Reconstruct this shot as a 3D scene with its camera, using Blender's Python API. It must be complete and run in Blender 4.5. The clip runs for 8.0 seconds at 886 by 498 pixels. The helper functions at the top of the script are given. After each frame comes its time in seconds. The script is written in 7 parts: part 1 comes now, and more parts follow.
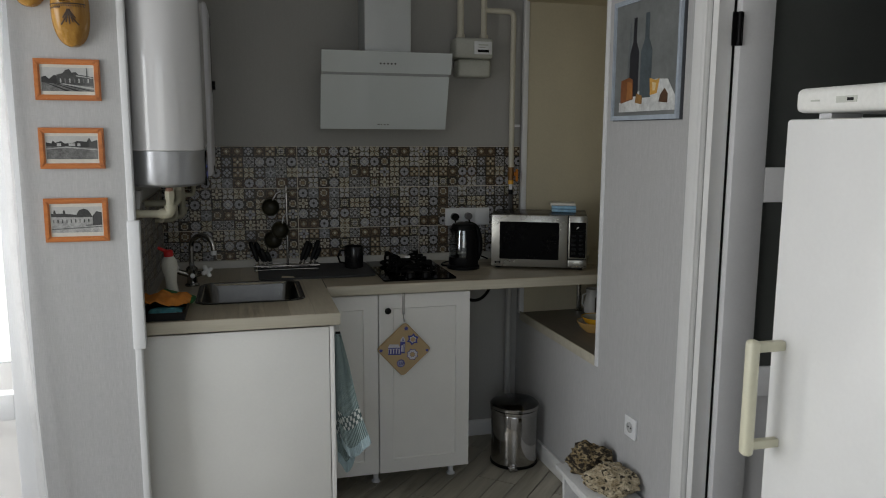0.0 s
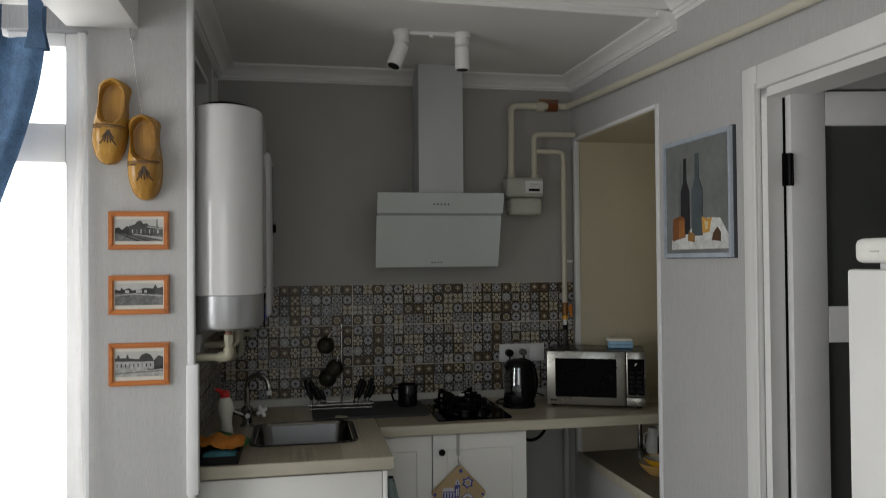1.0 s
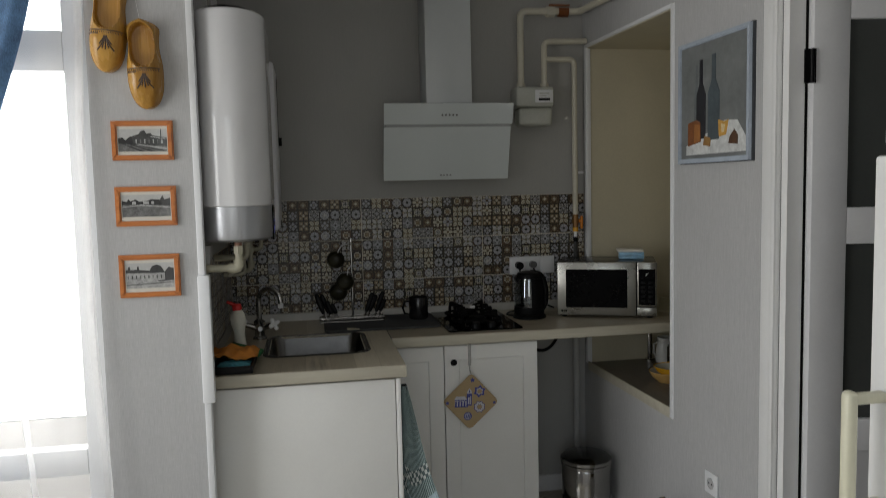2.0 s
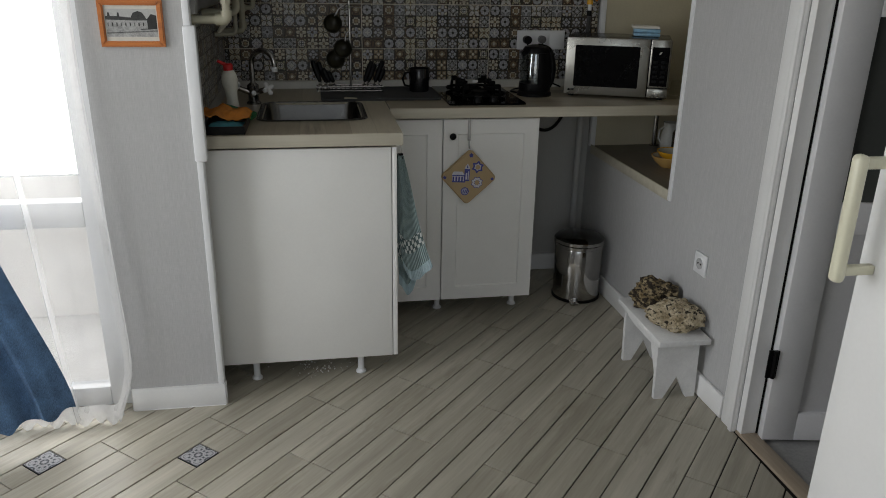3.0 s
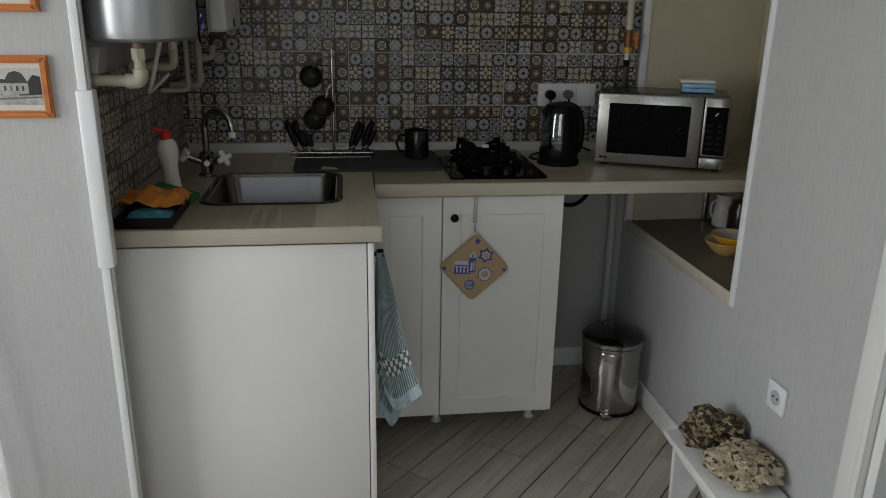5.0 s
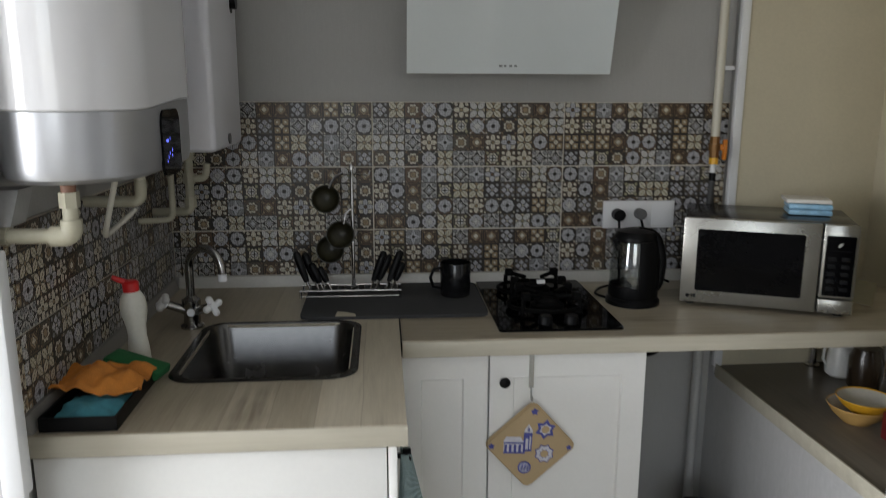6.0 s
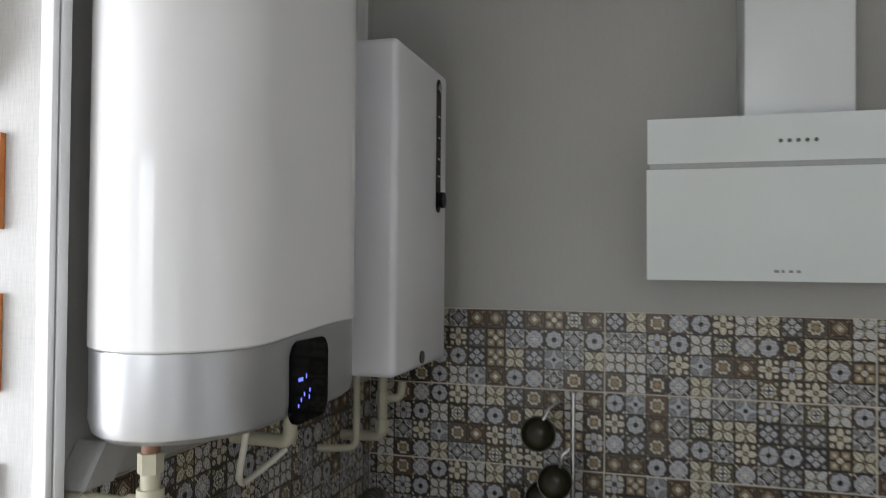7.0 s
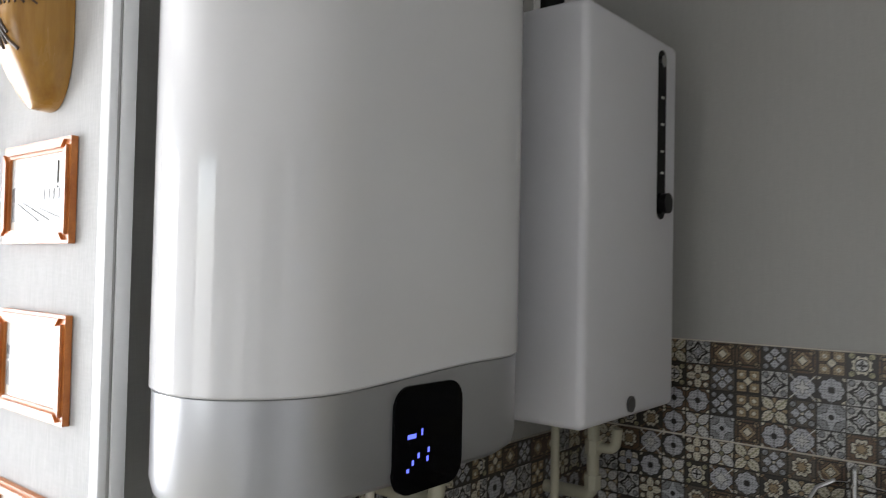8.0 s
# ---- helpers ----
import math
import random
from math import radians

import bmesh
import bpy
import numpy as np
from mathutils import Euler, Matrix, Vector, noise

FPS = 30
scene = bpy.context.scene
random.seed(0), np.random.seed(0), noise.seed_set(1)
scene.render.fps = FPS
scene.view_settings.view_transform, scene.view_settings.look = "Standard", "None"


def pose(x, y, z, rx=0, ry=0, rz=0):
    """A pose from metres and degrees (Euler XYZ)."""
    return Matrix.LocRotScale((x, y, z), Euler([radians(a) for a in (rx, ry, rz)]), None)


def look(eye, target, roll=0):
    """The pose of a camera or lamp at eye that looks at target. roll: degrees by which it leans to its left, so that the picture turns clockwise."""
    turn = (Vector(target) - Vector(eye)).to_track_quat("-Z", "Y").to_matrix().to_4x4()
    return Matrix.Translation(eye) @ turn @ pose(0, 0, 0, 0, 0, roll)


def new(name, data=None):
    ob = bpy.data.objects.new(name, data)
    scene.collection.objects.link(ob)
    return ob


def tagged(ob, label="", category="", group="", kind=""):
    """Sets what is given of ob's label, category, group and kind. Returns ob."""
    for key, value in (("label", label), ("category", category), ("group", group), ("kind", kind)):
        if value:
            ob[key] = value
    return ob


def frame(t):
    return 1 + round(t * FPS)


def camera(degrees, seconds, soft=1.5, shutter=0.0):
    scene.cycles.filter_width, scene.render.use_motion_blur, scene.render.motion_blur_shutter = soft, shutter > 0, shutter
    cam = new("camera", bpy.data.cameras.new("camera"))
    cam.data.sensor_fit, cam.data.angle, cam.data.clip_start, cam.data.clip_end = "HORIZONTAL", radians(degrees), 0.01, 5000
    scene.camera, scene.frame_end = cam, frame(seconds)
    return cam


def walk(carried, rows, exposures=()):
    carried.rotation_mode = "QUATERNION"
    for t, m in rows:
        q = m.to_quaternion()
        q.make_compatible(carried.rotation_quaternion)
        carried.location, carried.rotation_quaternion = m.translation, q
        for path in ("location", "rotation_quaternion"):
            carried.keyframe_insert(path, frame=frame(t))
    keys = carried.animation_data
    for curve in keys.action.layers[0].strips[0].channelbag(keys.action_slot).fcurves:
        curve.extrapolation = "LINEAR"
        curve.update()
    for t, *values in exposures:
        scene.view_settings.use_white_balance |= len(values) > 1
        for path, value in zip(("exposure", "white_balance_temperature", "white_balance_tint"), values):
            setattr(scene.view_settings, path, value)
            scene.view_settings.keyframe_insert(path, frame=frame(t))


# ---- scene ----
cam = camera(60.7, 8.0, soft=0.75, shutter=0.2)
PATH = [
    (0, (-0.251, -3.714, 1.6), (0.253, -1.802, 1.301), 0.3),
    (0.5, (-0.238, -3.715, 1.606), (0.159, -1.764, 1.417), -0.3),
    (1, (-0.251, -3.718, 1.652), (0.121, -1.753, 1.684), -0.5),
    (1.2, (-0.24, -3.726, 1.652), (0.108, -1.759, 1.752), -0.8),
    (2.3, (-0.262, -3.657, 1.568), (0.085, -1.719, 1.217), -1.1),
    (2.5, (-0.24, -3.644, 1.551), (0.087, -1.73, 1.074), -0.5),
    (3, (-0.227, -3.629, 1.501), (0.091, -1.782, 0.805), 1.0),
    (3.5, (-0.217, -3.569, 1.51), (0.112, -1.733, 0.786), 1.4),
    (4, (-0.219, -3.379, 1.532), (0.171, -1.524, 0.893), 1.2),
    (4.2, (-0.185, -3.305, 1.546), (0.199, -1.444, 0.922), 0.7),
    (5.3, (0.0, -2.79, 1.517), (0.224, -0.899, 0.905), 1.2),
    (5.5, (-0.007, -2.664, 1.52), (0.228, -0.768, 0.929), 1.2),
    (6, (0.027, -2.371, 1.58), (0.186, -0.421, 1.166), 0.2),
    (6.5, (0.116, -2.146, 1.631), (-0.065, -0.164, 1.435), -0.3),
    (6.6, (0.132, -2.107, 1.636), (-0.143, -0.131, 1.494), -0.2),
    (7, (0.149, -1.918, 1.659), (-0.421, -0.001, 1.695), 0.5),
    (7.5, (0.148, -1.702, 1.699), (-0.734, 0.087, 1.846), 0.6),
    (8, (0.205, -1.552, 1.678), (-1.062, -0.005, 1.728), 1.2),
]
EXPOSURE = [(0, -0.54, 6450, 10), (1.2, -0.54, 6620, 10), (2.5, -0.56, 6530, 10), (3.5, -0.56, 6480, 10), (4, -0.54, 6530, 10), (5.5, -0.06, 6400, 10.5),
            (6, 0.54, 6350, 11.5), (6.5, 0.95, 6320, 12), (7, 1.00, 6320, 12), (8, 0.88, 6350, 12)]
walk(cam, [(t, look(eye, target, roll)) for t, eye, target, roll in PATH], exposures=EXPOSURE)

# ---- light: sky through the balcony glazing, the side window and the rear window ----
world = bpy.data.worlds.new("sky")
scene.world = world
world.use_nodes = True
wn = world.node_tree.nodes
sky = wn.new("ShaderNodeTexSky")
sky.sky_type, sky.sun_disc, sky.sun_elevation, sky.sun_rotation = "NISHITA", False, radians(40), radians(20)
world.node_tree.links.new(sky.outputs[0], wn["Background"].inputs[0])
wn["Background"].inputs[1].default_value = 0.15


def area(name, m, sx, sy, watts, color):
    data = bpy.data.lights.new(name, "AREA")
    data.shape, data.size, data.size_y, data.energy, data.color = "RECTANGLE", sx, sy, watts, color
    ob = new(name, data)
    ob.matrix_world = m
    return ob


area("balcony_daylight", look((-1.75, -0.35, 1.62), (-1.75, -2.0, 1.62)), 1.5, 1.9, 60, (1.0, 0.98, 0.95))
area("side_window_daylight", look((-2.72, -2.4, 1.45), (0, -2.4, 1.45)), 1.9, 1.5, 69, (0.985, 0.985, 0.985))
area("rear_window_daylight", look((-0.7, -5.3, 1.55), (-0.7, 0, 1.55)), 1.5, 1.5, 14, (0.985, 0.985, 0.985))


# ---- materials ----
class Mat:
    """A node material with a few helpers."""

    def __init__(self, name, rough=0.5, metal=0.0, color=(0.5, 0.5, 0.5)):
        self.m = bpy.data.materials.new(name)
        self.m.use_nodes = True
        self.t = self.m.node_tree
        self.b = self.t.nodes["Principled BSDF"]
        self.b.inputs["Roughness"].default_value = rough
        self.b.inputs["Metallic"].default_value = metal
        self.b.inputs["Base Color"].default_value = (*color, 1)

    def node(self, kind, **kw):
        n = self.t.nodes.new(kind)
        for k, v in kw.items():
            if k in n.inputs:
                self.put(n.inputs[k], v)
        return n

    def put(self, socket, v):
        if isinstance(v, bpy.types.NodeSocket):
            self.t.links.new(v, socket)
        else:
            socket.default_value = v

    def math(self, op, a, b=0.0, c=0.0):
        n = self.t.nodes.new("ShaderNodeMath")
        n.operation = op
        for i, v in enumerate((a, b, c)):
            self.put(n.inputs[i], v)
        return n.outputs[0]

    def mix(self, f, a, b):
        n = self.t.nodes.new("ShaderNodeMix")
        n.data_type = "RGBA"
        for i, v in ((0, f), (6, a), (7, b)):
            if isinstance(v, tuple) and len(v) == 3:
                v = (*v, 1)
            self.put(n.inputs[i], v)
        return n.outputs[2]

    def coords(self, scale=(1, 1, 1), rot=(0, 0, 0), kind="Object"):
        tc = self.t.nodes.new("ShaderNodeTexCoord")
        mp = self.t.nodes.new("ShaderNodeMapping")
        mp.inputs["Scale"].default_value = scale
        mp.inputs["Rotation"].default_value = rot
        self.t.links.new(tc.outputs[kind], mp.inputs[0])
        return mp.outputs[0]

    def noise(self, vec, scale, detail=3.0, rough=0.55):
        n = self.t.nodes.new("ShaderNodeTexNoise")
        self.put(n.inputs["Vector"], vec)
        n.inputs["Scale"].default_value = scale
        n.inputs["Detail"].default_value = detail
        n.inputs["Roughness"].default_value = rough
        return n.outputs[0]

    def ramp(self, f, lo, hi):
        n = self.t.nodes.new("ShaderNodeMapRange")
        self.put(n.inputs[0], f)
        n.inputs[1].default_value, n.inputs[2].default_value = lo, hi
        return n.outputs[0]

    def color(self, v):
        self.put(self.b.inputs["Base Color"], v)

    def rough(self, f, lo, hi):
        n = self.t.nodes.new("ShaderNodeMapRange")
        self.put(n.inputs[0], f)
        n.inputs[3].default_value, n.inputs[4].default_value = lo, hi
        self.t.links.new(n.outputs[0], self.b.inputs["Roughness"])

    def bump(self, h, strength=0.2, dist=0.002):
        n = self.t.nodes.new("ShaderNodeBump")
        n.inputs["Strength"].default_value = strength
        n.inputs["Distance"].default_value = dist
        self.put(n.inputs["Height"], h)
        self.t.links.new(n.outputs[0], self.b.inputs["Normal"])


def plain(name, color, rough=0.5, metal=0.0, vary=0.12, scale=6.0, bump=0.0, fine=120.0, gloss=0.5):
    """A surface with soft blotches and a fine grain."""
    m = Mat(name, rough, metal)
    v = m.coords()
    n1, n2 = m.noise(v, scale, 4), m.noise(v, fine, 2)
    f = m.math("ADD", m.math("MULTIPLY", n1, 0.7), m.math("MULTIPLY", n2, 0.3))
    lo = tuple(c * (1 - vary) for c in color)
    hi = tuple(min(1, c * (1 + vary)) for c in color)
    m.color(m.mix(m.ramp(f, 0.3, 0.7), lo, hi))
    m.rough(n1, max(0.02, rough * 0.8), min(1, rough * 1.2))
    m.b.inputs["Specular IOR Level"].default_value = gloss
    if bump:
        m.bump(n2, bump, 0.001)
    return m.m


def wallpaper(name, color, weave=0.72, depth=1.0):
    m = Mat(name, 0.85)
    v = m.coords()
    threads = m.noise(m.coords((1, 1, 0.05)), 620, 2)
    cross = m.noise(m.coords((0.10, 0.10, 1)), 560, 2)
    long = m.noise(m.coords((1, 1, 0.03)), 110, 3)
    blot = m.noise(v, 3, 4)
    f = m.math("ADD", m.math("MULTIPLY", threads, weave), m.math("MULTIPLY", cross, 1 - weave))
    c = m.mix(m.ramp(f, 0.34, 0.66), tuple(x * (1 - 0.16 * depth) for x in color), tuple(min(1, x * (1 + 0.15 * depth)) for x in color))
    c = m.mix(m.math("MULTIPLY", m.ramp(long, 0.45, 0.7), 0.35 * depth), c, tuple(x * 0.80 for x in color))
    c2 = m.mix(m.math("MULTIPLY", m.ramp(blot, 0.35, 0.7), 0.25), c, tuple(x * 0.85 for x in color))
    m.color(c2)
    m.bump(f, 0.25, 0.0009)
    return m.m


def wood(name, lo, hi, axis="x", rough=0.5, scale=1.0, per_piece=0.0, bump=0.15, smudge=0.0):
    """Long grain along one axis, with a slow tone drift and a few dark streaks."""
    m = Mat(name, rough)
    s = {"x": (0.06, 1, 1), "y": (1, 0.06, 1), "z": (1, 1, 0.06)}[axis]
    v = m.coords(s)
    info = m.t.nodes.new("ShaderNodeObjectInfo")
    off = m.t.nodes.new("ShaderNodeVectorMath")
    off.operation = "ADD"
    m.t.links.new(v, off.inputs[0])
    comb = m.t.nodes.new("ShaderNodeCombineXYZ")
    for i in range(3):
        m.t.links.new(m.math("MULTIPLY", info.outputs["Random"], 37.0 + 11 * i), comb.inputs[i])
    m.t.links.new(comb.outputs[0], off.inputs[1])
    vv = off.outputs[0]
    grain, fine, slow = m.noise(vv, 28 * scale, 6, 0.65), m.noise(vv, 160 * scale, 3, 0.6), m.noise(vv, 7 * scale, 3)
    f = m.math("ADD", m.math("MULTIPLY", grain, 0.5), m.math("ADD", m.math("MULTIPLY", fine, 0.2), m.math("MULTIPLY", slow, 0.3)))
    if per_piece:
        f = m.math("ADD", f, m.math("MULTIPLY", m.math("SUBTRACT", info.outputs["Random"], 0.5), per_piece))
    c = m.mix(m.ramp(f, 0.33, 0.67), lo, hi)
    streak = m.ramp(slow, 0.60, 0.75)
    c = m.mix(m.math("MULTIPLY", streak, 0.35), c, tuple(x * 0.6 for x in lo))
    if smudge:
        wide = m.t.nodes.new("ShaderNodeVectorMath")
        wide.operation = "MULTIPLY"
        m.t.links.new(vv, wide.inputs[0])
        wide.inputs[1].default_value = (3.2, 1, 1)
        knots = m.math("MULTIPLY", m.ramp(m.noise(wide.outputs[0], 13, 5, 0.7), 0.54, 0.70), m.ramp(grain, 0.35, 0.6))
        c = m.mix(m.math("MULTIPLY", knots, smudge), c, (0.13, 0.10, 0.062))
    m.color(c)
    m.rough(grain, rough * 0.8, min(1, rough * 1.25))
    m.bump(f, bump, 0.0008)
    return m.m


def laminate(name, axis):
    """Pale oak print: narrow staves of changing tone, fine grain and sparse brown heart streaks."""
    m = Mat(name, 0.36)
    tc = m.t.nodes.new("ShaderNodeTexCoord")
    sp = m.t.nodes.new("ShaderNodeSeparateXYZ")
    m.t.links.new(tc.outputs["Object"], sp.inputs[0])
    across, along = (sp.outputs[0], sp.outputs[1]) if axis == "y" else (sp.outputs[1], sp.outputs[0])
    wob = m.math("MULTIPLY", m.math("SUBTRACT", m.noise(m.coords((3, 1, 1) if axis == "y" else (1, 3, 1)), 2.0, 2), 0.5), 0.02)
    stave = m.math("DIVIDE", m.math("ADD", across, wob), 0.088)
    idx = m.math("FLOOR", stave)
    part_ = m.math("ABSOLUTE", m.math("SUBTRACT", m.math("SUBTRACT", stave, idx), 0.5))
    wn_ = m.t.nodes.new("ShaderNodeTexWhiteNoise")
    wn_.noise_dimensions = "1D"
    m.put(wn_.inputs["W"], idx)
    tone = wn_.outputs[0]
    cb = m.t.nodes.new("ShaderNodeCombineXYZ")
    m.put(cb.inputs[0], m.math("MULTIPLY", across, 1.0))
    m.put(cb.inputs[1], m.math("ADD", m.math("MULTIPLY", along, 0.07), m.math("MULTIPLY", tone, 7.3)))
    grain, fine, slow = m.noise(cb.outputs[0], 60, 5, 0.65), m.noise(cb.outputs[0], 260, 2), m.noise(cb.outputs[0], 16, 4, 0.6)
    f = m.math("ADD", m.math("MULTIPLY", grain, 0.45), m.math("ADD", m.math("MULTIPLY", fine, 0.15), m.math("MULTIPLY", tone, 0.34)))
    c = m.mix(m.ramp(f, 0.22, 0.78), (0.30, 0.255, 0.18), (0.60, 0.545, 0.425))
    heart = m.math("MULTIPLY", m.ramp(slow, 0.53, 0.70), m.ramp(m.noise(m.coords(), 5.0, 2), 0.42, 0.62))
    c = m.mix(m.math("MULTIPLY", heart, 0.78), c, (0.12, 0.085, 0.05))
    c = m.mix(m.math("MULTIPLY", m.ramp(part_, 0.475, 0.5), 0.30), c, (0.15, 0.11, 0.07))
    m.color(c)
    m.rough(grain, 0.28, 0.44)
    m.bump(f, 0.08, 0.0006)
    return m.m


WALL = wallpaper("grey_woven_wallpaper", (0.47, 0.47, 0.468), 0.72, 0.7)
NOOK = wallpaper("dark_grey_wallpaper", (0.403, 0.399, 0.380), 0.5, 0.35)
BEIGE = plain("beige_plaster", (0.57, 0.52, 0.385), 0.85, vary=0.08, scale=3, bump=0.15)
WHITE = plain("white_paint", (0.78, 0.78, 0.77), 0.45, vary=0.04, scale=5, bump=0.05)
CEIL = plain("white_ceiling_paint", (0.74, 0.74, 0.73), 0.9, vary=0.04, scale=4, bump=0.1)
PLASTIC = plain("white_plastic", (0.76, 0.77, 0.78), 0.3, vary=0.03)
CABINET = plain("white_foil_front", (0.82, 0.815, 0.785), 0.32, vary=0.03, scale=4)
DOORGREY = plain("pale_grey_door_foil", (0.68, 0.68, 0.69), 0.4, vary=0.05)
PLANK = wood("grey_wood_look_tile", (0.265, 0.245, 0.19), (0.50, 0.47, 0.385), "x", 0.38, 0.8, 0.08, smudge=0.6)
GROUT = plain("dark_joint", (0.016, 0.015, 0.014), 0.9)
LIGHTGROUT = plain("pale_joint", (0.62, 0.58, 0.49), 0.9)
TOPX = laminate("pale_oak_worktop", "x")
TOPY = laminate("pale_oak_worktop_cross", "y")
TOPEDGE = wood("pale_oak_edge_band", (0.40, 0.37, 0.285), (0.56, 0.525, 0.43), "x", 0.45, 0.8)
BOILER = plain("white_enamel", (0.69, 0.69, 0.70), 0.05, vary=0.012, scale=0.8)
SILVER = plain("brushed_silver_plastic", (0.50, 0.51, 0.53), 0.36, 0.72, vary=0.02, scale=0.8)
STEEL = plain("brushed_steel", (0.55, 0.55, 0.54), 0.22, 0.95, vary=0.08, scale=10)
CHROME = plain("polished_chrome", (0.62, 0.62, 0.62), 0.08, 1.0, vary=0.05)
BLACK = plain("black_plastic", (0.004, 0.004, 0.0045), 0.35, gloss=0.14)
GLOSSBLACK = plain("black_glass", (0.002, 0.002, 0.0024), 0.06, vary=0.05, gloss=0.08)
IRON = plain("black_cast_iron", (0.003, 0.003, 0.003), 0.6, bump=0.3, gloss=0.08)
HOODGLASS = plain("white_tempered_glass", (0.66, 0.705, 0.705), 0.07, vary=0.02)
HOODMETAL = plain("white_painted_metal", (0.62, 0.65, 0.66), 0.35, vary=0.03)
FRIDGE = plain("white_fridge_enamel", (0.76, 0.76, 0.75), 0.25, vary=0.03)
IVORY = plain("yellowed_ivory_plastic", (0.62, 0.60, 0.46), 0.35, vary=0.06)
METER = plain("pale_grey_meter_paint", (0.50, 0.51, 0.46), 0.4)
PIPE = plain("cream_pipe_paint", (0.60, 0.57, 0.47), 0.35, vary=0.06)
# cream plastic with the shade under heater and wall unit put into its colour
PPR = plain("shaded_cream_plastic_pipe", (0.43, 0.41, 0.31), 0.45, vary=0.10)
ORANGEWOOD = wood("orange_stained_wood", (0.36, 0.10, 0.018), (0.62, 0.22, 0.05), "x", 0.35, 1.5)
YELLOW = plain("yellow_plastic", (0.75, 0.40, 0.02), 0.4)
RED = plain("red_plastic", (0.60, 0.02, 0.02), 0.35)
DARKGLASS = plain("dark_grey_door_glass", (0.075, 0.08, 0.076), 0.3, vary=0.1)


# ---- mesh helpers ----
def keep_flat(bm, faces):
    """Marks the broad sides of a bevelled block, which stay plane between their rounded edges."""
    lay = bm.faces.layers.int.get("flat")
    for f in faces:
        f[lay] = 1


def bm_box(bm, x0, x1, y0, y1, z0, z1, bevel=0.0, seg=2):
    if bevel and not bm.faces.layers.int.get("flat"):
        bm.faces.layers.int.new("flat")
    old = set(bm.faces)
    r = bmesh.ops.create_cube(bm, size=1)
    bmesh.ops.scale(bm, vec=(x1 - x0, y1 - y0, z1 - z0), verts=r["verts"])
    bmesh.ops.translate(bm, vec=((x0 + x1) / 2, (y0 + y1) / 2, (z0 + z1) / 2), verts=r["verts"])
    if bevel:
        es = list({e for v in r["verts"] for e in v.link_edges})
        bmesh.ops.bevel(bm, geom=es, offset=bevel, segments=seg, profile=0.5, affect="EDGES")
        keep_flat(bm, sorted((f for f in bm.faces if f not in old), key=lambda f: -f.calc_area())[:6])


def box(*a, bevel=0.0, seg=2):
    bm = bmesh.new()
    bm_box(bm, *a, bevel=bevel, seg=seg)
    return bm


def bm_cyl(bm, p, q, r0, r1=None, n=20, caps=True):
    """A round bar from p to q."""
    p, q = Vector(p), Vector(q)
    d = q - p
    m = Matrix.Translation((p + q) / 2) @ d.to_track_quat("Z", "Y").to_matrix().to_4x4()
    bmesh.ops.create_cone(bm, cap_ends=caps, segments=n, radius1=r0, radius2=r0 if r1 is None else r1, depth=d.length, matrix=m)


def cyl(p, q, r0, r1=None, n=20):
    bm = bmesh.new()
    bm_cyl(bm, p, q, r0, r1, n)
    return bm


def bm_tube(bm, pts, r, n=12, close=True):
    """A bent round tube through the points."""
    pts = [Vector(p) for p in pts]
    rings, up = [], None
    for i, p in enumerate(pts):
        d = (pts[min(i + 1, len(pts) - 1)] - pts[max(i - 1, 0)]).normalized()
        if up is None:
            up = d.orthogonal().normalized()
        up = (up - d * up.dot(d)).normalized()
        side = d.cross(up)
        rr = r(i / (len(pts) - 1)) if callable(r) else r
        rings.append([bm.verts.new(p + rr * (math.cos(a) * up + math.sin(a) * side)) for a in (2 * math.pi * k / n for k in range(n))])
    for a, b in zip(rings, rings[1:]):
        for k in range(n):
            bm.faces.new((a[k], a[(k + 1) % n], b[(k + 1) % n], b[k]))
    if close:
        bm.faces.new(rings[0][::-1])
        bm.faces.new(rings[-1])


def tube(pts, r, n=12):
    bm = bmesh.new()
    bm_tube(bm, pts, r, n)
    return bm


def bend(pts, radius=0.03, steps=5):
    """Rounds the corners of a polyline."""
    pts = [Vector(p) for p in pts]
    out = [pts[0]]
    for a, b, c in zip(pts, pts[1:], pts[2:]):
        u, w = (a - b).normalized(), (c - b).normalized()
        for i in range(steps + 1):
            t = i / steps
            out.append((b + u * radius) * (1 - t) ** 2 + b * 2 * t * (1 - t) + (b + w * radius) * t ** 2)
    out.append(pts[-1])
    return out


def bm_lathe(bm, profile, center, n=28, squash=1.0):
    """Turns (radius, height) pairs about an upright axis."""
    cx, cy, cz = center
    rings = []
    for r, z in profile:
        rings.append([bm.verts.new((cx + r * math.cos(2 * math.pi * k / n), cy + squash * r * math.sin(2 * math.pi * k / n), cz + z)) for k in range(n)])
    for a, b in zip(rings, rings[1:]):
        for k in range(n):
            bm.faces.new((a[k], a[(k + 1) % n], b[(k + 1) % n], b[k]))
    if profile[0][0] > 1e-4:
        bm.faces.new(rings[0][::-1])
    if profile[-1][0] > 1e-4:
        bm.faces.new(rings[-1])


def lathe(profile, center, n=28, squash=1.0):
    bm = bmesh.new()
    bm_lathe(bm, profile, center, n, squash)
    return bm


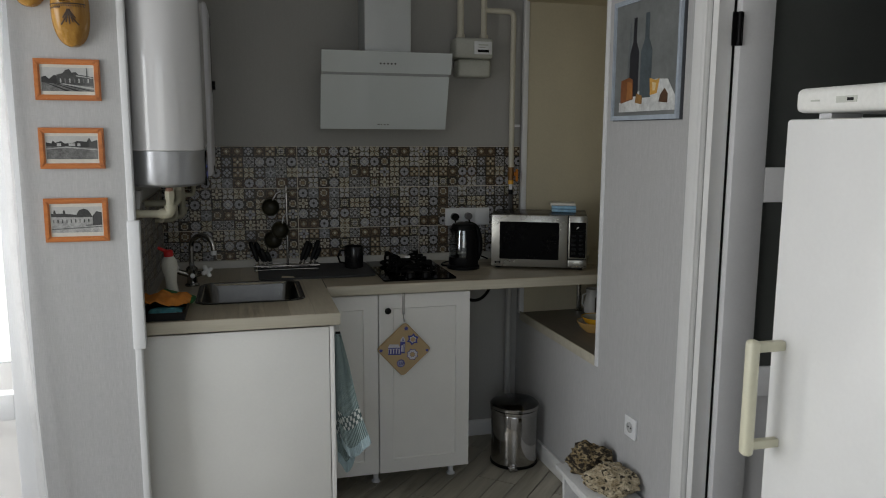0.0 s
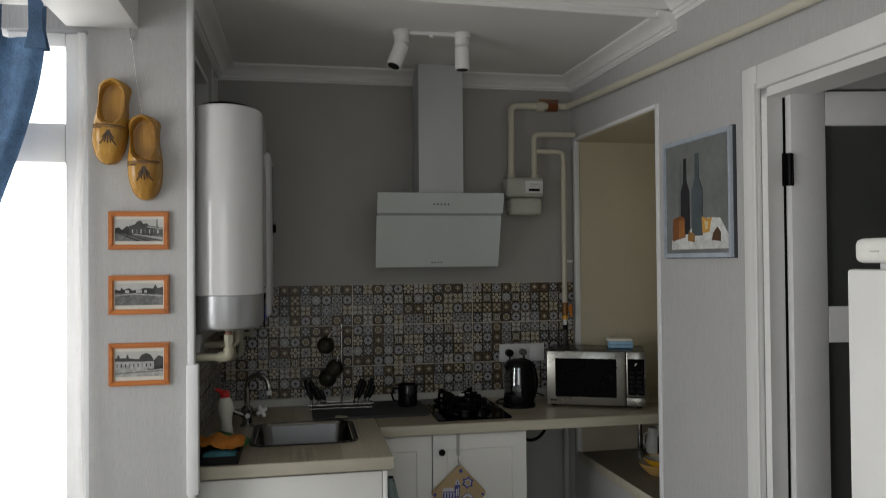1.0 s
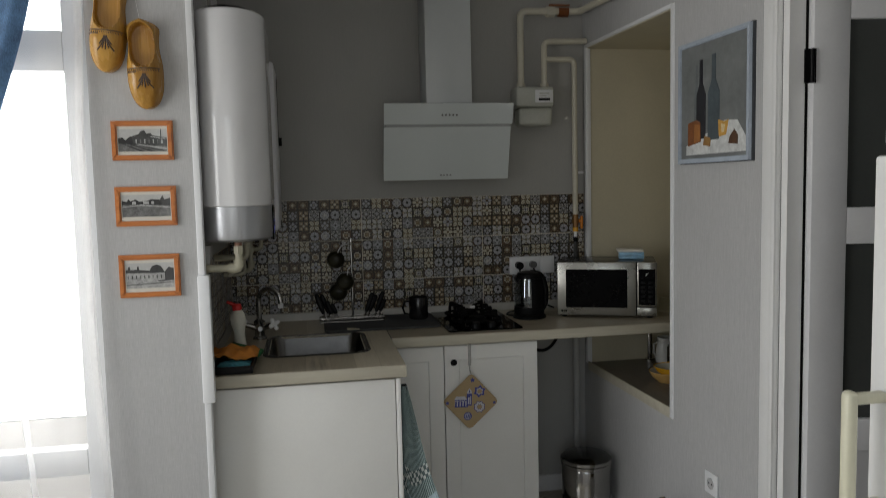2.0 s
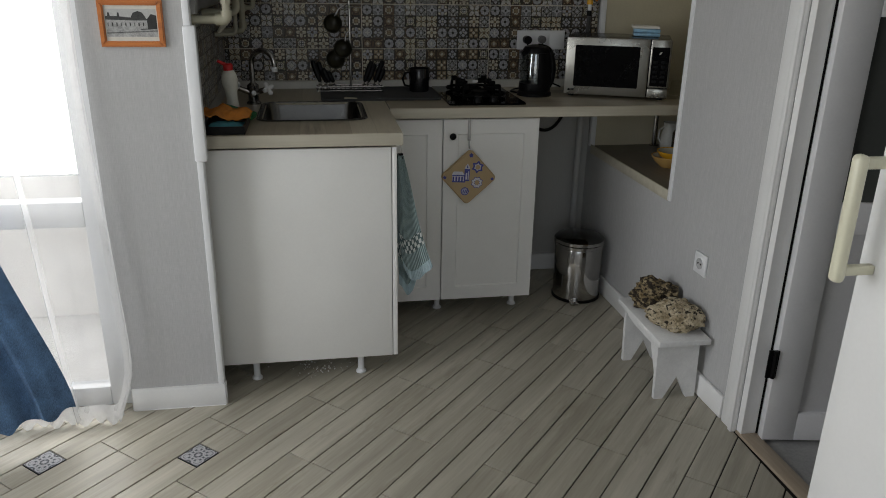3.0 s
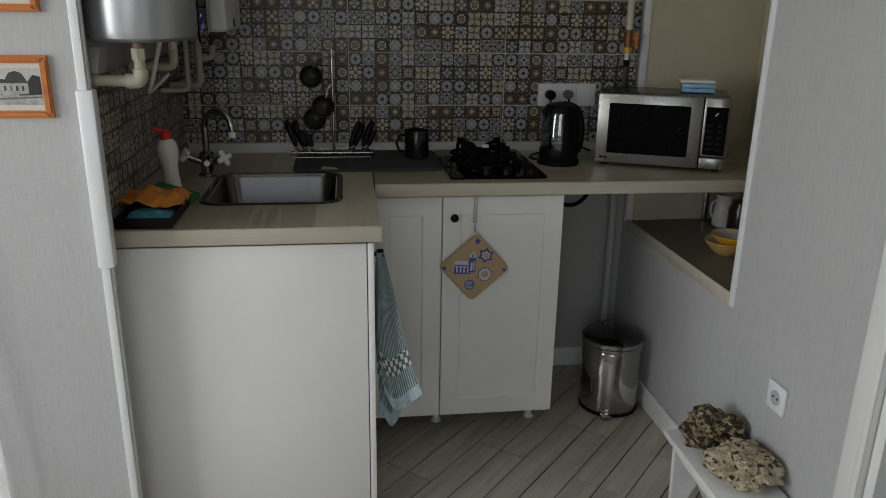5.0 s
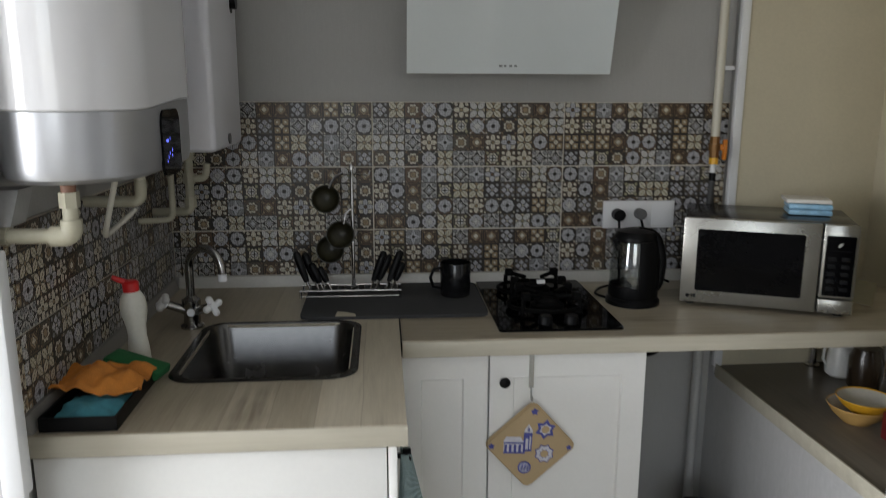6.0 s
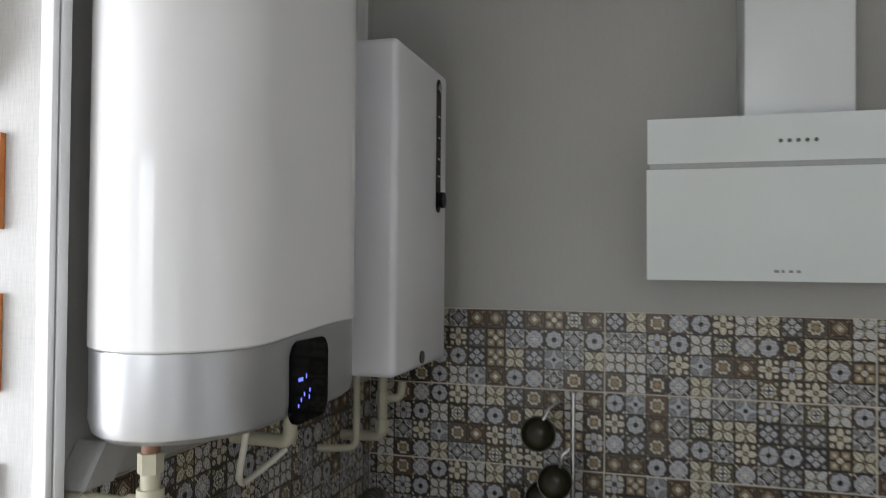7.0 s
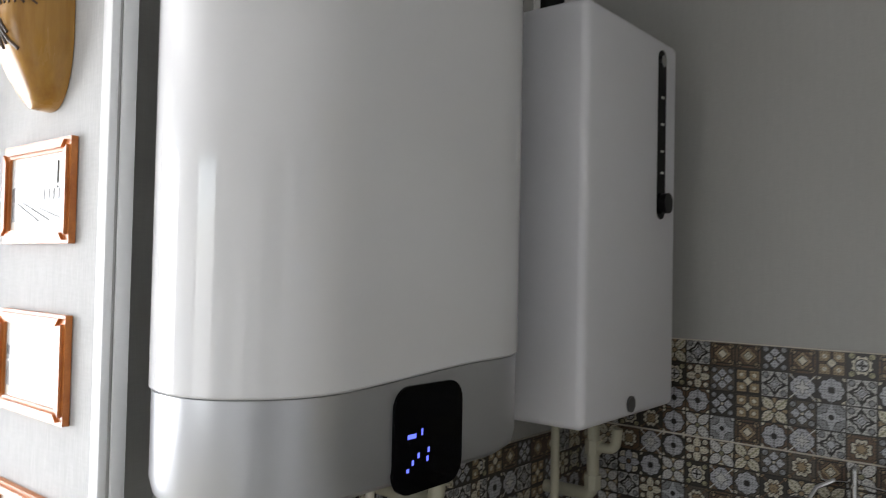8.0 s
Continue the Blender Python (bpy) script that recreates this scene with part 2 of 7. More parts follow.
def bm_prism(bm, outline, a, b, axis="z"):
    """Pushes a flat outline along an axis from a to b. The outline's two numbers are the other axes in order."""
    def at(p, h):
        return {"x": (h, p[0], p[1]), "y": (p[0], h, p[1]), "z": (p[0], p[1], h)}[axis]
    lo, hi = [bm.verts.new(at(p, a)) for p in outline], [bm.verts.new(at(p, b)) for p in outline]
    n = len(outline)
    bm.faces.new(lo), bm.faces.new(hi)
    for k in range(n):
        bm.faces.new((lo[k], lo[(k + 1) % n], hi[(k + 1) % n], hi[k]))
    bmesh.ops.recalc_face_normals(bm, faces=bm.faces[:])


def prism(outline, a, b, axis="z"):
    bm = bmesh.new()
    bm_prism(bm, outline, a, b, axis)
    return bm


def rounded(x0, x1, y0, y1, r, seg=6):
    """The outline of a rectangle with round corners."""
    out = []
    for cx, cy, s in ((x1 - r, y1 - r, 0), (x0 + r, y1 - r, 90), (x0 + r, y0 + r, 180), (x1 - r, y0 + r, 270)):
        for i in range(seg + 1):
            a = radians(s + 90 * i / seg)
            out.append((cx + r * math.cos(a), cy + r * math.sin(a)))
    return out


def mesh_of(name, bm, material, smooth=True):
    me = bpy.data.meshes.new(name)
    bmesh.ops.recalc_face_normals(bm, faces=bm.faces[:])
    lay = bm.faces.layers.int.get("flat")
    for f in bm.faces:
        f.smooth = smooth and not (lay and f[lay])
    if lay:
        bm.faces.layers.int.remove(lay)
    bm.to_mesh(me)
    bm.free()
    me.materials.append(material)
    if smooth and len(me.polygons):
        me.set_sharp_from_angle(angle=radians(38))
    return me


def thing(name, at=(0, 0, 0), label="", category="", group="", turn=(0, 0, 0)):
    """An Empty at a thing's base. Parts of an unturned thing are given in world metres, those of a turned one in its own."""
    ob = new(name)
    ob.empty_display_size = 0.05
    ob.matrix_world = pose(*at, *turn)
    ob["own"] = 1 if any(turn) else 0
    return tagged(ob, label, category, group)


def part(name, bm, material, parent, label=""):
    top = parent
    while top.parent:
        top = top.parent
    if not top.get("own"):
        bmesh.ops.translate(bm, vec=-top.matrix_basis.translation, verts=bm.verts[:])
    ob = new(name, mesh_of(name, bm, material))
    ob.parent = parent
    return tagged(ob, label)


def solid(name, bm, material, label="", category="", kind="structure", smooth=True):
    ob = new(name, mesh_of(name, bm, material, smooth))
    return tagged(ob, label, category, "", kind)


# ---- the room ----
XR, XL, YP, ZC, ZN = 1.135, -0.629, -1.15, 2.645, 2.59   # right wall, nook's left wall, pillar face, ceilings
XW, YB = -2.6, -5.2                                        # side wall and rear wall

bm = box(XW, 2.6, YB, -1.03, -0.06, -0.006)
bm_box(bm, -0.91, 2.6, -1.03, 0.0, -0.06, -0.006)
floor = solid("floor", bm, GROUT, "grey wood-look tile floor laid diagonally with dark joints", "floor")

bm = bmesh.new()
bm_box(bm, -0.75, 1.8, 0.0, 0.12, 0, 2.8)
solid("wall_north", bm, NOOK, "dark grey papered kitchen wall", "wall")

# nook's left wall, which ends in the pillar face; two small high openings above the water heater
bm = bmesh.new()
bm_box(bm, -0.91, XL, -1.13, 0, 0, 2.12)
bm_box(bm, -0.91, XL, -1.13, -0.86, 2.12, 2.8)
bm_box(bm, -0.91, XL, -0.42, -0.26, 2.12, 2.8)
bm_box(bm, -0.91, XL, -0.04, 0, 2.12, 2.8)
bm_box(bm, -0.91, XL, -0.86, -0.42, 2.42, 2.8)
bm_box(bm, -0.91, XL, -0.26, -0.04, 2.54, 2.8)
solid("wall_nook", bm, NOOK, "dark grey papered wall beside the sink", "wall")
bm = bmesh.new()
bm_box(bm, -0.91, XL + 0.037, YP, -1.126, 0, 2.8)
solid("wall_pillar", bm, WALL, "pale grey woven wallpaper on the pillar", "wall")

# right wall with the niche and the doorway
ND, N0, N1, NZ0, NZ1 = 0.36, -0.912, -0.04, 0.672, 2.262
D0, D1, DZ = -2.37, -1.578, 2.182
bm = bmesh.new()
bm_box(bm, XR, XR + 0.13, N1, 0, 0, 2.8)
bm_box(bm, XR, XR + 0.13, N0, N1, 0, NZ0 - 0.03)
bm_box(bm, XR, XR + 0.13, N0, N1, NZ1, 2.8)
bm_box(bm, XR, XR + 0.13, D1, N0, 0, 2.8)
bm_box(bm, XR, XR + 0.13, D0, D1, DZ, 2.8)
bm_box(bm, XR, XR + 0.13, YB, D0, 0, 2.8)
solid("wall_east", bm, WALL, "pale grey woven wallpaper on the wall with a niche and a doorway", "wall")
bm = bmesh.new()
bm_box(bm, XR + 0.13 + ND, XR + 0.2 + ND, N0 - 0.1, N1 + 0.1, 0.4, 2.5)
bm_box(bm, XR + 0.13, XR + 0.13 + ND, N1 - 0.005, N1 + 0.1, 0.4, 2.5)
bm_box(bm, XR + 0.13, XR + 0.13 + ND, N0 - 0.1, N0 + 0.005, 0.4, 2.5)
bm_box(bm, XR + 0.13, XR + 0.13 + ND, N0 + 0.005, N1 - 0.005, NZ1 - 0.005, NZ1 + 0.1)
bm_box(bm, XR + 0.004, XR + 0.13, N1 - 0.005, N1 - 0.0005, NZ0 - 0.02, NZ1)
bm_box(bm, XR + 0.004, XR + 0.13, N0 + 0.0005, N0 + 0.005, NZ0 - 0.02, NZ1)
bm_box(bm, XR + 0.004, XR + 0.13, N0 + 0.005, N1 - 0.005, NZ1 - 0.005, NZ1 - 0.0005)
solid("wall_niche", bm, BEIGE, "beige plaster inside the deep wall niche", "wall")

# closing walls
bm = bmesh.new()
bm_box(bm, XW - 0.12, XW, YB, -3.4, 0, 2.8)
bm_box(bm, XW - 0.12, XW, -1.4, -1.0, 0, 2.8)
bm_box(bm, XW - 0.12, XW, -3.4, -1.4, 0, 0.65)
bm_box(bm, XW - 0.12, XW, -3.4, -1.4, 2.25, 2.8)
solid("wall_west", bm, WALL, "pale grey papered wall with a wide window", "wall")
bm = bmesh.new()
bm_box(bm, XW - 0.12, -1.5, YB - 0.12, YB, 0, 2.8)
bm_box(bm, 0.1, XR + 0.26, YB - 0.12, YB, 0, 2.8)
bm_box(bm, -1.5, 0.1, YB - 0.12, YB, 0, 0.75)
bm_box(bm, -1.5, 0.1, YB - 0.12, YB, 2.35, 2.8)
solid("wall_south", bm, WALL, "pale grey papered rear wall", "wall")
bm = bmesh.new()
bm_box(bm, XW - 0.12, -0.91, YP + 0.02, -1.0, 2.40, 2.8)
bm_box(bm, XW - 0.12, -2.45, YP + 0.02, -1.0, 0, 2.40)
solid("wall_balcony", bm, WALL, "grey wall around the balcony glazing", "wall")

# corridor behind the doorway
bm = bmesh.new()
bm_box(bm, 2.5, 2.6, -3.2, -1.0, 0, 2.6)
bm_box(bm, XR + 0.13, 2.6, -1.1, -1.0, 0, 2.6)
bm_box(bm, XR + 0.13, 2.6, -3.3, -3.2, 0, 2.6)
bm_box(bm, XR + 0.131, 2.6, -3.3, -1.0, 2.170, 2.6)
solid("wall_hall", bm, WALL, "grey hallway walls seen past the open door", "wall")

bm = bmesh.new()
bm_box(bm, XW - 0.12, XR + 0.26, YB - 0.12, -1.06, ZC, ZC + 0.1)
bm_prism(bm, [(-0.91, -1.125), (XR + 0.13, -1.03), (XR + 0.13, 0.05), (-0.91, 0.05)], ZN, ZN + 0.2)
solid("ceiling", bm, CEIL, "white ceiling, lower over the kitchen nook", "ceiling")
solid("ceiling_beam", box(-0.976, -0.758, YB, YP, 2.408, ZC, bevel=0.003), WHITE, "white boxed beam under the ceiling", "beam")


def cornice(name, length, m, drop=0.09):
    """A stepped and curved ceiling moulding along local x; the wall is local y = 0, the ceiling z = 0."""
    prof = [(0, 0), (0.085, 0), (0.085, -0.012), (0.074, -0.018), (0.06, -0.024), (0.044, -0.034), (0.033, -0.048), (0.028, -0.06),
            (0.018, -0.062), (0.018, -0.078), (0.010, -0.082), (0.010, -drop), (0, -drop)]
    bm = bmesh.new()
    bm_prism(bm, [(-a, b) for a, b in prof], 0, length, "x")
    ob = solid(name, bm, WHITE, "white moulded ceiling cornice", "cornice")
    ob.matrix_world = m
    return ob


cornice("trim_cornice_north", XR - XL, pose(XL, 0, ZN) @ Matrix.Diagonal((1, 0.9, 0.74, 1)))
EAST = []
EAST.append(cornice("trim_cornice_east", 1.075, pose(XR, 0, ZN, 0, 0, -90) @ Matrix.Diagonal((1, 0.9, 0.80, 1))))
cornice("trim_cornice_west", 1.075, pose(XL, -1.075, ZN, 0, 0, 90) @ Matrix.Diagonal((1, 0.9, 0.78, 1)))
cornice("trim_cornice_beam", XR - XL + 0.15, pose(XL - 0.12, -1.112, ZC, 0, 0, 2.2) @ Matrix.Diagonal((1, 1, 0.72, 1)), 0.1)
EAST.append(cornice("trim_cornice_room", 4.2, pose(XR, -1.075, ZC, 0, 0, -90) @ Matrix.Diagonal((1, 1, 0.85, 1)), 0.1))

# skirting
def skirting(name, x0, x1, y0, y1):
    return solid(name, box(x0, x1, y0, y1, 0, 0.088, bevel=0.006), WHITE, "white skirting board", "skirting")


skirting("baseboard_pillar", -0.91, XL + 0.040, YP - 0.005, YP)
skirting("baseboard_pillar_side", XL + 0.0375, XL + 0.044, YP + 0.0005, -1.126)
EAST.append(skirting("baseboard_east", XR - 0.016, XR, -1.492, -0.02))
skirting("baseboard_north", 0.72, XR - 0.018, -0.018, 0)

# corner profiles of the pillar and the niche edge
solid("trim_pillar_corner", box(XL + 0.019, XL + 0.0395, YP - 0.004, YP + 0.006, 0.088, 2.63, bevel=0.002), PLASTIC, "white plastic corner profile", "trim")
solid("trim_pillar_inner", box(XL + 0.0372, XL + 0.041, YP + 0.009, YP + 0.026, 0.088, 2.59, bevel=0.0015), PLASTIC, "white plastic strip on the pillar's inner edge", "trim")
solid("trim_pillar_strip", box(XL + 0.016, XL + 0.054, YP - 0.016, YP + 0.02, 0.905, 1.325, bevel=0.005), PLASTIC, "short white plastic edge strip on the pillar corner", "trim")
bm = bmesh.new()
bm_box(bm, XR - 0.006, XR + 0.02, N0 - 0.012, N0 + 0.012, NZ0 - 0.03, NZ1 + 0.012, bevel=0.002)
bm_box(bm, XR - 0.006, XR + 0.02, N1 - 0.012, N1 + 0.012, NZ0, NZ1 + 0.012, bevel=0.002)
bm_box(bm, XR - 0.006, XR + 0.02, N0, N1, NZ1 - 0.002, NZ1 + 0.014, bevel=0.002)
solid("trim_niche", bm, PLASTIC, "white plastic corner profile round the niche", "trim")

# doorway casing, jambs and threshold
bm = bmesh.new()
for y0, y1, z0, z1 in ((D1, D1 + 0.077, 0, DZ + 0.077), (D0 - 0.077, D0, 0, DZ + 0.077), (D0, D1, DZ, DZ + 0.077)):
    bm_box(bm, XR - 0.016, XR, y0, y1, z0, z1, bevel=0.005)
bm_box(bm, XR - 0.022, XR - 0.012, D1 + 0.002, D1 + 0.022, 0, DZ + 0.02, bevel=0.003)
solid("trim_door_casing", bm, WHITE, "white moulded door casing", "trim")
bm = bmesh.new()
bm_box(bm, XR + 0.001, XR + 0.13, D1 - 0.028, D1 + 0.004, 0, DZ)
bm_box(bm, XR + 0.001, XR + 0.13, D0 - 0.004, D0 + 0.028, 0, DZ)
bm_box(bm, XR + 0.001, XR + 0.13, D0, D1, DZ - 0.028, DZ + 0.004)
solid("trim_door_jamb", bm, WHITE, "white door jamb", "trim")
# two dark strips on the jamb paint the shade in the gap beside the leaf
solid("trim_door_seal", box(XR + 0.106, XR + 0.128, D1 - 0.031, D1 - 0.0282, 0, DZ - 0.03), plain("dark_grey_shade", (0.035, 0.036, 0.033), 0.7), "dark strip painted for the shade beside the open door", "seal")
solid("trim_door_gap", box(XR + 0.055, XR + 0.061, D1 - 0.0315, D1 - 0.0282, 0, DZ - 0.03), plain("black_gap_shade", (0.006, 0.006, 0.006), 0.9, gloss=0.1), "black strip painted for the shaded gap between jamb and door", "seal")
solid("floor_hall", box(XR + 0.058, 2.5, -3.2, -1.1, -0.05, -0.002), plain("grey_hall_stoneware", (0.30, 0.30, 0.295), 0.5, vary=0.25, scale=9), "grey stoneware floor in the hall", "floor")
solid("trim_threshold", box(XR - 0.005, XR + 0.06, D0, D1, -0.002, 0.010, bevel=0.004), wood("beige_threshold_wood", (0.30, 0.24, 0.17), (0.46, 0.38, 0.29), "y", 0.4), "beige wooden threshold strip", "threshold")


def to_east(*names):
    """The wall with the niche stands 1.4 degrees out of square: things on it are turned with it."""
    for ob in list(scene.objects):
        if ob.parent is None and ob.name.split(".")[0] in names:
            EAST.append(ob)


def door_leaf():
    """The open panelled door: stiles, rails and three panels."""
    d = thing("door_1", (XR + 0.060, D1 - 0.033, 0.008), "pale grey panelled door standing open into the hall", "door", turn=(0, 0, -11))
    d["kind"] = "structure"
    W, H, T = 0.74, 2.155, 0.036
    def bar(n, x0, x1, z0, z1):
        part(n, box(x0, x1, -T, 0, z0, z1, bevel=0.003), DOORGREY, d)
    bar("stile", 0, 0.108, 0, H), bar("stile", W - 0.108, W, 0, H)
    rails = ((0, 0.105), (0.745, 0.845), (1.385, 1.495), (H - 0.105, H))
    for z0, z1 in rails:
        bar("rail", 0.108, W - 0.108, z0, z1)
    part("panel", box(0.1075, W - 0.1075, -T + 0.015, -0.012, 0.105, 0.745), DOORGREY, d)
    part("pane", box(0.108, W - 0.108, -T + 0.013, -0.013, 0.845, 1.385), DARKGLASS, d, "dark grey frosted glass")
    part("pane", box(0.108, W - 0.108, -T + 0.013, -0.013, 1.495, H - 0.105), DARKGLASS, d, "dark grey frosted glass")
    for z in (0.292, 1.915):
        bm = bmesh.new()
        bm_cyl(bm, (-0.006, -T - 0.004, z - 0.05), (-0.006, -T - 0.004, z + 0.05), 0.007)
        bm_box(bm, -0.028, 0.006, -T - 0.003, -T + 0.002, z - 0.05, z + 0.05)
        part("hinge", bm, BLACK, d, "black hinge")


door_leaf()


# ---- balcony glazing, curtains ----
def glazing():
    w = thing("window_1", (-1.7, -1.03, 0), "white plastic balcony glazing full of daylight", "window")
    w["kind"] = "structure"
    x0, x1, y0, y1 = -2.45, -0.912, -1.10, -1.04
    def bar(n, a, b, c, d):
        part(n, box(a, b, y0, y1, c, d, bevel=0.006), PLASTIC, w)
    for a, b in ((x1 - 0.08, x1), (-1.74, -1.64), (x0, x0 + 0.07)):
        bar("window_frame", a, b, 0.0, 2.40)
    for a, b in ((x0 + 0.07, -1.74), (-1.64, x1 - 0.08)):
        for z0, z1 in ((0, 0.075), (0.677, 0.765), (1.98, 2.108), (2.355, 2.40)):
            bar("transom", a, b, z0, z1)
        for z0, z1 in ((0.075, 0.677), (0.765, 1.98), (2.108, 2.355)):
            p = part("pane", box(a, b, -1.075, -1.069, z0, z1), PANE, w)
            p.visible_shadow = False


pm = Mat("window_glass", 0.02)
pm.b.inputs["Transmission Weight"].default_value = 1.0
pm.b.inputs["IOR"].default_value = 1.1
pm.color((0.97, 0.98, 0.98, 1))
PANE = pm.m
glazing()

# balcony outside: slab and parapet
solid("ground", box(-4.5, -0.912, -1.04, 1.2, -0.1, 0.02), plain("balcony_screed", (0.70, 0.68, 0.65), 0.9), "pale concrete balcony floor", "ground")
solid("wall_parapet", box(-4.5, -0.94, -0.34, -0.24, -0.01, 0.66), plain("balcony_parapet", (0.75, 0.72, 0.68), 0.9), "pale balcony parapet", "wall")


def sheet(name, x0, x1, z0, z1, y, folds, amp, material, parent, flare=0.0, edge=None, seed=1, nx=90, nz=40, drag=0.0):
    """A hanging cloth with upright folds that open towards its hem."""
    rnd = random.Random(seed)
    ph = [rnd.uniform(0, 6.28) for _ in range(4)]
    bm = bmesh.new()
    grid = []
    for j in range(nz + 1):
        v = j / nz
        row = []
        for i in range(nx + 1):
            u = i / nx
            a, b = x0, x1
            if edge:
                a, b = edge(v, x0, x1)
            s = folds * 2 * math.pi * u
            yy = y + amp * (0.35 + 0.65 * (1 - v)) * (math.sin(s + ph[0]) + 0.4 * math.sin(1.9 * s + ph[1] + 2 * v)) - flare * (1 - v) ** 2 - drag * (1 - u) * (1 - v) ** 2.2
            row.append(bm.verts.new((a + (b - a) * u + 0.006 * math.sin(9 * v + ph[2]), yy, z0 + (z1 - z0) * v + 0.25 * drag * u * (1 - v) ** 3 + (0.012 * math.sin(2 * s + ph[3]) if j == 0 else 0))))
        grid.append(row)
    for r0, r1 in zip(grid, grid[1:]):
        for i in range(nx):
            bm.faces.new((r0[i], r0[i + 1], r1[i + 1], r1[i]))
    return part(name, bm, material, parent)


def cloth(name, color, clear, through_=0.5, wear=0.1):
    """Thin woven cloth: part of the light passes straight, part is scattered through."""
    m = Mat(name, 0.9)
    v = m.coords((1, 1, 0.3))
    n = m.noise(v, 500, 2)
    big = m.noise(m.coords(), 14, 6, 0.7)
    col = m.mix(m.ramp(m.math("ADD", m.math("MULTIPLY", n, 0.5), m.math("MULTIPLY", big, 0.5)), 0.35, 0.65), tuple(c * (1 - wear) for c in color), tuple(min(1, c * (1 + 0.6 * wear)) for c in color))
    m.color(col)
    tr = m.t.nodes.new("ShaderNodeBsdfTranslucent")
    m.put(tr.inputs[0], col)
    cl = m.t.nodes.new("ShaderNodeBsdfTransparent")
    a, b = m.t.nodes.new("ShaderNodeMixShader"), m.t.nodes.new("ShaderNodeMixShader")
    a.inputs[0].default_value, b.inputs[0].default_value = through_, clear
    m.t.links.new(m.b.outputs[0], a.inputs[1]), m.t.links.new(tr.outputs[0], a.inputs[2])
    m.t.links.new(a.outputs[0], b.inputs[1]), m.t.links.new(cl.outputs[0], b.inputs[2])
    m.t.links.new(b.outputs[0], m.t.nodes["Material Output"].inputs[0])
    return m.m


SHEER = cloth("white_sheer_voile", (0.88, 0.88, 0.88), 0.76, 0.5)
HEM = cloth("doubled_voile_hem", (0.82, 0.82, 0.82), 0.35, 0.5)
PLEAT = cloth("doubled_voile_pleat", (0.85, 0.85, 0.85), 0.66, 0.5)
DENIM = cloth("blue_denim_cloth", (0.072, 0.135, 0.235), 0.0, 0.22, 0.55)

def sheer_edge(v):
    """The free edge: straight above, blown out below the middle, back in at the hem."""
    f = min(1, max(0, (0.40 - v) / 0.30))
    return -0.915 + 0.037 * f * f * (3 - 2 * f) - 0.055 * max(0, 1 - v / 0.085) ** 1.3 + 0.003 * math.sin(23 * v)


sc = thing("sheer_curtain", (-1.5, -1.18, 0.0), "white sheer voile curtain hanging to the floor", "curtain")
sheet("cloth", -2.4, -0.915, 0.01, 2.38, -1.175, 16, 0.010, SHEER, sc, flare=0.04, nx=150,
      edge=lambda v, a, b: (a, sheer_edge(v)))
sheet("side_hem", -0.94, -0.915, 0.01, 2.38, -1.181, 1, 0.003, HEM, sc, flare=0.045, nx=6, seed=5, edge=lambda v, a, b: (sheer_edge(v) - 0.022, sheer_edge(v) + 0.003))
sheet("bottom_hem", -2.4, -0.93, 0.008, 0.075, -1.222, 16, 0.010, HEM, sc, nx=150, nz=4, edge=lambda v, a, b: (a, sheer_edge(0) + 0.004))
for a, b in ((-1.145, -1.065), (-1.34, -1.30)):
    sheet("pleat", -1.2, -1.1, 0.012, 2.38, -1.186, 1, 0.004, PLEAT, sc, flare=0.045, nx=4, seed=7, edge=lambda v, x0, x1, a=a, b=b: (a + (b - a) * (1 - v / 0.38) - 0.011 if v < 0.38 else a - 0.011, a + (b - a) * (1 - v / 0.38) + 0.009 if v < 0.38 else a + 0.009))
bl = thing("blue_curtain", (-1.5, -1.26, 0.0), "blue denim curtain with tab tops, swept aside", "curtain")


def blue_edge(v, a, b):
    """Right edge: at the rod it hangs near the pillar, sweeps back by the middle, and returns at the hem."""
    e = -1.0 - 0.29 * math.sin(math.pi * (1 - v)) ** (1.7 if v > 0.5 else 1.25) - 0.075 * (1 - v) ** 3
    return e - 0.60 + 0.15 * v, e


sheet("cloth", -1.55, -1.05, 0.03, 2.335, -1.265, 5, 0.028, DENIM, bl, seed=3, edge=blue_edge, drag=0.24)
for x in (-1.40, -1.275, -1.15, -1.025):
    bm = bmesh.new()
    for y0, y1 in ((-1.278, -1.274), (-1.246, -1.242)):
        bm_prism(bm, [(x - 0.032, 2.30), (x + 0.032, 2.30), (x + 0.019, 2.36), (x + 0.021, 2.457), (x - 0.021, 2.457), (x - 0.019, 2.36)], y0, y1, "y")
    bm_box(bm, x - 0.021, x + 0.021, -1.278, -1.242, 2.4572, 2.461)
    part("tab", bm, DENIM, bl)
rod = thing("curtain_rod", (-1.5, -1.26, 2.44), "white curtain rod beside the boxed beam", "curtain rod")
part("rod", cyl((-2.4, -1.26, 2.445), (-0.985, -1.26, 2.445), 0.011), WHITE, rod)
part("bracket", cyl((-1.07, -1.26, 2.455), (-1.07, -1.26, ZC), 0.006), STEEL, rod)


# ---- kitchen: cabinets, worktops ----
def leg(name, parent, x, y, h=0.1):
    bm = bmesh.new()
    bm_lathe(bm, [(0.020, 0), (0.020, 0.005), (0.016, 0.010), (0.0125, 0.014), (0.0125, h)], (x, y, 0.0005), 20)
    part(name, bm, PLASTIC, parent)


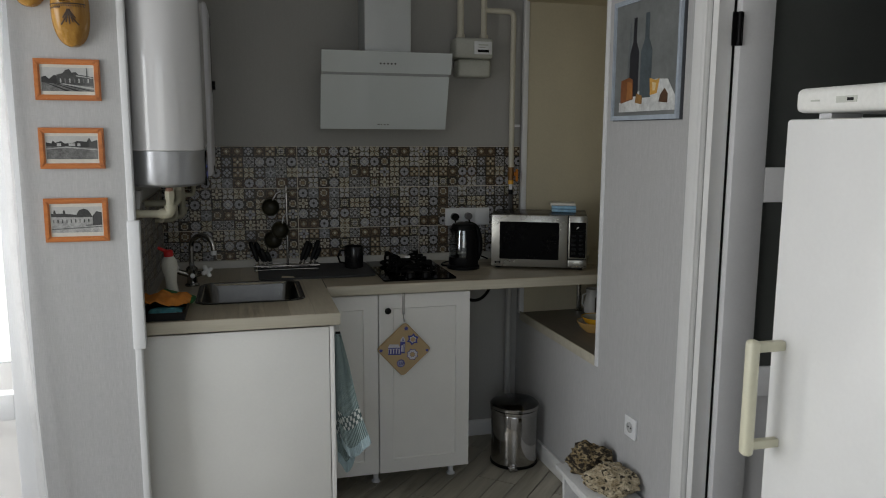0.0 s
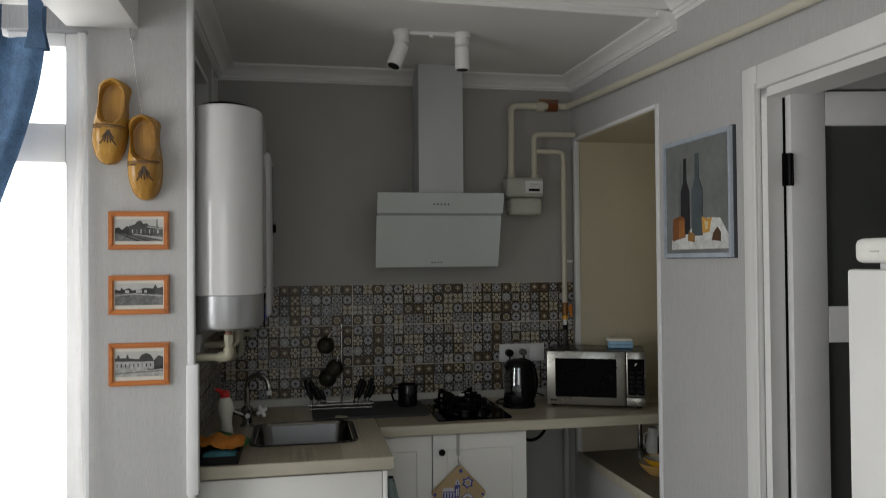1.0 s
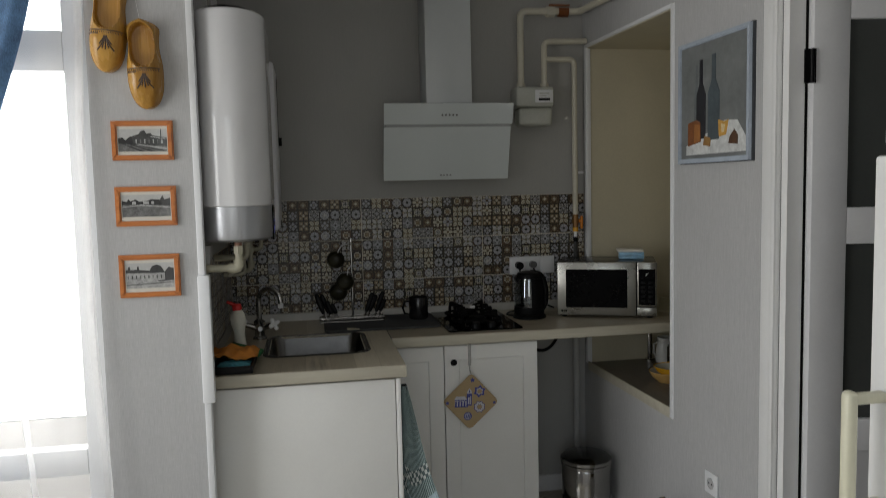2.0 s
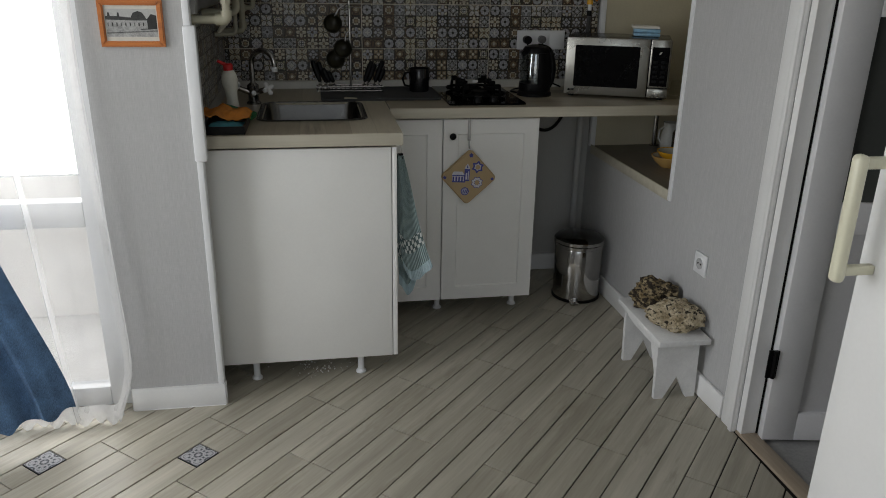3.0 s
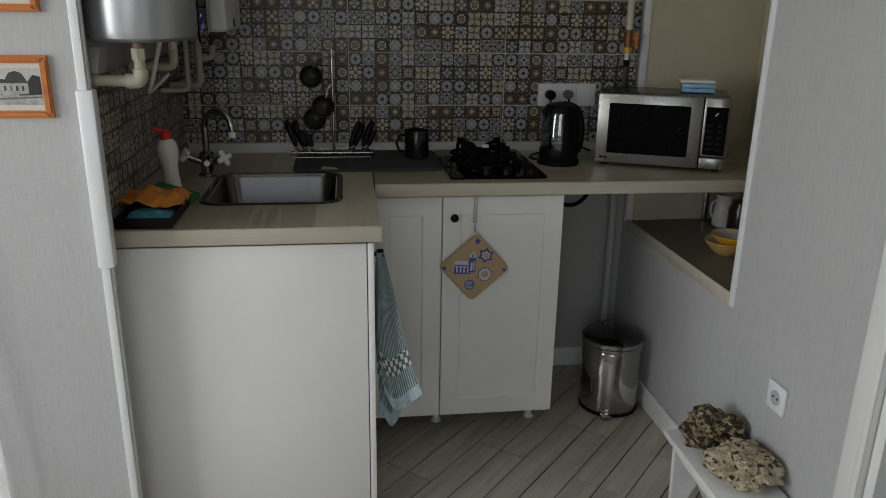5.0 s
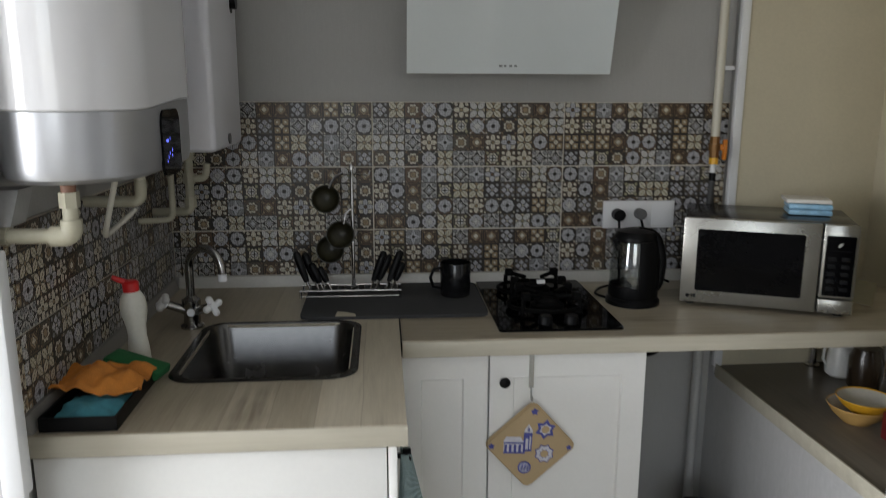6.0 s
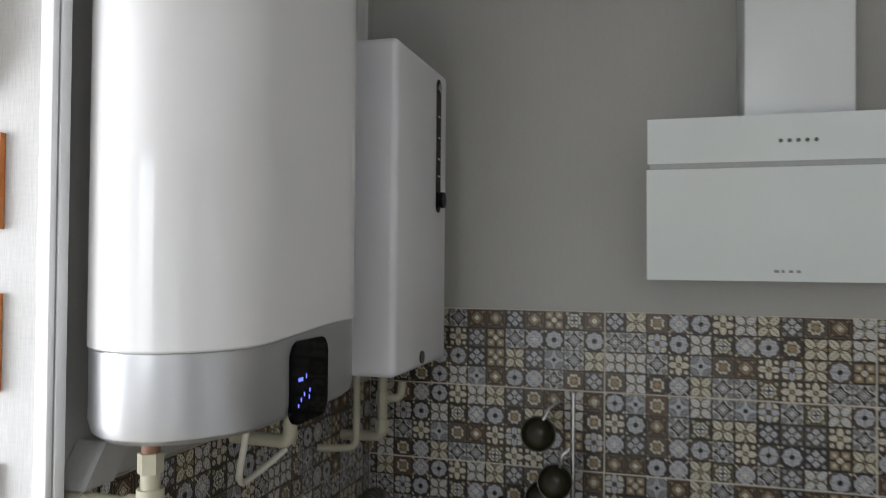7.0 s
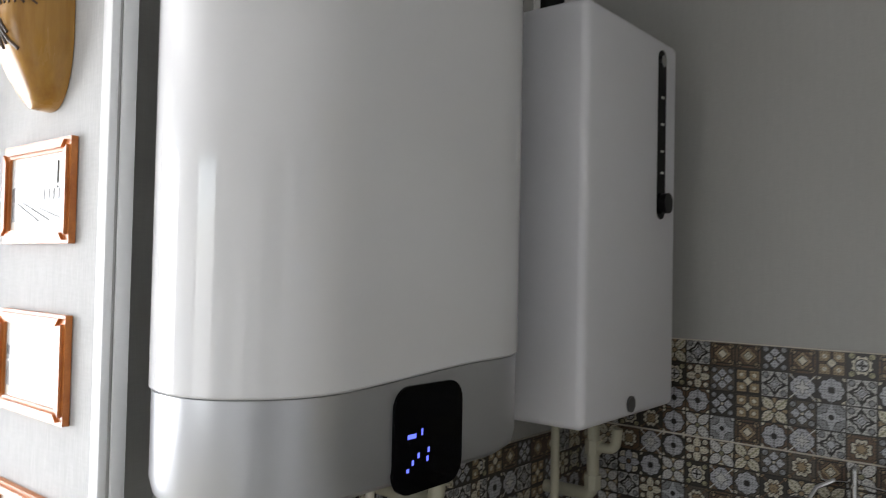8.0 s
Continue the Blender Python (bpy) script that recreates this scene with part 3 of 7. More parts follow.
def panel_front(parent, name, x0, x1, z0, z1, y, frame_w=0.062, t=0.019):
    """A framed front: a raised border round a sunk field, in one piece."""
    bm = bmesh.new()
    bm_box(bm, x0, x1, y - 0.007, y + t - 0.007, z0, z1)
    front = min(bm.faces, key=lambda f: f.calc_center_median().y)
    bmesh.ops.inset_region(bm, faces=[front], thickness=frame_w, use_even_offset=True)
    bmesh.ops.inset_region(bm, faces=[front], thickness=0.004, depth=-0.007, use_even_offset=True)
    rim = [e for e in bm.edges if all(abs(v.co.y - (y - 0.007)) < 1e-6 and (abs(v.co.x - x0) < 1e-6 or abs(v.co.x - x1) < 1e-6 or abs(v.co.z - z0) < 1e-6 or abs(v.co.z - z1) < 1e-6) for v in e.verts) and len(e.link_faces) == 2 and abs(e.link_faces[0].normal.dot(e.link_faces[1].normal)) < 0.5]
    bmesh.ops.bevel(bm, geom=rim, offset=0.002, segments=2, affect="EDGES")
    lay = bm.faces.layers.int.new("flat")
    for f in bm.faces:
        f[lay] = f.calc_area() > 2e-3
    return part(name, bm, CABINET, parent)


CZ0, CZ1, WT0, WT1 = 0.095, 0.912, 0.921, 0.965

sink_cab = thing("sink_cabinet", (-0.28, -0.6, 0.0), "white sink base cabinet with a plain end panel on plastic legs", "kitchen cabinet")
part("end_panel", box(XL + 0.010, 0.030, -1.036, -1.018, CZ0, CZ1, bevel=0.002), CABINET, sink_cab)
part("body", box(-0.60, 0.028, -1.017, -0.05, CZ0, 0.72, bevel=0.002), CABINET, sink_cab)
part("side_rail", box(0.010, 0.028, -1.017, -0.05, 0.7205, CZ1), CABINET, sink_cab)
part("back_rail", box(-0.60, 0.009, -0.075, -0.055, 0.7205, CZ1), CABINET, sink_cab)
part("door", box(0.032, 0.050, -1.034, -0.60, CZ0, CZ1, bevel=0.002), CABINET, sink_cab)
bm = bmesh.new()
bm_cyl(bm, (0.05, -0.97, 0.86), (0.066, -0.97, 0.86), 0.006)
bm_cyl(bm, (0.062, -0.97, 0.86), (0.078, -0.97, 0.86), 0.014)
part("knob", bm, BLACK, sink_cab, "small black knob")
for x in (-0.49, -0.09):
    leg("leg", sink_cab, x, -0.975)
    leg("leg", sink_cab, x, -0.62)

hob_cab = thing("hob_cabinet", (0.38, -0.3, 0.0), "white base cabinet with two framed doors under the hob", "kitchen cabinet")
part("body", box(0.056, 0.709, -0.52, -0.03, CZ0, CZ1, bevel=0.002), CABINET, hob_cab)
panel_front(hob_cab, "door", 0.058, 0.293, CZ0, CZ1, -0.5395)
d2 = panel_front(hob_cab, "door", 0.298, 0.710, CZ0, CZ1, -0.5395)
bm = bmesh.new()
bm_lathe(bm, [(0.001, 0.0135), (0.0135, 0.009), (0.0145, 0.005), (0.011, 0.001), (0.006, 0.0), (0.006, -0.012)], (0, 0, 0), 18)
bmesh.ops.transform(bm, matrix=pose(0.335, -0.5585, 0.843, 90), verts=bm.verts[:])
part("knob", bm, BLACK, d2, "small round black knob")
for x in (0.30, 0.66):
    leg("leg", hob_cab, x, -0.42)
    leg("leg", hob_cab, x, -0.1)


# the sink leg is four slabs round the bowl's opening, welded into one mesh
SX0, SX1, SY0, SY1 = -0.43, -0.045, -0.805, -0.405
bm = bmesh.new()
xs, ys = (XL + 0.004, SX0 + 0.008, SX1 - 0.008, 0.068), (-1.052, SY0 + 0.008, SY1 - 0.008, -0.003)
vv = {}
for k, z in enumerate((WT0, WT1)):
    for i, x in enumerate(xs):
        for j, y in enumerate(ys):
            vv[i, j, k] = bm.verts.new((x, y, z))
for i in range(3):
    for j in range(3):
        if (i, j) == (1, 1):
            continue
        for k in (0, 1):
            bm.faces.new([vv[i, j, k], vv[i + 1, j, k], vv[i + 1, j + 1, k], vv[i, j + 1, k]])
for i in range(3):
    bm.faces.new([vv[i, 0, 0], vv[i + 1, 0, 0], vv[i + 1, 0, 1], vv[i, 0, 1]])
    bm.faces.new([vv[i, 3, 0], vv[i + 1, 3, 0], vv[i + 1, 3, 1], vv[i, 3, 1]])
    bm.faces.new([vv[0, i, 0], vv[0, i + 1, 0], vv[0, i + 1, 1], vv[0, i, 1]])
    bm.faces.new([vv[3, i, 0], vv[3, i + 1, 0], vv[3, i + 1, 1], vv[3, i, 1]])
for a, b in (((1, 1), (2, 1)), ((1, 2), (2, 2)), ((1, 1), (1, 2)), ((2, 1), (2, 2))):
    bm.faces.new([vv[*a, 0], vv[*b, 0], vv[*b, 1], vv[*a, 1]])
wt_sink = thing("sink_worktop", (-0.28, -0.6, WT0), "pale oak laminate worktop round the sink", "worktop")
part("slab", bm, TOPY, wt_sink)
part("edge_band", box(XL + 0.004, 0.070, -1.056, -1.0525, WT0 + 0.001, WT1 - 0.001, bevel=0.001), TOPEDGE, wt_sink)

wt = thing("long_worktop", (0.7, -0.3, WT0), "pale oak laminate worktop reaching into the niche", "worktop")
bm = bmesh.new()
bm_prism(bm, [(0.0725, -0.575), (XR + 0.13 + ND - 0.005, -0.575), (XR + 0.13 + ND - 0.005, N1 - 0.007), (XR - 0.003, N1 - 0.007), (XR - 0.003, -0.003), (0.0725, -0.003)], WT0, WT1)
part("slab", bm, TOPX, wt)
part("edge_band", box(0.0725, XR + 0.13 + ND - 0.01, -0.580, -0.5762, WT0 + 0.002, WT1 - 0.002, bevel=0.0012), TOPEDGE, wt)
part("joint_strip", box(0.0685, 0.072, -0.575, -0.01, WT0 + 0.002, WT1 - 0.0005), BLACK, wt, "dark joint between the worktops")

# upstand along the walls
up = thing("worktop_upstand", (0.3, -0.01, WT1), "pale grey sealing strip along the back of the worktop", "upstand")
part("strip", prism([(-0.0005, WT1 + 0.0005), (-0.022, WT1 + 0.0005), (-0.018, WT1 + 0.01), (-0.0115, WT1 + 0.034), (-0.0005, WT1 + 0.035)], XL + 0.02, XR - 0.003, "x"), plain("pale_sealing_strip", (0.55, 0.54, 0.50), 0.4), up)
part("strip", prism([(XL + 0.001, WT1 + 0.0005), (XL + 0.022, WT1 + 0.0005), (XL + 0.012, WT1 + 0.034), (XL + 0.001, WT1 + 0.035)], -1.05, -0.03, "y"), plain("grey_sealing_strip", (0.25, 0.24, 0.22), 0.4), up)

# niche shelf
sh = thing("niche_shelf", (XR + 0.2, -0.45, NZ0), "grey-brown laminate shelf in the niche with a pale front edge", "shelf")
part("board", box(XR + 0.004, XR + 0.13 + ND - 0.002, N0 + 0.002, N1 - 0.002, NZ0 - 0.028, NZ0 + 0.002, bevel=0.002), wood("dark_laminate_shelf", (0.10, 0.085, 0.065), (0.19, 0.165, 0.13), "y", 0.4), sh)
part("edge_band", box(XR - 0.004, XR + 0.003, N0 + 0.012, N1 - 0.014, NZ0 - 0.034, NZ0 + 0.010, bevel=0.002), TOPEDGE, sh)
for x, y in ((XR + 0.325, -0.075), (XR + 0.375, -0.36)):
    part("shelf_post", cyl((x, y, NZ0 + 0.003), (x, y, WT0), 0.013), CHROME, sh, "chrome post")
    part("post_foot", lathe([(0.024, 0), (0.024, 0.006), (0.014, 0.010)], (x, y, NZ0 + 0.0025), 20), CHROME, sh)

# ---- sink and tap ----
sink = thing("kitchen_sink", (-0.24, -0.6, 0.8), "stainless steel bowl sink set into the worktop", "sink")
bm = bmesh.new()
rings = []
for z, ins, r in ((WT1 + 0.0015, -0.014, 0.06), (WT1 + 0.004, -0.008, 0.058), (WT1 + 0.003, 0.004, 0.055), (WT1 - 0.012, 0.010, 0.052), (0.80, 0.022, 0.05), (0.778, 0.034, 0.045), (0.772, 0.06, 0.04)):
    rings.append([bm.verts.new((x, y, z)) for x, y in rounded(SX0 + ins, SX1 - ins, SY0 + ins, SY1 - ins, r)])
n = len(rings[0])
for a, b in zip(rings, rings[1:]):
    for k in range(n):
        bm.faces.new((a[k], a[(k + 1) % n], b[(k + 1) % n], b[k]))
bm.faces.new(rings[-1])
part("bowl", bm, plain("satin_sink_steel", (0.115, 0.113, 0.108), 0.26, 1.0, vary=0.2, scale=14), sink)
part("drain", lathe([(0.04, 0), (0.04, 0.003), (0.028, 0.004), (0.026, 0.001), (0.001, 0.001)], (-0.24, -0.6, 0.7725)), CHROME, sink)

TX = -0.473
TAPCHROME = plain("dulled_chrome", (0.34, 0.33, 0.315), 0.16, 1.0, vary=0.15, scale=30)
tap = thing("kitchen_tap", (TX, -0.42, WT1), "chrome swan-neck tap with white cross handles", "tap")
part("base", lathe([(0.030, 0), (0.030, 0.006), (0.022, 0.012), (0.020, 0.05), (0.024, 0.058), (0.024, 0.075), (0.012, 0.085)], (TX, -0.42, WT1 + 0.0005)), TAPCHROME, tap)
arc = [(TX + 0.046 - 0.046 * math.cos(a), -0.42 - 0.0 - 0.02 * (1 - math.cos(a)), WT1 + 0.16 + 0.055 * math.sin(a)) for a in (math.pi * i / 14 for i in range(15))]
part("spout", tube([(TX, -0.42, WT1 + 0.08)] + arc + [(TX + 0.092, -0.46, WT1 + 0.148)], 0.011), TAPCHROME, tap)
part("nozzle", cyl((TX + 0.092, -0.46, WT1 + 0.152), (TX + 0.092, -0.46, WT1 + 0.134), 0.0115), PLASTIC, tap, "pale nozzle tip")
def cross_handle(h, axis, spin):
    """A white porcelain cross with knobbed ends; axis: the way its stem points."""
    bm = bmesh.new()
    for k in range(4):
        c, d = 0.019 * math.cos(k * math.pi / 2 + spin), 0.019 * math.sin(k * math.pi / 2 + spin)
        bm_cyl(bm, (0, 0, 0.006), (c, d, 0.008), 0.0075, 0.0095, 12)
        bmesh.ops.create_uvsphere(bm, u_segments=10, v_segments=8, radius=0.0095, matrix=Matrix.Translation((c, d, 0.008)))
    bm_cyl(bm, (0, 0, -0.004), (0, 0, 0.018), 0.012, 0.009, 16)
    bmesh.ops.transform(bm, matrix=Matrix.Translation(h) @ Vector(axis).to_track_quat("Z", "Y").to_matrix().to_4x4(), verts=bm.verts[:])
    part("cross_handle", bm, WHITE, tap, "white cross-shaped handle")


for h, axis, spin in (((TX - 0.062, -0.435, WT1 + 0.068), (-0.72, -0.25, 0.60), 0.75), ((TX + 0.058, -0.450, WT1 + 0.064), (0.55, -0.75, 0.30), 0.35)):
    part("valve_stem", cyl((TX, -0.42, WT1 + 0.042), h, 0.0125, 0.010), TAPCHROME, tap)
    cross_handle(h, axis, spin)
part("indicator_cap", cyl((TX + 0.003, -0.437, WT1 + 0.044), (TX + 0.004, -0.450, WT1 + 0.048), 0.0095), WHITE, tap, "white cap on the tap body")

# ---- hob ----
hob = thing("gas_hob", (0.49, -0.27, WT1), "black glass two-burner gas hob with cast-iron grates", "hob")
part("glass_plate", prism(rounded(0.325, 0.655, -0.525, -0.015, 0.012), WT1 + 0.0005, WT1 + 0.007), GLOSSBLACK, hob)
for y in (-0.15, -0.33):
    b = part("burner", lathe([(0.048, 0), (0.048, 0.012), (0.036, 0.016), (0.036, 0.024), (0.001, 0.026)], (0.49, y, WT1 + 0.0075)), IRON, hob)
    bm = bmesh.new()
    for k in range(4):
        a = k * math.pi / 2 + math.pi / 4
        c, s = math.cos(a), math.sin(a)
        bm_tube(bm, [(0.49 + 0.115 * c, y + 0.085 * s, WT1 + 0.008), (0.49 + 0.112 * c, y + 0.083 * s, WT1 + 0.045), (0.49 + 0.10 * c, y + 0.075 * s, WT1 + 0.055), (0.49 + 0.035 * c, y + 0.028 * s, WT1 + 0.047)], 0.0065, 8)
        bm_box(bm, 0.49 + 0.10 * c - 0.012, 0.49 + 0.10 * c + 0.012, y + 0.075 * s - 0.012, y + 0.075 * s + 0.012, WT1 + 0.045, WT1 + 0.066, bevel=0.003)
    bm_tube(bm, [(0.49 + 0.112 * math.cos(a), y + 0.083 * math.sin(a), WT1 + 0.02) for a in (2 * math.pi * i / 24 for i in range(25))], 0.006, 8)
    part("grate", bm, IRON, hob, "cast-iron pan support")
for x in (0.455, 0.525):
    part("control_knob", lathe([(0.02, 0), (0.018, 0.018), (0.015, 0.022), (0.001, 0.022)], (x, -0.475, WT1 + 0.0075), 20), BLACK, hob)
part("foil_tag", box(0.478, 0.502, -0.245, -0.238, WT1 + 0.055, WT1 + 0.066), WHITE, hob, "small white tag")

# ---- extractor hood ----
hood = thing("cooker_hood", (0.41, 0.0, 1.62), "white slanted glass cooker hood with a square duct", "cooker hood")
part("duct_cover", box(0.304, 0.519, -0.19, -0.002, 1.95, ZN - 0.001, bevel=0.003), HOODMETAL, hood)
part("body", prism([(-0.002, 1.66), (-0.10, 1.632), (-0.115, 1.640), (-0.20, 1.945), (-0.002, 1.955)], 0.125, 0.68, "x"), HOODMETAL, hood)


def slanted(x0, x1, z0, z1, t):
    """A slab on the hood's sloping face between two heights."""
    y = lambda z: -0.118 - (z - 1.624) / (1.974 - 1.624) * 0.097
    return prism([(y(z0), z0), (y(z1), z1), (y(z1) + t, z1 + 0.003), (y(z0) + t, z0 + 0.003)], x0, x1, "x")


part("front_glass", slanted(0.103, 0.705, 1.624, 1.868, 0.012), HOODGLASS, hood, "white glass flap")
# flush strip whose grey stands in for the shadow line between flap and panel
part("seam", slanted(0.11, 0.70, 1.8685, 1.8795, 0.010), plain("grey_gap_shade", (0.36, 0.38, 0.385), 0.5), hood, "grey strip painted for the shaded gap between the glass panels")
cp = part("control_panel", slanted(0.105, 0.713, 1.880, 1.974, 0.016), HOODGLASS, hood)
for i in range(5):
    bm = bmesh.new()
    z = 1.921
    y = -0.118 - (z - 1.624) / 0.35 * 0.097
    bm_cyl(bm, (0.375 + i * 0.017, y + 0.002, z), (0.375 + i * 0.017, y - 0.003, z), 0.0042, n=12)
    part("button", bm, plain("dark_steel_button", (0.10, 0.10, 0.10), 0.3, 0.8), cp, "small dark steel push button")
bm = bmesh.new()
y = -0.118 - (1.648 - 1.624) / 0.35 * 0.097
for i, w in enumerate((0.010, 0.006, 0.008, 0.008)):
    bm_box(bm, 0.372 + i * 0.015, 0.372 + i * 0.015 + w, y - 0.0012, y + 0.001, 1.643, 1.649)
part("maker_mark", bm, plain("grey_print", (0.20, 0.21, 0.21), 0.5), hood)
part("filter", box(0.16, 0.65, -0.10, -0.02, 1.640, 1.648), STEEL, hood)

# ---- water heater and the box behind it ----
BX0, BX1, BY0, BY1, BZ0, BZM, BZ1 = XL + 0.004, -0.377, -1.133, -0.578, 1.424, 1.543, 2.182
wh = thing("water_heater", (-0.5, -0.83, BZ0), "tall white enamel water heater with a silver base band", "water heater")


def heater_ring(ins, z, wave=None):
    """The tank's outline at one height: flat front, wide elliptical ends. wave: the rim rises towards the far end of the front."""
    rx, ry = 0.121 - 0.6 * ins, 0.150 - 0.6 * ins
    x0, x1, y0, y1 = BX0 + ins, BX1 - ins, BY0 + ins, BY1 - ins
    corner = []
    for cx, cy, s0 in ((x1 - rx, y1 - ry, 0), (x0 + rx, y1 - ry, 90), (x0 + rx, y0 + ry, 180), (x1 - rx, y0 + ry, 270)):
        corner += [(cx + rx * math.cos(radians(s0 + 6 * i)), cy + ry * math.sin(radians(s0 + 6 * i))) for i in range(16)]
    out = []
    for k, (a, b) in enumerate(zip(corner, corner[1:] + corner[:1])):
        steps = 12 if k % 16 == 15 else 1
        out += [(a[0] + (b[0] - a[0]) * q / steps, a[1] + (b[1] - a[1]) * q / steps) for q in range(steps)]
    def lift(x, y):
        if not wave:
            return 0.0
        f, g = min(1, max(0, (y + 1.05) / 0.32)), min(1, max(0, (x + 0.60) / 0.12))
        return 0.015 * f * f * (3 - 2 * f) * g * g * (3 - 2 * g)
    return [(x, y, z + lift(x, y)) for x, y in out]


def skin(levels, cap0, cap1):
    bm = bmesh.new()
    rings = [[bm.verts.new(p) for p in lv] for lv in levels]
    n = len(rings[0])
    for a, b in zip(rings, rings[1:]):
        for k in range(n):
            bm.faces.new((a[k], a[(k + 1) % n], b[(k + 1) % n], b[k]))
    if cap0:
        bm.faces.new(rings[0])
    if cap1:
        bm.faces.new(rings[-1])
    return bm


part("tank_shell", skin([heater_ring(0.003, BZM, 1), heater_ring(0, BZM + 0.003, 1), heater_ring(0, 1.8), heater_ring(0, BZ1 - 0.010), heater_ring(0.002, BZ1 - 0.004), heater_ring(0.007, BZ1 - 0.0005), heater_ring(0.03, BZ1)], 0, 1), BOILER, wh)
part("base_band", skin([heater_ring(0.05, BZ0), heater_ring(0.016, BZ0 + 0.002), heater_ring(0.006, BZ0 + 0.010), heater_ring(0.0025, BZ0 + 0.025), heater_ring(0.0025, BZM - 0.001, 1), heater_ring(0.012, BZM + 0.001, 1)], 1, 0), SILVER, wh, "brushed silver base band")
part("top_rim", skin([heater_ring(0.03, BZ1 + 0.0005), heater_ring(0.032, BZ1 + 0.012), heater_ring(0.06, BZ1 + 0.014)], 1, 1), BLACK, wh, "dark top cover")
disp = part("display", prism([(y, z) for y, z in rounded(-0.922, -0.798, 1.416, 1.541, 0.026)], BX1 - 0.004, BX1 + 0.0015, "x"), GLOSSBLACK, wh, "black glass display")
em = Mat("blue_led", 0.5)
em.b.inputs["Emission Color"].default_value = (0.12, 0.16, 1.0, 1)
em.b.inputs["Emission Strength"].default_value = 0.9
em.color((0.05, 0.05, 0.3, 1))
LED = em.m
bm = bmesh.new()
for y, z, w, h in ((-0.900, 1.480, 0.020, 0.007), (-0.876, 1.482, 0.004, 0.010), (-0.892, 1.449, 0.005, 0.008), (-0.882, 1.456, 0.005, 0.008), (-0.864, 1.460, 0.005, 0.008), (-0.866, 1.450, 0.005, 0.008), (-0.901, 1.442, 0.006, 0.006)):
    bm_box(bm, BX1 + 0.0012, BX1 + 0.0017, y, y + w * 0.75, z, z + h * 0.75)
part("digits", bm, LED, disp, "glowing blue segments")

gb = thing("wall_unit", (-0.5, -0.34, 1.42), "white metal wall unit with a black control slot", "appliance")
part("casing", box(XL + 0.002, -0.370, -0.502, -0.146, 1.427, 2.112, bevel=0.014, seg=4), plain("white_powder_coat", (0.66, 0.66, 0.69), 0.38, vary=0.02), gb)
slot = part("control_slot", prism(rounded(-0.236, -0.202, 1.776, 2.090, 0.0165), -0.372, -0.3685, "x"), GLOSSBLACK, gb, "black control slot")
part("dial", cyl((-0.369, -0.213, 1.806), (-0.356, -0.213, 1.806), 0.019), BLACK, slot, "black dial")
part("dial", cyl((-0.369, -0.218, 2.07), (-0.366, -0.218, 2.07), 0.011), STEEL, slot)
for z in (1.86, 1.9, 1.95, 2.0):
    part("mark", box(-0.3688, -0.3678, -0.224, -0.211, z, z + 0.004), METER, slot)
part("pressure_gauge", cyl((-0.3695, -0.334, 1.451), (-0.366, -0.334, 1.451), 0.014), plain("dark_gauge", (0.05, 0.05, 0.05), 0.3), gb)

# ---- fridge ----
fr = thing("fridge", (0.95, -2.8, 0.0), "white enamel fridge with an ivory bar handle", "fridge")
part("body", box(0.774, XR + 0.015, -3.085, -2.505, 0.03, 1.62, bevel=0.006), FRIDGE, fr)
fd = part("door", box(0.727, 0.771, -3.088, -2.50, 0.06, 1.631, bevel=0.006), FRIDGE, fr)
lid = part("top_cover", box(0.731, XR + 0.015, -3.09, -2.512, 1.642, 1.686, bevel=0.012, seg=3), plain("white_fridge_plastic", (0.74, 0.74, 0.71), 0.35), fr)
part("mark", box(0.7295, 0.733, -2.575, -2.555, 1.661, 1.664), METER, lid)
part("mark", box(0.7295, 0.733, -2.66, -2.615, 1.657, 1.668), METER, lid)
part("mark", box(0.7292, 0.733, -2.654, -2.640, 1.660, 1.665), BLACK, lid)
part("hinge", box(0.772, 0.84, -2.56, -2.53, 1.62, 1.6415), PLASTIC, fr)
bm = bmesh.new()
bm_box(bm, 0.650, 0.672, -2.547, -2.521, 0.996, 1.224, bevel=0.009, seg=3)
bm_box(bm, 0.660, 0.728, -2.543, -2.526, 1.199, 1.219, bevel=0.004)
bm_box(bm, 0.660, 0.728, -2.543, -2.526, 1.008, 1.026, bevel=0.004)
part("handle", bm, IVORY, fd, "yellowed ivory bar handle")
for x in (0.80, 1.1):
    for y in (-3.04, -2.55):
        part("foot", cyl((x, y, 0.0), (x, y, 0.032), 0.02), BLACK, fr)


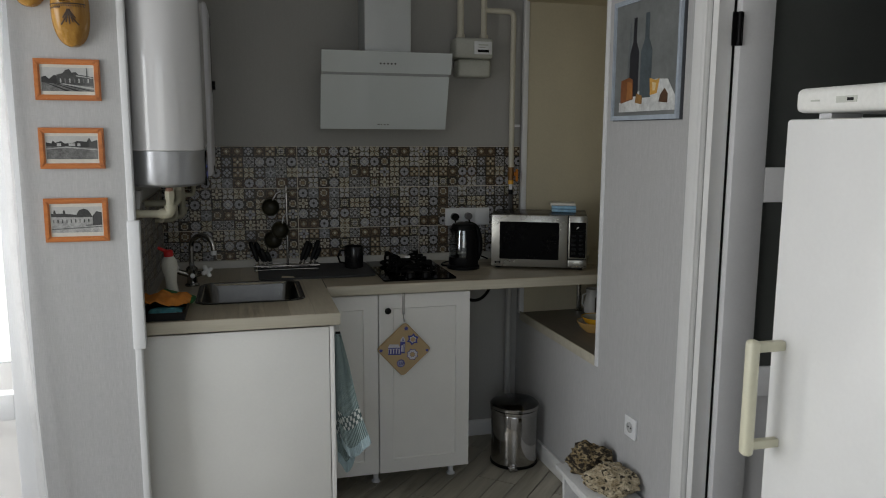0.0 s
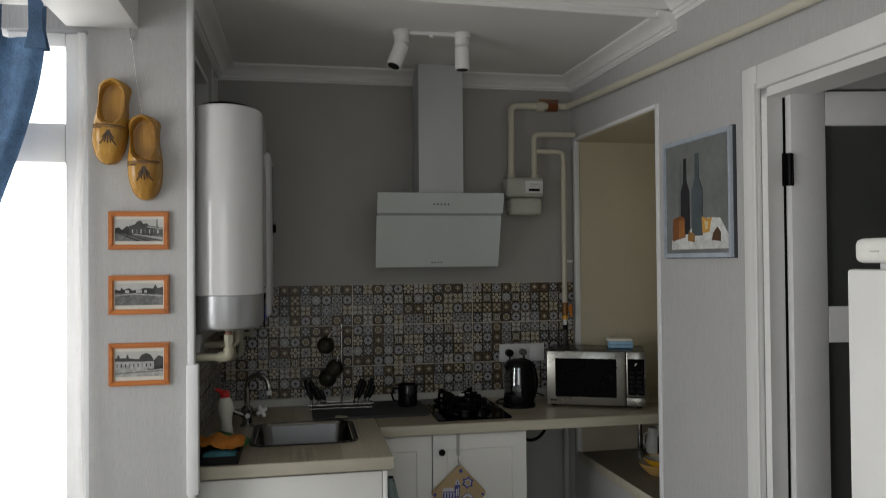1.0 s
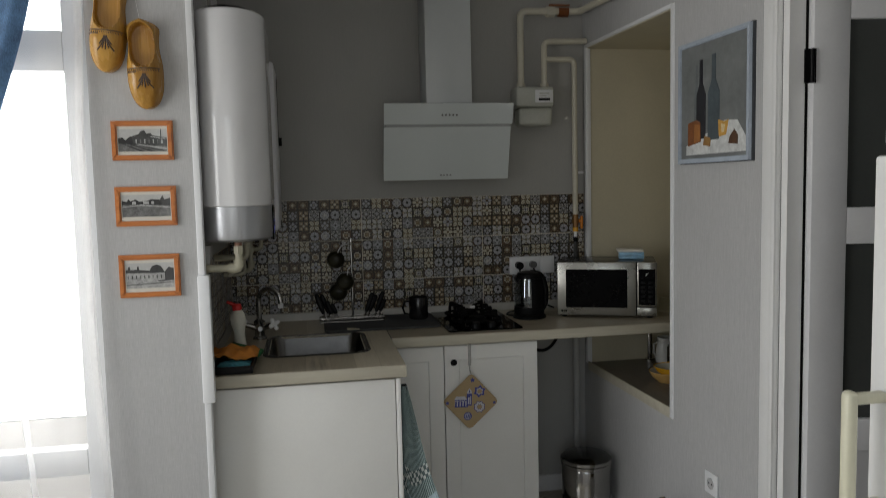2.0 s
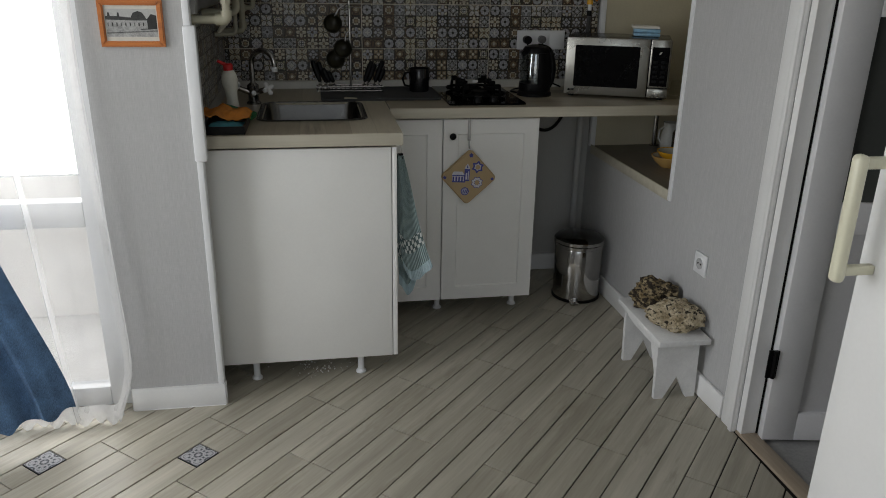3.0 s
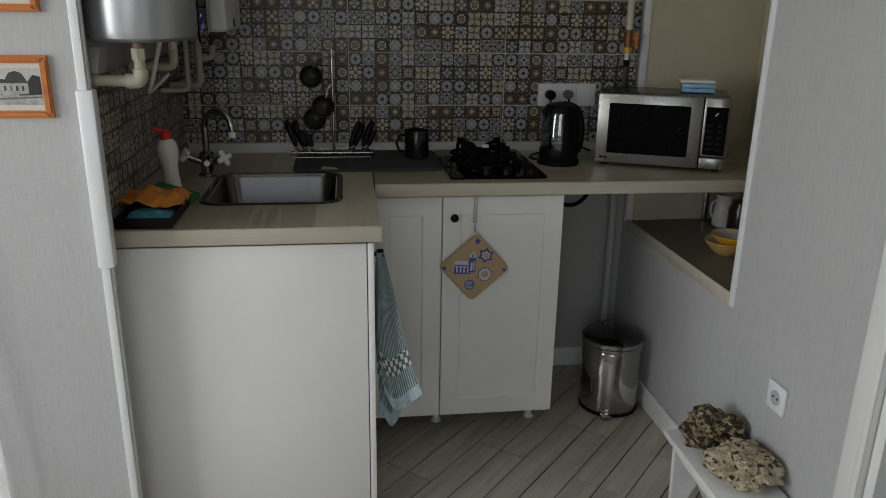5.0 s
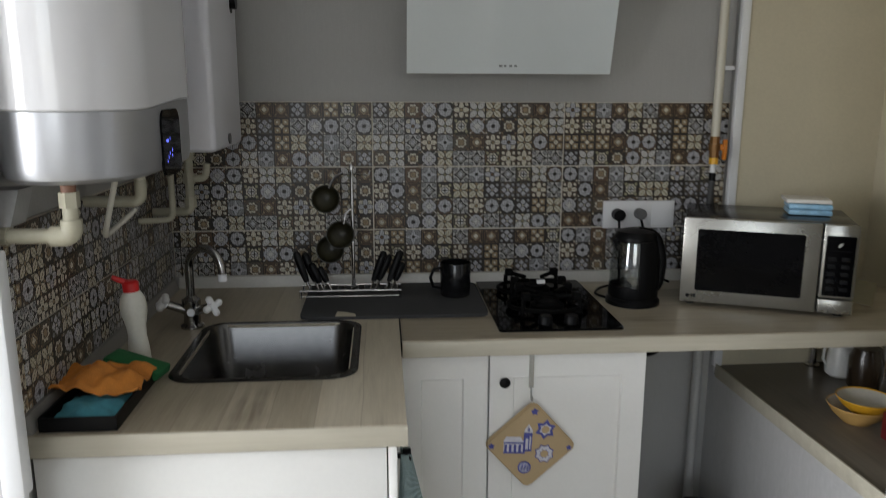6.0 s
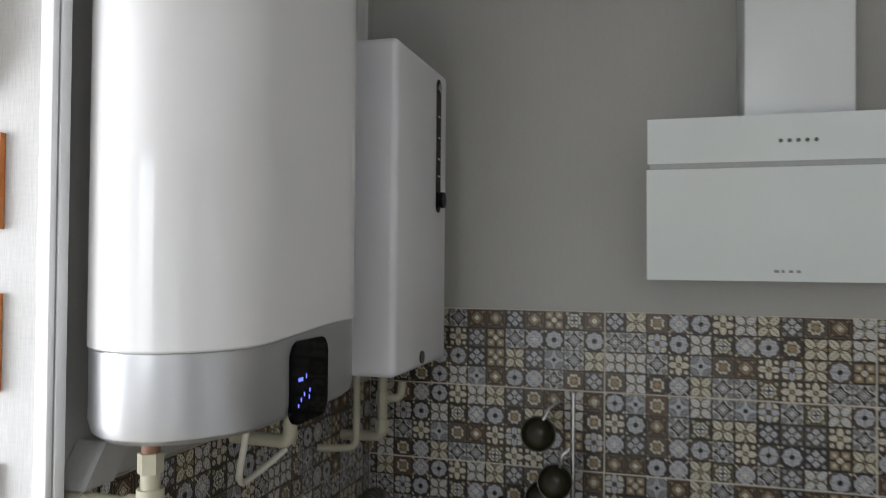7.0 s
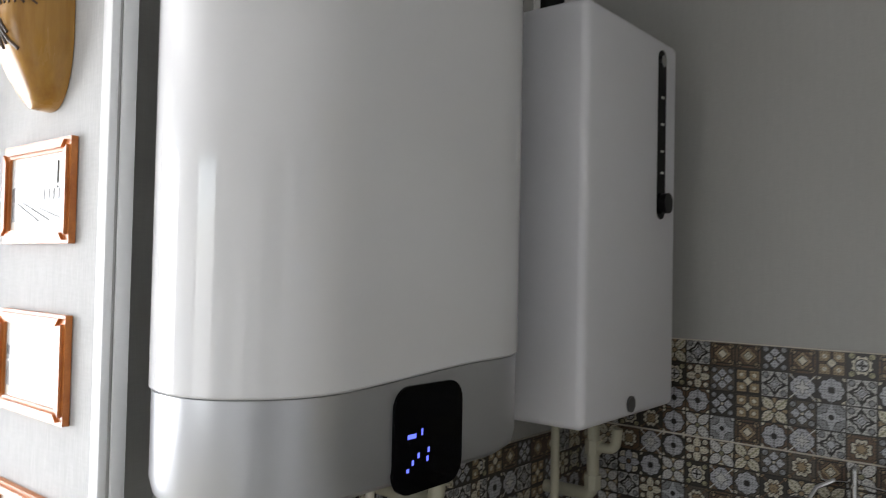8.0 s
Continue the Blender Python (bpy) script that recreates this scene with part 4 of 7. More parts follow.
# ---- wall tiles: a patchwork of small printed squares ----
def patchwork():
    m = Mat("patchwork_ceramic", 0.3)
    m.b.inputs["Specular IOR Level"].default_value = 0.3
    tc = m.t.nodes.new("ShaderNodeTexCoord")
    info = m.t.nodes.new("ShaderNodeObjectInfo")
    sp = m.t.nodes.new("ShaderNodeSeparateXYZ")
    m.t.links.new(tc.outputs["Object"], sp.inputs[0])
    M = m.math
    cx, cy = M("DIVIDE", sp.outputs[0], 0.05), M("DIVIDE", sp.outputs[2], 0.05)
    ix, iy = M("FLOOR", cx), M("FLOOR", cy)
    u = M("SUBTRACT", M("MULTIPLY", M("SUBTRACT", cx, ix), 2.0), 1.0)
    v = M("SUBTRACT", M("MULTIPLY", M("SUBTRACT", cy, iy), 2.0), 1.0)
    cb = m.t.nodes.new("ShaderNodeCombineXYZ")
    m.put(cb.inputs[0], ix), m.put(cb.inputs[1], iy), m.put(cb.inputs[2], M("FLOOR", M("MULTIPLY", info.outputs["Random"], 3.0)))
    wn_ = m.t.nodes.new("ShaderNodeTexWhiteNoise")
    m.t.links.new(cb.outputs[0], wn_.inputs[0])
    sep = m.t.nodes.new("ShaderNodeSeparateColor")
    m.t.links.new(wn_.outputs[1], sep.inputs[0])
    k1, k2, k3 = sep.outputs[0], sep.outputs[1], sep.outputs[2]
    a, b = M("ABSOLUTE", u), M("ABSOLUTE", v)
    mx, s = M("MAXIMUM", a, b), M("ADD", a, b)
    r = M("SQRT", M("ADD", M("MULTIPLY", a, a), M("MULTIPLY", b, b)))
    less = lambda x, t: M("LESS_THAN", x, t)
    more = lambda x, t: M("GREATER_THAN", x, t)
    both = lambda x, y: M("MULTIPLY", x, y)
    dif = M("ABSOLUTE", M("SUBTRACT", a, b))
    cream, lav, brown, dark, tan = (0.63, 0.585, 0.465), (0.475, 0.475, 0.505), (0.135, 0.085, 0.052), (0.022, 0.019, 0.017), (0.33, 0.245, 0.145)
    pale, grey, olive = (0.60, 0.59, 0.57), (0.27, 0.275, 0.28), (0.34, 0.32, 0.20)
    ground = m.mix(more(k3, 0.5), (0.045, 0.038, 0.032), m.mix(more(k3, 0.78), brown, (0.11, 0.092, 0.07)))

    def shape(f, inner, outer, rim=0.08):
        """Fills where f is below 0, and draws a dark line round it."""
        return m.mix(less(f, 0.0), m.mix(less(f, rim), outer, dark), inner)

    def disc(x, y, at, rad):
        dx, dy = M("SUBTRACT", x, at[0]), M("SUBTRACT", y, at[1])
        return M("SUBTRACT", M("SQRT", M("ADD", M("MULTIPLY", dx, dx), M("MULTIPLY", dy, dy))), rad)

    hi_, lo_ = M("MAXIMUM", a, b), M("MINIMUM", a, b)
    dr, dp = M("MULTIPLY", s, 0.7071), M("MULTIPLY", dif, 0.7071)          # along and across the diagonals
    leaf_x = M("SUBTRACT", M("ADD", M("MULTIPLY", M("MULTIPLY", M("SUBTRACT", dr, 0.68), M("SUBTRACT", dr, 0.68)), 0.95), dp), 0.36)
    leaf_c = M("SUBTRACT", M("ADD", M("MULTIPLY", M("MULTIPLY", M("SUBTRACT", hi_, 0.52), M("SUBTRACT", hi_, 0.52)), 1.1), lo_), 0.30)
    lobes = M("MINIMUM", disc(hi_, lo_, (0.50, 0.0), 0.36), disc(a, b, (0.40, 0.40), 0.30))
    octa = M("SUBTRACT", M("MAXIMUM", M("MULTIPLY", mx, 0.98), M("MULTIPLY", s, 0.76)), 0.84)
    star = M("SUBTRACT", M("ADD", M("MULTIPLY", hi_, 0.55), M("MULTIPLY", lo_, 1.25)), 0.58)
    four = disc(a, b, (0.48, 0.48), 0.36)
    sq4 = M("SUBTRACT", M("MAXIMUM", M("ABSOLUTE", M("SUBTRACT", a, 0.48)), M("ABSOLUTE", M("SUBTRACT", b, 0.48))), 0.36)
    rhomb = M("SUBTRACT", s, 0.34)
    four_rhomb = M("SUBTRACT", M("ADD", M("ABSOLUTE", M("SUBTRACT", hi_, 0.46)), lo_), 0.36)
    corner = disc(a, b, (0.95, 0.95), 0.24)
    core = M("SUBTRACT", r, 0.17)
    arrows = M("SUBTRACT", M("ABSOLUTE", M("SUBTRACT", M("SUBTRACT", r, M("MULTIPLY", dif, 0.42)), 0.42)), 0.07)
    plus = M("SUBTRACT", lo_, 0.07)
    inner_plus = both(less(plus, 0.0), less(r, 0.34))
    four_small = disc(a, b, (0.66, 0.66), 0.20)
    petal_line = both(less(dp, 0.045), more(r, 0.26))
    axis_line = both(less(lo_, 0.05), more(r, 0.22))
    scallop = M("ADD", r, M("MULTIPLY", M("COSINE", M("MULTIPLY", M("ARCTAN2", v, u), 8.0)), 0.07))
    bloom = M("SUBTRACT", scallop, 0.66)
    eye = M("SUBTRACT", scallop, 0.34)
    motifs = [
        m.mix(petal_line, shape(core, tan, shape(leaf_x, cream, shape(leaf_c, tan, ground))), olive),
        shape(rhomb, cream, shape(sq4, m.mix(less(disc(a, b, (0.48, 0.48), 0.16), 0.0), tan, cream), ground), 0.10),
        m.mix(axis_line, shape(core, dark, shape(lobes, lav, shape(corner, cream, ground))), grey),
        m.mix(less(star, 0.0), m.mix(less(arrows, 0.02), shape(corner, pale, grey), dark), m.mix(less(r, 0.2), lav, dark)),
        shape(core, tan, shape(M("MINIMUM", leaf_c, disc(a, b, (0.0, 0.0), 0.30)), cream, shape(four_small, cream, brown))),
        m.mix(petal_line, shape(M("SUBTRACT", star, -0.26), pale, shape(octa, lav, shape(corner, tan, ground)), 0.06), pale),
        m.mix(inner_plus, shape(M("SUBTRACT", r, 0.40), pale, shape(bloom, cream, shape(four_small, olive, ground))), dark),
        m.mix(less(M("ABSOLUTE", M("SUBTRACT", mx, 0.74)), 0.05), shape(rhomb, cream, shape(M("SUBTRACT", s, 0.66), tan, shape(four_small, tan, brown))), dark),
        shape(M("SUBTRACT", r, 0.10), cream, shape(four_rhomb, lav, shape(four_small, grey, ground), 0.05)),
        m.mix(less(arrows, 0.0), shape(rhomb, lav, m.mix(axis_line, shape(four_small, grey, (0.52, 0.51, 0.49), 0.06), dark)), dark),
        shape(core, olive, shape(leaf_x, pale, m.mix(less(M("ABSOLUTE", M("SUBTRACT", mx, 0.80)), 0.07), shape(leaf_c, tan, brown), cream))),
        shape(core, brown, shape(leaf_c, lav, shape(four, cream, ground))),
        m.mix(petal_line, shape(eye, tan, shape(bloom, cream, shape(corner, tan, ground))), brown),
    ]
    col = motifs[0]
    for i, c in enumerate(motifs[1:]):
        col = m.mix(more(k1, (i + 1) / len(motifs)), col, c)
    veins = both(M("SINE", M("MULTIPLY", M("ADD", dr, M("MULTIPLY", k3, 3.0)), 19.0)), M("SINE", M("MULTIPLY", dp, 23.0)))
    col = m.mix(M("MULTIPLY", more(veins, 0.36), 0.62), col, dark)
    n = m.noise(tc.outputs["Object"], 300, 3)
    col = m.mix(M("MULTIPLY", m.ramp(n, 0.45, 0.75), 0.30), col, (0.05, 0.042, 0.034))
    col = m.mix(more(mx, 0.945), col, (0.030, 0.026, 0.022))
    m.color(col)
    m.rough(n, 0.26, 0.42)
    m.bump(n, 0.10, 0.0006)
    return m.m


TILE = patchwork()
solid("backsplash_joint", box(XL + 0.001, XR - 0.0005, -0.004, -0.0005, 1.0, 1.541), LIGHTGROUT, "pale tile joint behind the backsplash", "backsplash")
splash = bpy.data.objects["backsplash_joint"]
solid("backsplash_joint_side", box(XL + 0.0005, XL + 0.004, -1.128, -0.004, 1.0, 1.342), LIGHTGROUT, "pale tile joint beside the sink", "backsplash")
splash2 = bpy.data.objects["backsplash_joint_side"]


def wall_tiles(parent, rows, along, m):
    for z0, z1, zo in rows:
        for x0, x1, xo in along:
            bm = bmesh.new()
            g = 0.0020
            bm_box(bm, x0 - xo + g, x1 - xo - g, -0.0075, 0, z0 - zo + g, z1 - zo - g, bevel=0.0008, seg=1)
            ob = new("tile", mesh_of("tile", bm, TILE, smooth=False))
            ob.matrix_world = m @ pose(xo, 0, zo)
            ob.parent = parent


wall_tiles(splash, ((1.342, 1.541, 1.342), (1.144, 1.342, 1.142), (1.0, 1.144, 0.944)), ((XL + 0.008, 0.0, -0.6 - 0.05), (0.0, 0.6, 0.0), (0.6, XR - 0.001, 0.6)), pose(0, -0.0005, 0))
wall_tiles(splash2, ((1.144, 1.342, 1.142), (1.0, 1.144, 0.944)), ((0.006, 0.42, -0.15), (0.42, 1.02, 0.45), (1.02, 1.127, 1.05)), pose(XL + 0.0006, 0, 0, 0, 0, -90) @ Matrix.Diagonal((1, -1, 1, 1)))

# ---- high side openings ----
for n, (y0, y1, z1) in enumerate(((-0.86, -0.42, 2.42), (-0.26, -0.04, 2.54))):
    w = thing("window_%d" % (n + 2), (XL, (y0 + y1) / 2, 2.12), "small dark interior window above the water heater", "window")
    w["kind"] = "structure"
    part("window_frame", box(XL - 0.06, XL + 0.004, y0, y0 + 0.02, 2.12, z1), WHITE, w)
    part("window_frame", box(XL - 0.06, XL + 0.004, y1 - 0.02, y1, 2.12, z1), WHITE, w)
    part("window_frame", box(XL - 0.06, XL + 0.004, y0 + 0.02, y1 - 0.02, z1 - 0.02, z1), WHITE, w)
    part("pane", box(XL - 0.055, XL - 0.045, y0 + 0.02, y1 - 0.02, 2.12, z1 - 0.02), GLOSSBLACK, w, "dark glass")

# ---- gas meter and pipes ----
gm = thing("gas_meter", (0.84, -0.06, 1.87), "pale grey gas meter with a counter window", "gas meter")
part("upper_case", box(0.752, 0.942, -0.125, -0.015, 1.965, 2.062, bevel=0.014, seg=3), METER, gm)
part("lower_case", box(0.770, 0.938, -0.112, -0.015, 1.878, 1.963, bevel=0.016, seg=3), METER, gm)
face = part("counter_plate", box(0.845, 0.935, -0.130, -0.1255, 1.985, 2.045, bevel=0.002), PLASTIC, gm, "white counter plate")
part("counter_window", box(0.862, 0.918, -0.1318, -0.1302, 1.994, 2.006), BLACK, face)
part("printed_bar", box(0.866, 0.914, -0.1312, -0.1302, 2.026, 2.031), METER, face)
part("printed_bar", box(0.866, 0.900, -0.1312, -0.1302, 2.015, 2.019), METER, face)
for x in (0.793, 0.912):
    part("union_nut", cyl((x, -0.065, 2.062), (x, -0.065, 2.083), 0.022, n=8), PIPE, gm)


gp = thing("gas_pipe", (0.8, -0.06, 2.08), "cream-painted gas pipe running along the wall under the cornice", "pipe")
part("riser", tube(bend([(0.793, -0.065, 2.084), (0.793, -0.065, 2.428), (1.096, -0.065, 2.432), (1.100, -0.16, 2.43), (1.168, -2.0, 2.372), (1.21, -3.2, 2.34)], 0.035), 0.0165, 14), PIPE, gp)
v = part("valve", cyl((0.925, -0.065, 2.428), (0.965, -0.065, 2.428), 0.026, n=8), PIPE, gp)
part("valve_body", cyl((0.985, -0.065, 2.428), (1.035, -0.065, 2.428), 0.024, n=8), plain("brown_brass", (0.22, 0.07, 0.02), 0.35, 0.4), v, "brown brass valve")
part("lever", box(0.935, 1.04, -0.083, -0.074, 2.452, 2.462, bevel=0.002), plain("rusty_lever", (0.25, 0.10, 0.04), 0.6), v, "rusty lever")
gq = thing("branch_pipe", (0.91, -0.065, 2.08), "thin cream gas pipe dropping to the hob", "pipe")
part("riser", tube(bend([(0.912, -0.065, 2.084), (0.912, -0.065, 2.285), (1.128, -0.065, 2.290)], 0.03), 0.0145, 14), PIPE, gq)
part("pipe_clip", box(1.078, 1.11, -0.068, -0.002, 1.640, 1.652), PLASTIC, gq, "white pipe clip")
part("drop", tube(bend([(0.912, -0.065, 2.20), (1.066, -0.065, 2.20), (1.066, -0.065, 1.437)], 0.03), 0.0135, 14), PIPE, gq)
bm = bmesh.new()
bm_cyl(bm, (1.066, -0.065, 1.438), (1.066, -0.065, 1.372), 0.0155, n=8)
bm_cyl(bm, (1.066, -0.065, 1.415), (1.066, -0.065, 1.395), 0.0185, n=12)
part("tap", bm, plain("brown_tap_brass", (0.20, 0.10, 0.03), 0.4, 0.5), gq, "brown brass gas tap")
bm = bmesh.new()
bm_cyl(bm, (1.080, -0.075, 1.405), (1.094, -0.080, 1.405), 0.010)
bm_box(bm, 1.086, 1.097, -0.092, -0.074, 1.366, 1.430, bevel=0.004)
part("lever", bm, plain("orange_lever_plastic", (0.62, 0.20, 0.015), 0.4), gq, "orange lever")
part("collar", cyl((1.066, -0.065, 1.372), (1.066, -0.065, 1.352), 0.0145, n=8), YELLOW, gq)
part("hose_end", cyl((1.066, -0.065, 1.352), (1.066, -0.065, 1.325), 0.009), PLASTIC, gq)
part("hose_clip", cyl((1.066, -0.065, 1.325), (1.066, -0.065, 1.30), 0.0105), BLACK, gq)
part("hose", tube([(1.066, -0.065, 1.30), (1.068, -0.05, 1.2), (1.07, -0.045, 1.1), (1.07, -0.04, WT1 + 0.001)], 0.009), plain("grey_rubber", (0.06, 0.06, 0.06), 0.5), gq, "dark rubber hose")
gr = thing("drain_pipe", (1.08, -0.06, 0.0), "pale grey pipe under the worktop behind the bin", "pipe")
part("pipe", cyl((1.068, -0.06, 0.0), (1.068, -0.06, WT0 - 0.0005), 0.016), plain("grey_drain_plastic", (0.40, 0.40, 0.39), 0.4), gr)
cb2 = thing("supply_hose", (0.85, -0.15, 0.75), "black rubber hose sagging under the worktop", "hose")
part("hose", tube([(0.712 + 0.288 * q, -0.30 + 0.24 * q * q, 0.868 + 0.050 * q - 0.36 * q * (1 - q)) for q in (k / 16 for k in range(17))], 0.008), BLACK, cb2)

# water heater's pipework
hp = thing("heater_pipework", (-0.53, -0.95, 1.30), "cream plastic pipes and a hose under the water heater", "pipe")
PX, PY = -0.487, -1.088
part("nut", cyl((PX, PY, 1.386), (PX, PY, 1.412), 0.0165, n=6), PPR, hp)
part("stub", cyl((PX, PY, 1.411), (PX, PY, 1.4238), 0.0120), plain("red_brown_stub", (0.22, 0.11, 0.07), 0.5), hp, "red-brown threaded stub")
part("sleeve", cyl((PX, PY, 1.360), (PX, PY, 1.387), 0.0125), PPR, hp)
part("elbow", tube(bend([(PX, PY, 1.366), (PX, PY, 1.338), (PX - 0.034, PY, 1.338)], 0.016), 0.0175), PPR, hp)
part("inlet", tube([(PX - 0.030, PY, 1.338), (-0.585, PY, 1.339), (XL + 0.0045, PY, 1.340)], 0.0130), PPR, hp)
part("wall_fitting", cyl((-0.588, PY, 1.339), (-0.606, PY, 1.340), 0.0165), PPR, hp)
part("hose", tube(bend([(-0.49, -0.84, 1.4235), (-0.535, -0.80, 1.30), (-0.555, -0.755, 1.272), (-0.53, -0.70, 1.30), (-0.515, -0.675, 1.318)], 0.02), 0.0058), plain("white_rubber_hose", (0.62, 0.60, 0.52), 0.5), hp, "thin white drain hose")
part("nut", cyl((-0.49, -0.706, 1.385), (-0.49, -0.706, 1.4235), 0.012, n=8), PIPE, hp)
part("outlet", tube(bend([(-0.49, -0.706, 1.388), (-0.49, -0.706, 1.340), (-0.61, -0.70, 1.340)], 0.02), 0.0125), PPR, hp)
part("bracket", prism([(-1.10, 1.356), (-1.045, 1.356), (-1.005, 1.412), (-1.06, 1.412)], XL + 0.002, XL + 0.050, "x"), plain("grey_bracket", (0.42, 0.42, 0.41), 0.5), hp)
up2 = thing("unit_pipework", (-0.53, -0.25, 1.2), "cream plastic pipes under the wall unit", "pipe")
part("pipe", tube(bend([(-0.535, -0.302, 1.427), (-0.535, -0.302, 1.232), (XL + 0.010, -0.33, 1.232)], 0.022), 0.0085), PPR, up2)
part("pipe", tube(bend([(-0.515, -0.19, 1.427), (-0.515, -0.19, 1.236), (-0.618, -0.20, 1.236)], 0.02), 0.0125), PPR, up2)
for z in (1.262, 1.330, 1.395):
    part("union", cyl((-0.515, -0.19, z - 0.014), (-0.515, -0.19, z + 0.014), 0.017, n=8), PPR, up2)
part("branch", tube(bend([(-0.515, -0.19, 1.330), (-0.470, -0.185, 1.330), (-0.465, -0.185, 1.372)], 0.016), 0.010), PPR, up2)

# ---- ceiling spot bar ----
sp_ = thing("ceiling_spotlights", (0.3, -0.68, ZN), "white ceiling bar with two swivelling spotlights", "ceiling light")
part("bar", box(0.13, 0.43, -0.694, -0.662, ZN - 0.016, ZN - 0.0005, bevel=0.004), WHITE, sp_)
part("screw_cap", cyl((0.285, -0.678, ZN - 0.016), (0.285, -0.678, ZN - 0.022), 0.008), WHITE, sp_)
for x, dx, dy in ((0.160, -0.035, -0.02), (0.412, 0.0, 0.0)):
    part("swivel", lathe([(0.018, -0.058), (0.030, -0.050), (0.030, -0.020), (0.036, -0.016), (0.036, -0.001)], (x, -0.678, ZN), 28), WHITE, sp_)
    bm = bmesh.new()
    bm_cyl(bm, (x, -0.678, ZN - 0.060), (x + dx, -0.678 + dy, ZN - 0.150), 0.030, n=28)
    h = part("spot_head", bm, WHITE, sp_)
    part("lamp_mouth", cyl((x + dx * 0.99, -0.678 + dy * 0.99, ZN - 0.1485), (x + dx * 1.02, -0.678 + dy * 1.02, ZN - 0.1515), 0.024), BLACK, h, "dark lamp mouth")

# ---- pictures and clogs on the pillar ----
def glazed(name, color, vary=0.25, scale=60):
    """A grey of an old print behind glass."""
    m = Mat(name, 0.5)
    v = m.coords()
    n = m.math("ADD", m.math("MULTIPLY", m.noise(v, scale, 4), 0.6), m.math("MULTIPLY", m.noise(v, 420, 2), 0.4))
    m.color(m.mix(m.ramp(n, 0.34, 0.66), tuple(c * (1 - vary) for c in color), tuple(c * (1 + vary) for c in color)))
    m.b.inputs["Coat Weight"].default_value = 0.5
    m.b.inputs["Coat Roughness"].default_value = 0.02
    return m.m


PAPER = glazed("print_paper", (0.60, 0.57, 0.50), 0.06)
SKY_, PALE_, MID_, DIM_, INKY = (glazed("print_" + n, (v, v, v * 0.97), w, 90) for n, v, w in (("sky", 0.44, 0.10), ("pale", 0.34, 0.4), ("mid", 0.12, 0.55), ("dim", 0.035, 0.7), ("ink", 0.010, 0.6)))


